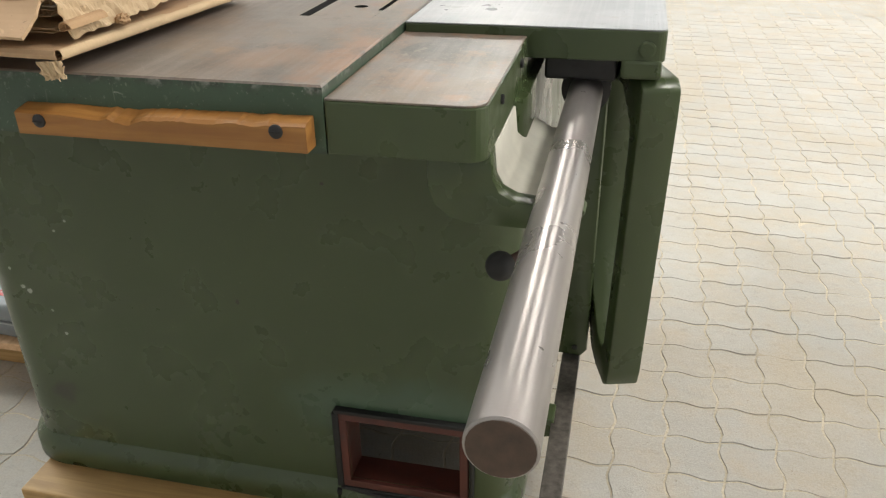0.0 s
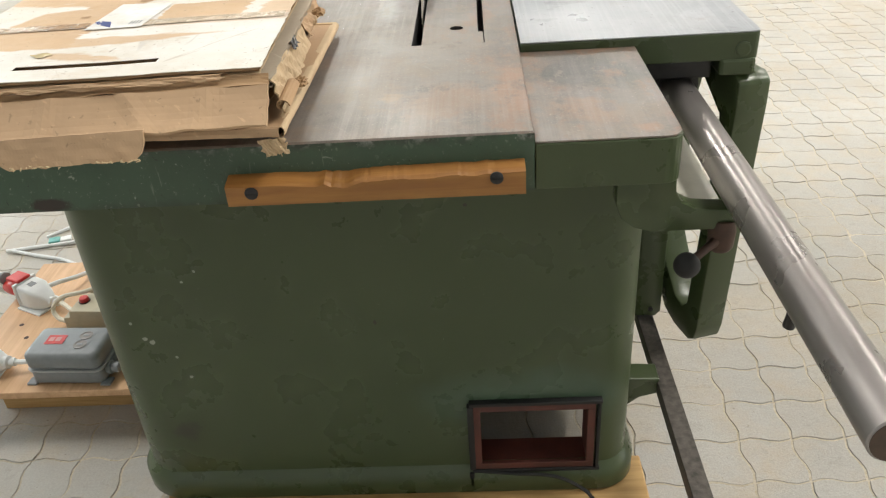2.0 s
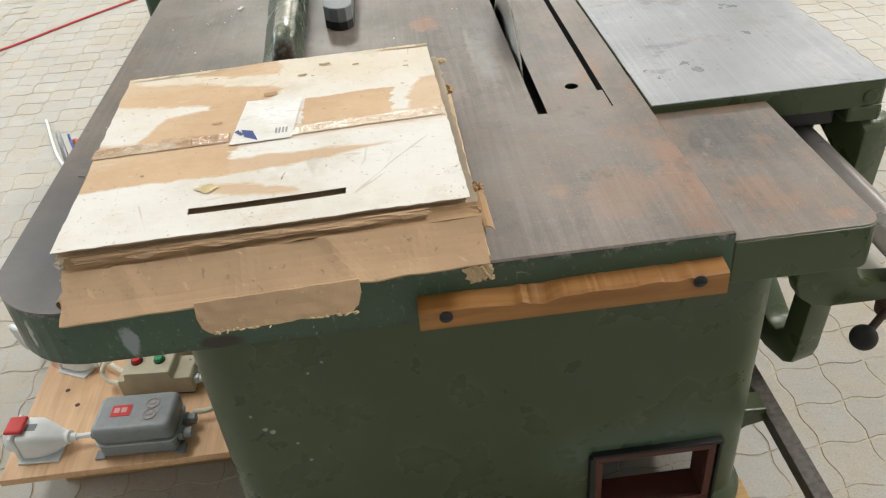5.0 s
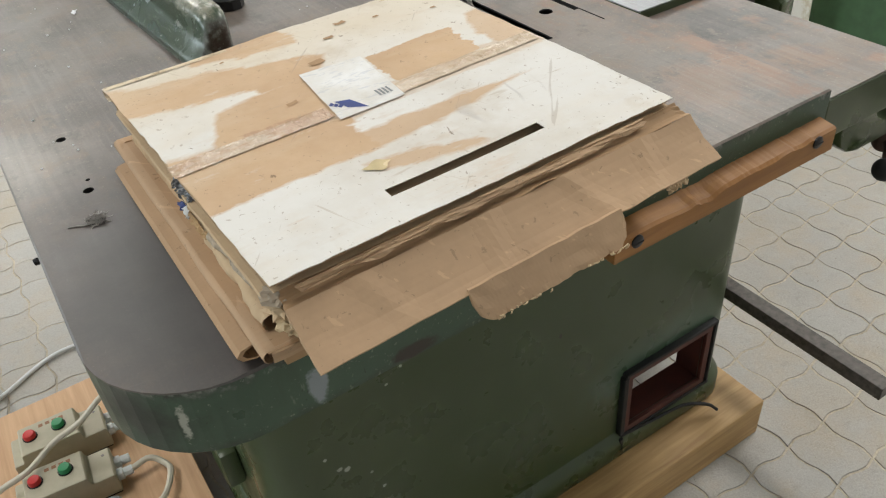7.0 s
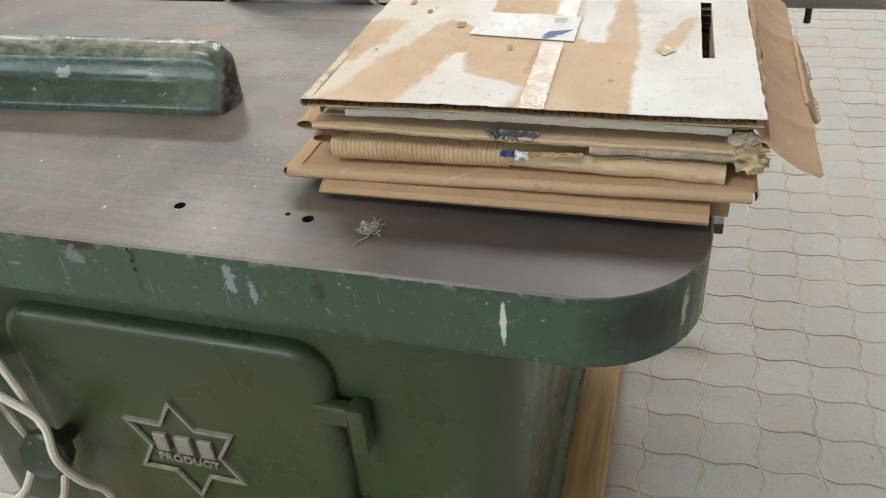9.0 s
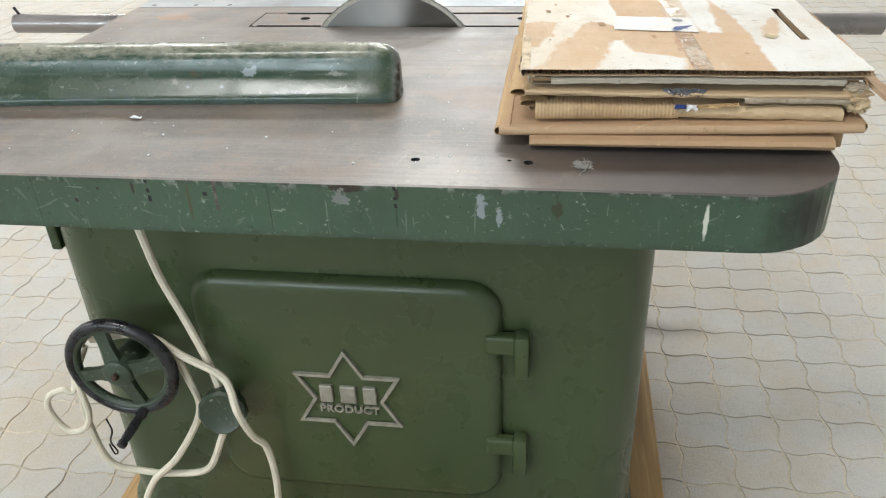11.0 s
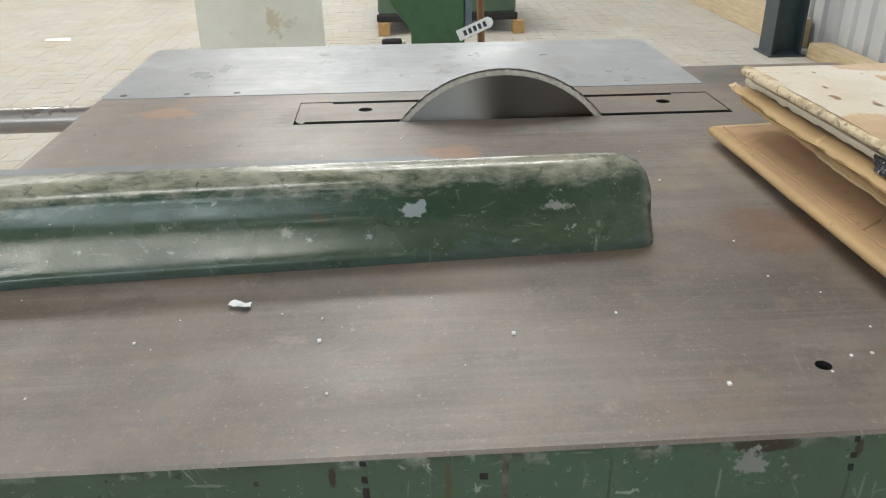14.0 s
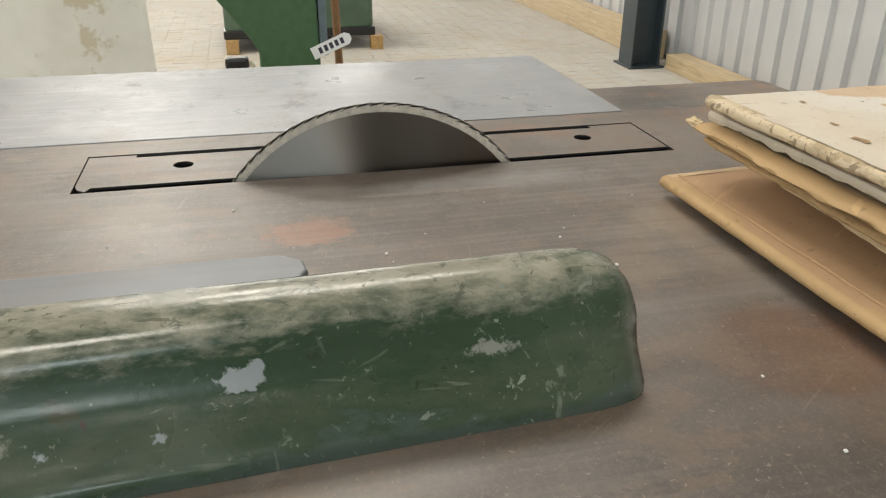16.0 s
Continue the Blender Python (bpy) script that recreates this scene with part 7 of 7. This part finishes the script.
def plug(label, with_coupler):
    ob = thing("power_plug", label, "plug", "plugs on the board")
    rings = []
    for x, w, h0, h1, r in ((-0.055, 0.034, 0.006, 0.075, 0.010), (-0.045, 0.040, 0.004, 0.082, 0.010), (0.0, 0.040, 0.004, 0.080, 0.012), (0.03, 0.030, 0.006, 0.064, 0.010), (0.060, 0.016, 0.018, 0.046, 0.008)):
        rings.append([(x, y, z) for y, z in rounded(-w, h0, w, h1, r, 4)])
    part("housing", loft(rings), WHITE_PLASTIC, ob, smooth=True)
    part("flange", box((-0.062, -0.052, 0.0), (0.045, 0.052, 0.006), 0.002), WHITE_PLASTIC, ob)
    part("collar", box((-0.062, -0.043, 0.006), (-0.050, 0.043, 0.088), 0.004), WHITE_PLASTIC, ob)
    part("gland", lathe([(0.018, 0), (0.018, 0.012), (0.011, 0.016), (0.011, 0.030), (0.0005, 0.030)], pose(0.055, 0, 0.032, 0, 90, 0), 10), WHITE_PLASTIC, ob, smooth=True)
    part("plate", box((-0.030, -0.012, 0.0800), (-0.004, 0.010, 0.0818), 0), GREY_BOX, ob)
    part("socket_ring", lathe([(0.030, 0), (0.033, 0.004), (0.033, 0.022), (0.0005, 0.022)], pose(-0.060, 0, 0.048, 0, -90 - 12, 0), 20), WHITE_PLASTIC, ob, smooth=True)
    if with_coupler:
        c = part("red_coupler", lathe([(0.029, 0), (0.031, 0.004), (0.031, 0.03), (0.027, 0.055), (0.022, 0.075), (0.0005, 0.076)], pose(-0.080, 0, 0.052, 0, -102, 0), 20), RED_PLASTIC, ob, "red three-phase coupler", smooth=True)
        part("red_lid", box((-0.110, -0.026, 0.084), (-0.050, 0.026, 0.096), 0.005), RED_PLASTIC, c)
        part("grey_nut", lathe([(0.020, 0), (0.022, 0.004), (0.020, 0.022), (0.0005, 0.022)], pose(-0.150, 0, 0.068, 0, -100, 0), 12), GREY_BOX, c)
    else:
        part("red_lid", box((-0.075, -0.028, 0.086), (-0.028, 0.028, 0.097), 0.005), RED_PLASTIC, ob)
    return ob


at_local(plug("white power inlet with a red coupler plugged in", True), -1.232, 0.815, BZ, -26, 0.80)
at_local(plug("white power inlet with a raised red lid", False), -1.240, 0.552, BZ, -3, 0.86)
cable("floor_cable", [(-1.352, 0.874, BZ + 0.061), (-1.395, 0.892, BZ + 0.080), (-1.435, 0.935, BZ + 0.05), (-1.455, 1.00, 0.05), (-1.42, 1.10, 0.007), (-1.30, 1.16, 0.007), (-1.15, 1.14, 0.007)], 0.0065, WHITE_PLASTIC, "white cable from the red coupler down to the paving")

# ---- cable reel ----
reel = thing("cable_reel", "blue plastic cable reel with orange cable on the paving", "cable reel", at=(-1.47, 1.86, 0), turn=25)
for dx in (-0.05, 0.05):
    part("disc", lathe([(0.0005, -0.004), (0.125, -0.004), (0.13, 0.0), (0.125, 0.004), (0.0005, 0.004)], pose(dx, 0, 0.145, 0, 90, 0), 28), BLUE_PLASTIC, reel, smooth=True)
for k in range(4):
    part("cable_turns", tube([(-0.036 + 0.024 * k, 0.095 * math.cos(a), 0.145 + 0.095 * math.sin(a)) for a in [2 * math.pi * j / 24 for j in range(25)]], 0.013, 8, cap=False), ORANGE_CABLE, reel, smooth=True)
part("stand", tube(smooth_path([(0.10, -0.13, 0.008), (0.10, 0.13, 0.008), (0.09, 0.15, 0.10), (0.08, 0.06, 0.27), (0.08, -0.06, 0.27), (0.09, -0.15, 0.10), (0.10, -0.13, 0.008)], 6), 0.008, 8), plain("grey_tube", (0.28, 0.29, 0.30), 0.4, 0.5), reel, smooth=True)
part("stand", tube(smooth_path([(-0.10, -0.13, 0.008), (-0.10, 0.13, 0.008), (-0.09, 0.15, 0.10), (-0.08, 0.06, 0.27), (-0.08, -0.06, 0.27), (-0.09, -0.15, 0.10), (-0.10, -0.13, 0.008)], 6), 0.008, 8), bpy.data.materials["grey_tube"], reel, smooth=True)
part("hub_face", lathe([(0.0005, 0.0), (0.05, 0.0), (0.05, 0.012), (0.04, 0.016), (0.0005, 0.016)], pose(0.054, 0, 0.145, 0, 90, 0), 24), GREY_BOX, reel, smooth=True)

# ---- far machines ----
band = thing("green_machine", "dark green machine with a slanted cast frame", "machine", at=(0, 0, 0))
def extrude_x(profile, x0, x1, bevel=0.01):
    b = prism(profile, x0, x1, bevel)
    for v in b.verts:
        v.co = Vector((v.co.z, v.co.x, v.co.y))
    return b


part("frame", extrude_x([(0.54, 0.34), (0.76, 0.34), (0.76, 0.62), (0.78, 0.66), (0.90, 0.82), (1.10, 1.05), (1.16, 1.25), (0.60, 1.25), (0.555, 1.0)], 1.97, 2.12), GREEN_FAR, band)
part("foot", box((1.93, 0.50, 0.335), (2.16, 0.80, 0.36), 0.006), GREEN_FAR, band)
part("base", box((1.72, 0.62, 0.0), (2.35, 1.32, 0.34), 0.03), GREEN_FAR, band)
part("side_panel", box((1.99, 0.515, 0.60), (2.10, 0.545, 1.25), 0.004), BLUE_GREY, band)
cable("loose_wire", [(1.95, 0.86, 0.36), (1.93, 0.83, 0.50), (1.92, 0.80, 0.60), (1.93, 0.775, 0.56)], 0.008, CABLE, "loose pale wires at the green machine")
part("switch", box((1.90, 0.80, 0.58), (1.95, 0.88, 0.62), 0.01), BLACK_IRON, band)
stick = tagged(part("broom_stick", tube([(2.30, 0.43, 0.0), (2.36, 0.46, 1.35)], 0.016, 10), wood("stick_wood", (0.22, 0.11, 0.05), (0.32, 0.17, 0.08)), smooth=True), "brown wooden stick leaning by the green machine", "stick")
tag = thing("paper_tag", "white paper tag tied to the green machine", "tag", at=(1.95, 0.575, 0.615))
tb = bmesh.new()
prism([(0, -0.022), (0.135, -0.022), (0.150, -0.010), (0.150, 0.010), (0.135, 0.022), (0, 0.022)], -0.0008, 0.0008, 0, tb)
tag_card = part("card", tb, PAPER, tag)
tag_turn = Matrix(((0, 0, 1, 0), (-0.92, -0.39, 0, 0), (0.39, -0.92, 0, 0), (0, 0, 0, 1)))
tag_card.matrix_local = tag_turn
for k in range(5):
    mk = part("mark_bar", box((0.025 + 0.021 * k, -0.011, -0.0014), (0.038 + 0.021 * k, 0.011, -0.0010), 0), INK_DARK, tag)
    mk.matrix_local = tag_turn

sheet = thing("plastic_sheet", "milky stained plastic sheet standing by the green machine", "plastic sheet")
sg = []
nb = bmesh.new()
for i in range(17):
    row = []
    for j in range(19):
        y, z = 1.075 + 0.435 * i / 16, 0.002 + 1.18 * j / 18
        y += (0.02 * (z - 0.7)) * (1 if i == 0 else 0)
        x = 1.60 + 0.010 * noise.noise((y * 5, z * 3, 2)) + 0.006 * math.sin(y * 18 + z)
        row.append(nb.verts.new((x, y, z)))
    sg.append(row)
for i in range(16):
    for j in range(18):
        nb.faces.new((sg[i][j], sg[i + 1][j], sg[i + 1][j + 1], sg[i][j + 1]))
ext = bmesh.ops.extrude_face_region(nb, geom=nb.faces[:])
bmesh.ops.translate(nb, vec=(0.004, 0, 0), verts=[v for v in ext["geom"] if isinstance(v, bmesh.types.BMVert)])
part("film", nb, PLASTIC_SHEET, sheet, smooth=True)

far = thing("green_machine", "large grey-green machine cabinet on wooden blocks far in the hall", "machine")
part("cabinet", box((5.12, -0.14, 0.13), (6.25, 0.95, 1.05), 0.05, segments=3), plain("grey_green_paint", (0.075, 0.125, 0.085), 0.45, 0, 0.2, 6), far, smooth=True)
part("skirt", box((5.11, -0.15, 0.10), (6.26, 0.96, 0.16), 0.01), BLACK_IRON, far)
for bx, by in ((5.07, -0.20), (5.07, 0.86), (6.10, -0.20), (6.10, 0.86)):
    tagged(part("wood_block", box((bx, by, 0.0), (bx + 0.10, by + 0.09, 0.0995), 0.003), BLOCK_WOOD), "small orange-brown wooden block under the far machine", "timber", "blocks under the far machine")
tagged(part("wood_beam", box((7.2, 2.85, 0.0), (7.4, 3.25, 0.12), 0.004), BLOCK_WOOD), "short wooden beam lying far off on the paving", "timber")
scrap = tagged(part("paper_sheet", prism([(5.18, 3.35), (5.30, 3.40), (5.28, 3.58), (5.20, 3.56)], 0.0005, 0.003, 0), PAPER), "white paper sheet lying on the paving", "paper")

# ---- paving ----
PX, PY, PX0, PY0 = 0.1123, 0.1160, 0.469, 0.387
amp = 0.0062
prof = [(0.0, 0.0), (0.22, amp), (0.40, amp * 0.6), (0.60, -amp * 0.6), (0.78, -amp)]
ring = [(s * PX, d) for s, d in prof] + [(PX + d, s * PY) for s, d in prof] + [(PX - s * PX, PY - d) for s, d in prof] + [(-d, PY - s * PY) for s, d in prof]
ring = [(x - PX / 2, y - PY / 2) for x, y in ring]
top_ring = [(x * 0.945, y * 0.945, 0.0) for x, y in ring]
low_ring = [(x * 0.984, y * 0.984, -0.0065) for x, y in ring]
nr = len(ring)
base_v = np.array(top_ring + low_ring)
base_f = [list(range(nr))] + [[k, k + nr, (k + 1) % nr + nr, (k + 1) % nr] for k in range(nr)]
one = bpy.data.meshes.new("paver")
one.from_pydata(base_v.tolist(), [], base_f)
one.materials.append(PAVER)
prng = np.random.default_rng(4)
near = {(i, j) for i in range(-2, 8) for j in range(-8, 12)} | {(i, j) for i in range(-17, -8) for j in range(-2, 9)}
V, F, count = [], [], 0
for i in range(-78, 112):
    for j in range(-22, 116):
        x, y, z = PX0 + (i + 0.5) * PX, PY0 + (j + 0.5) * PY, float(prng.uniform(-0.0018, 0.0))
        ta, tb_ = prng.uniform(-0.016, 0.016, 2)
        if (i, j) in near:
            p = new("paver", one)
            p.parent = ground
            p.location = (x, y, z)
            p.rotation_euler = (float(tb_), float(ta), 0)
            continue
        bv = base_v + np.array([x, y, z])
        bv[:, 2] += base_v[:, 0] * -ta + base_v[:, 1] * tb_
        distant = i < -26 or j > 40 or i > 60
        V.append(bv[:nr] if distant else bv)
        F += [[k + count for k in f] for f in (base_f[:1] if distant else base_f)]
        count += nr if distant else 2 * nr
me = bpy.data.meshes.new("pavers")
me.from_pydata(np.concatenate(V).tolist(), [], F)
me.materials.append(PAVER)
field = tagged(new("paving", me), "pale grey interlocking concrete pavers with sandy joints", kind="stuff")
field.parent = ground
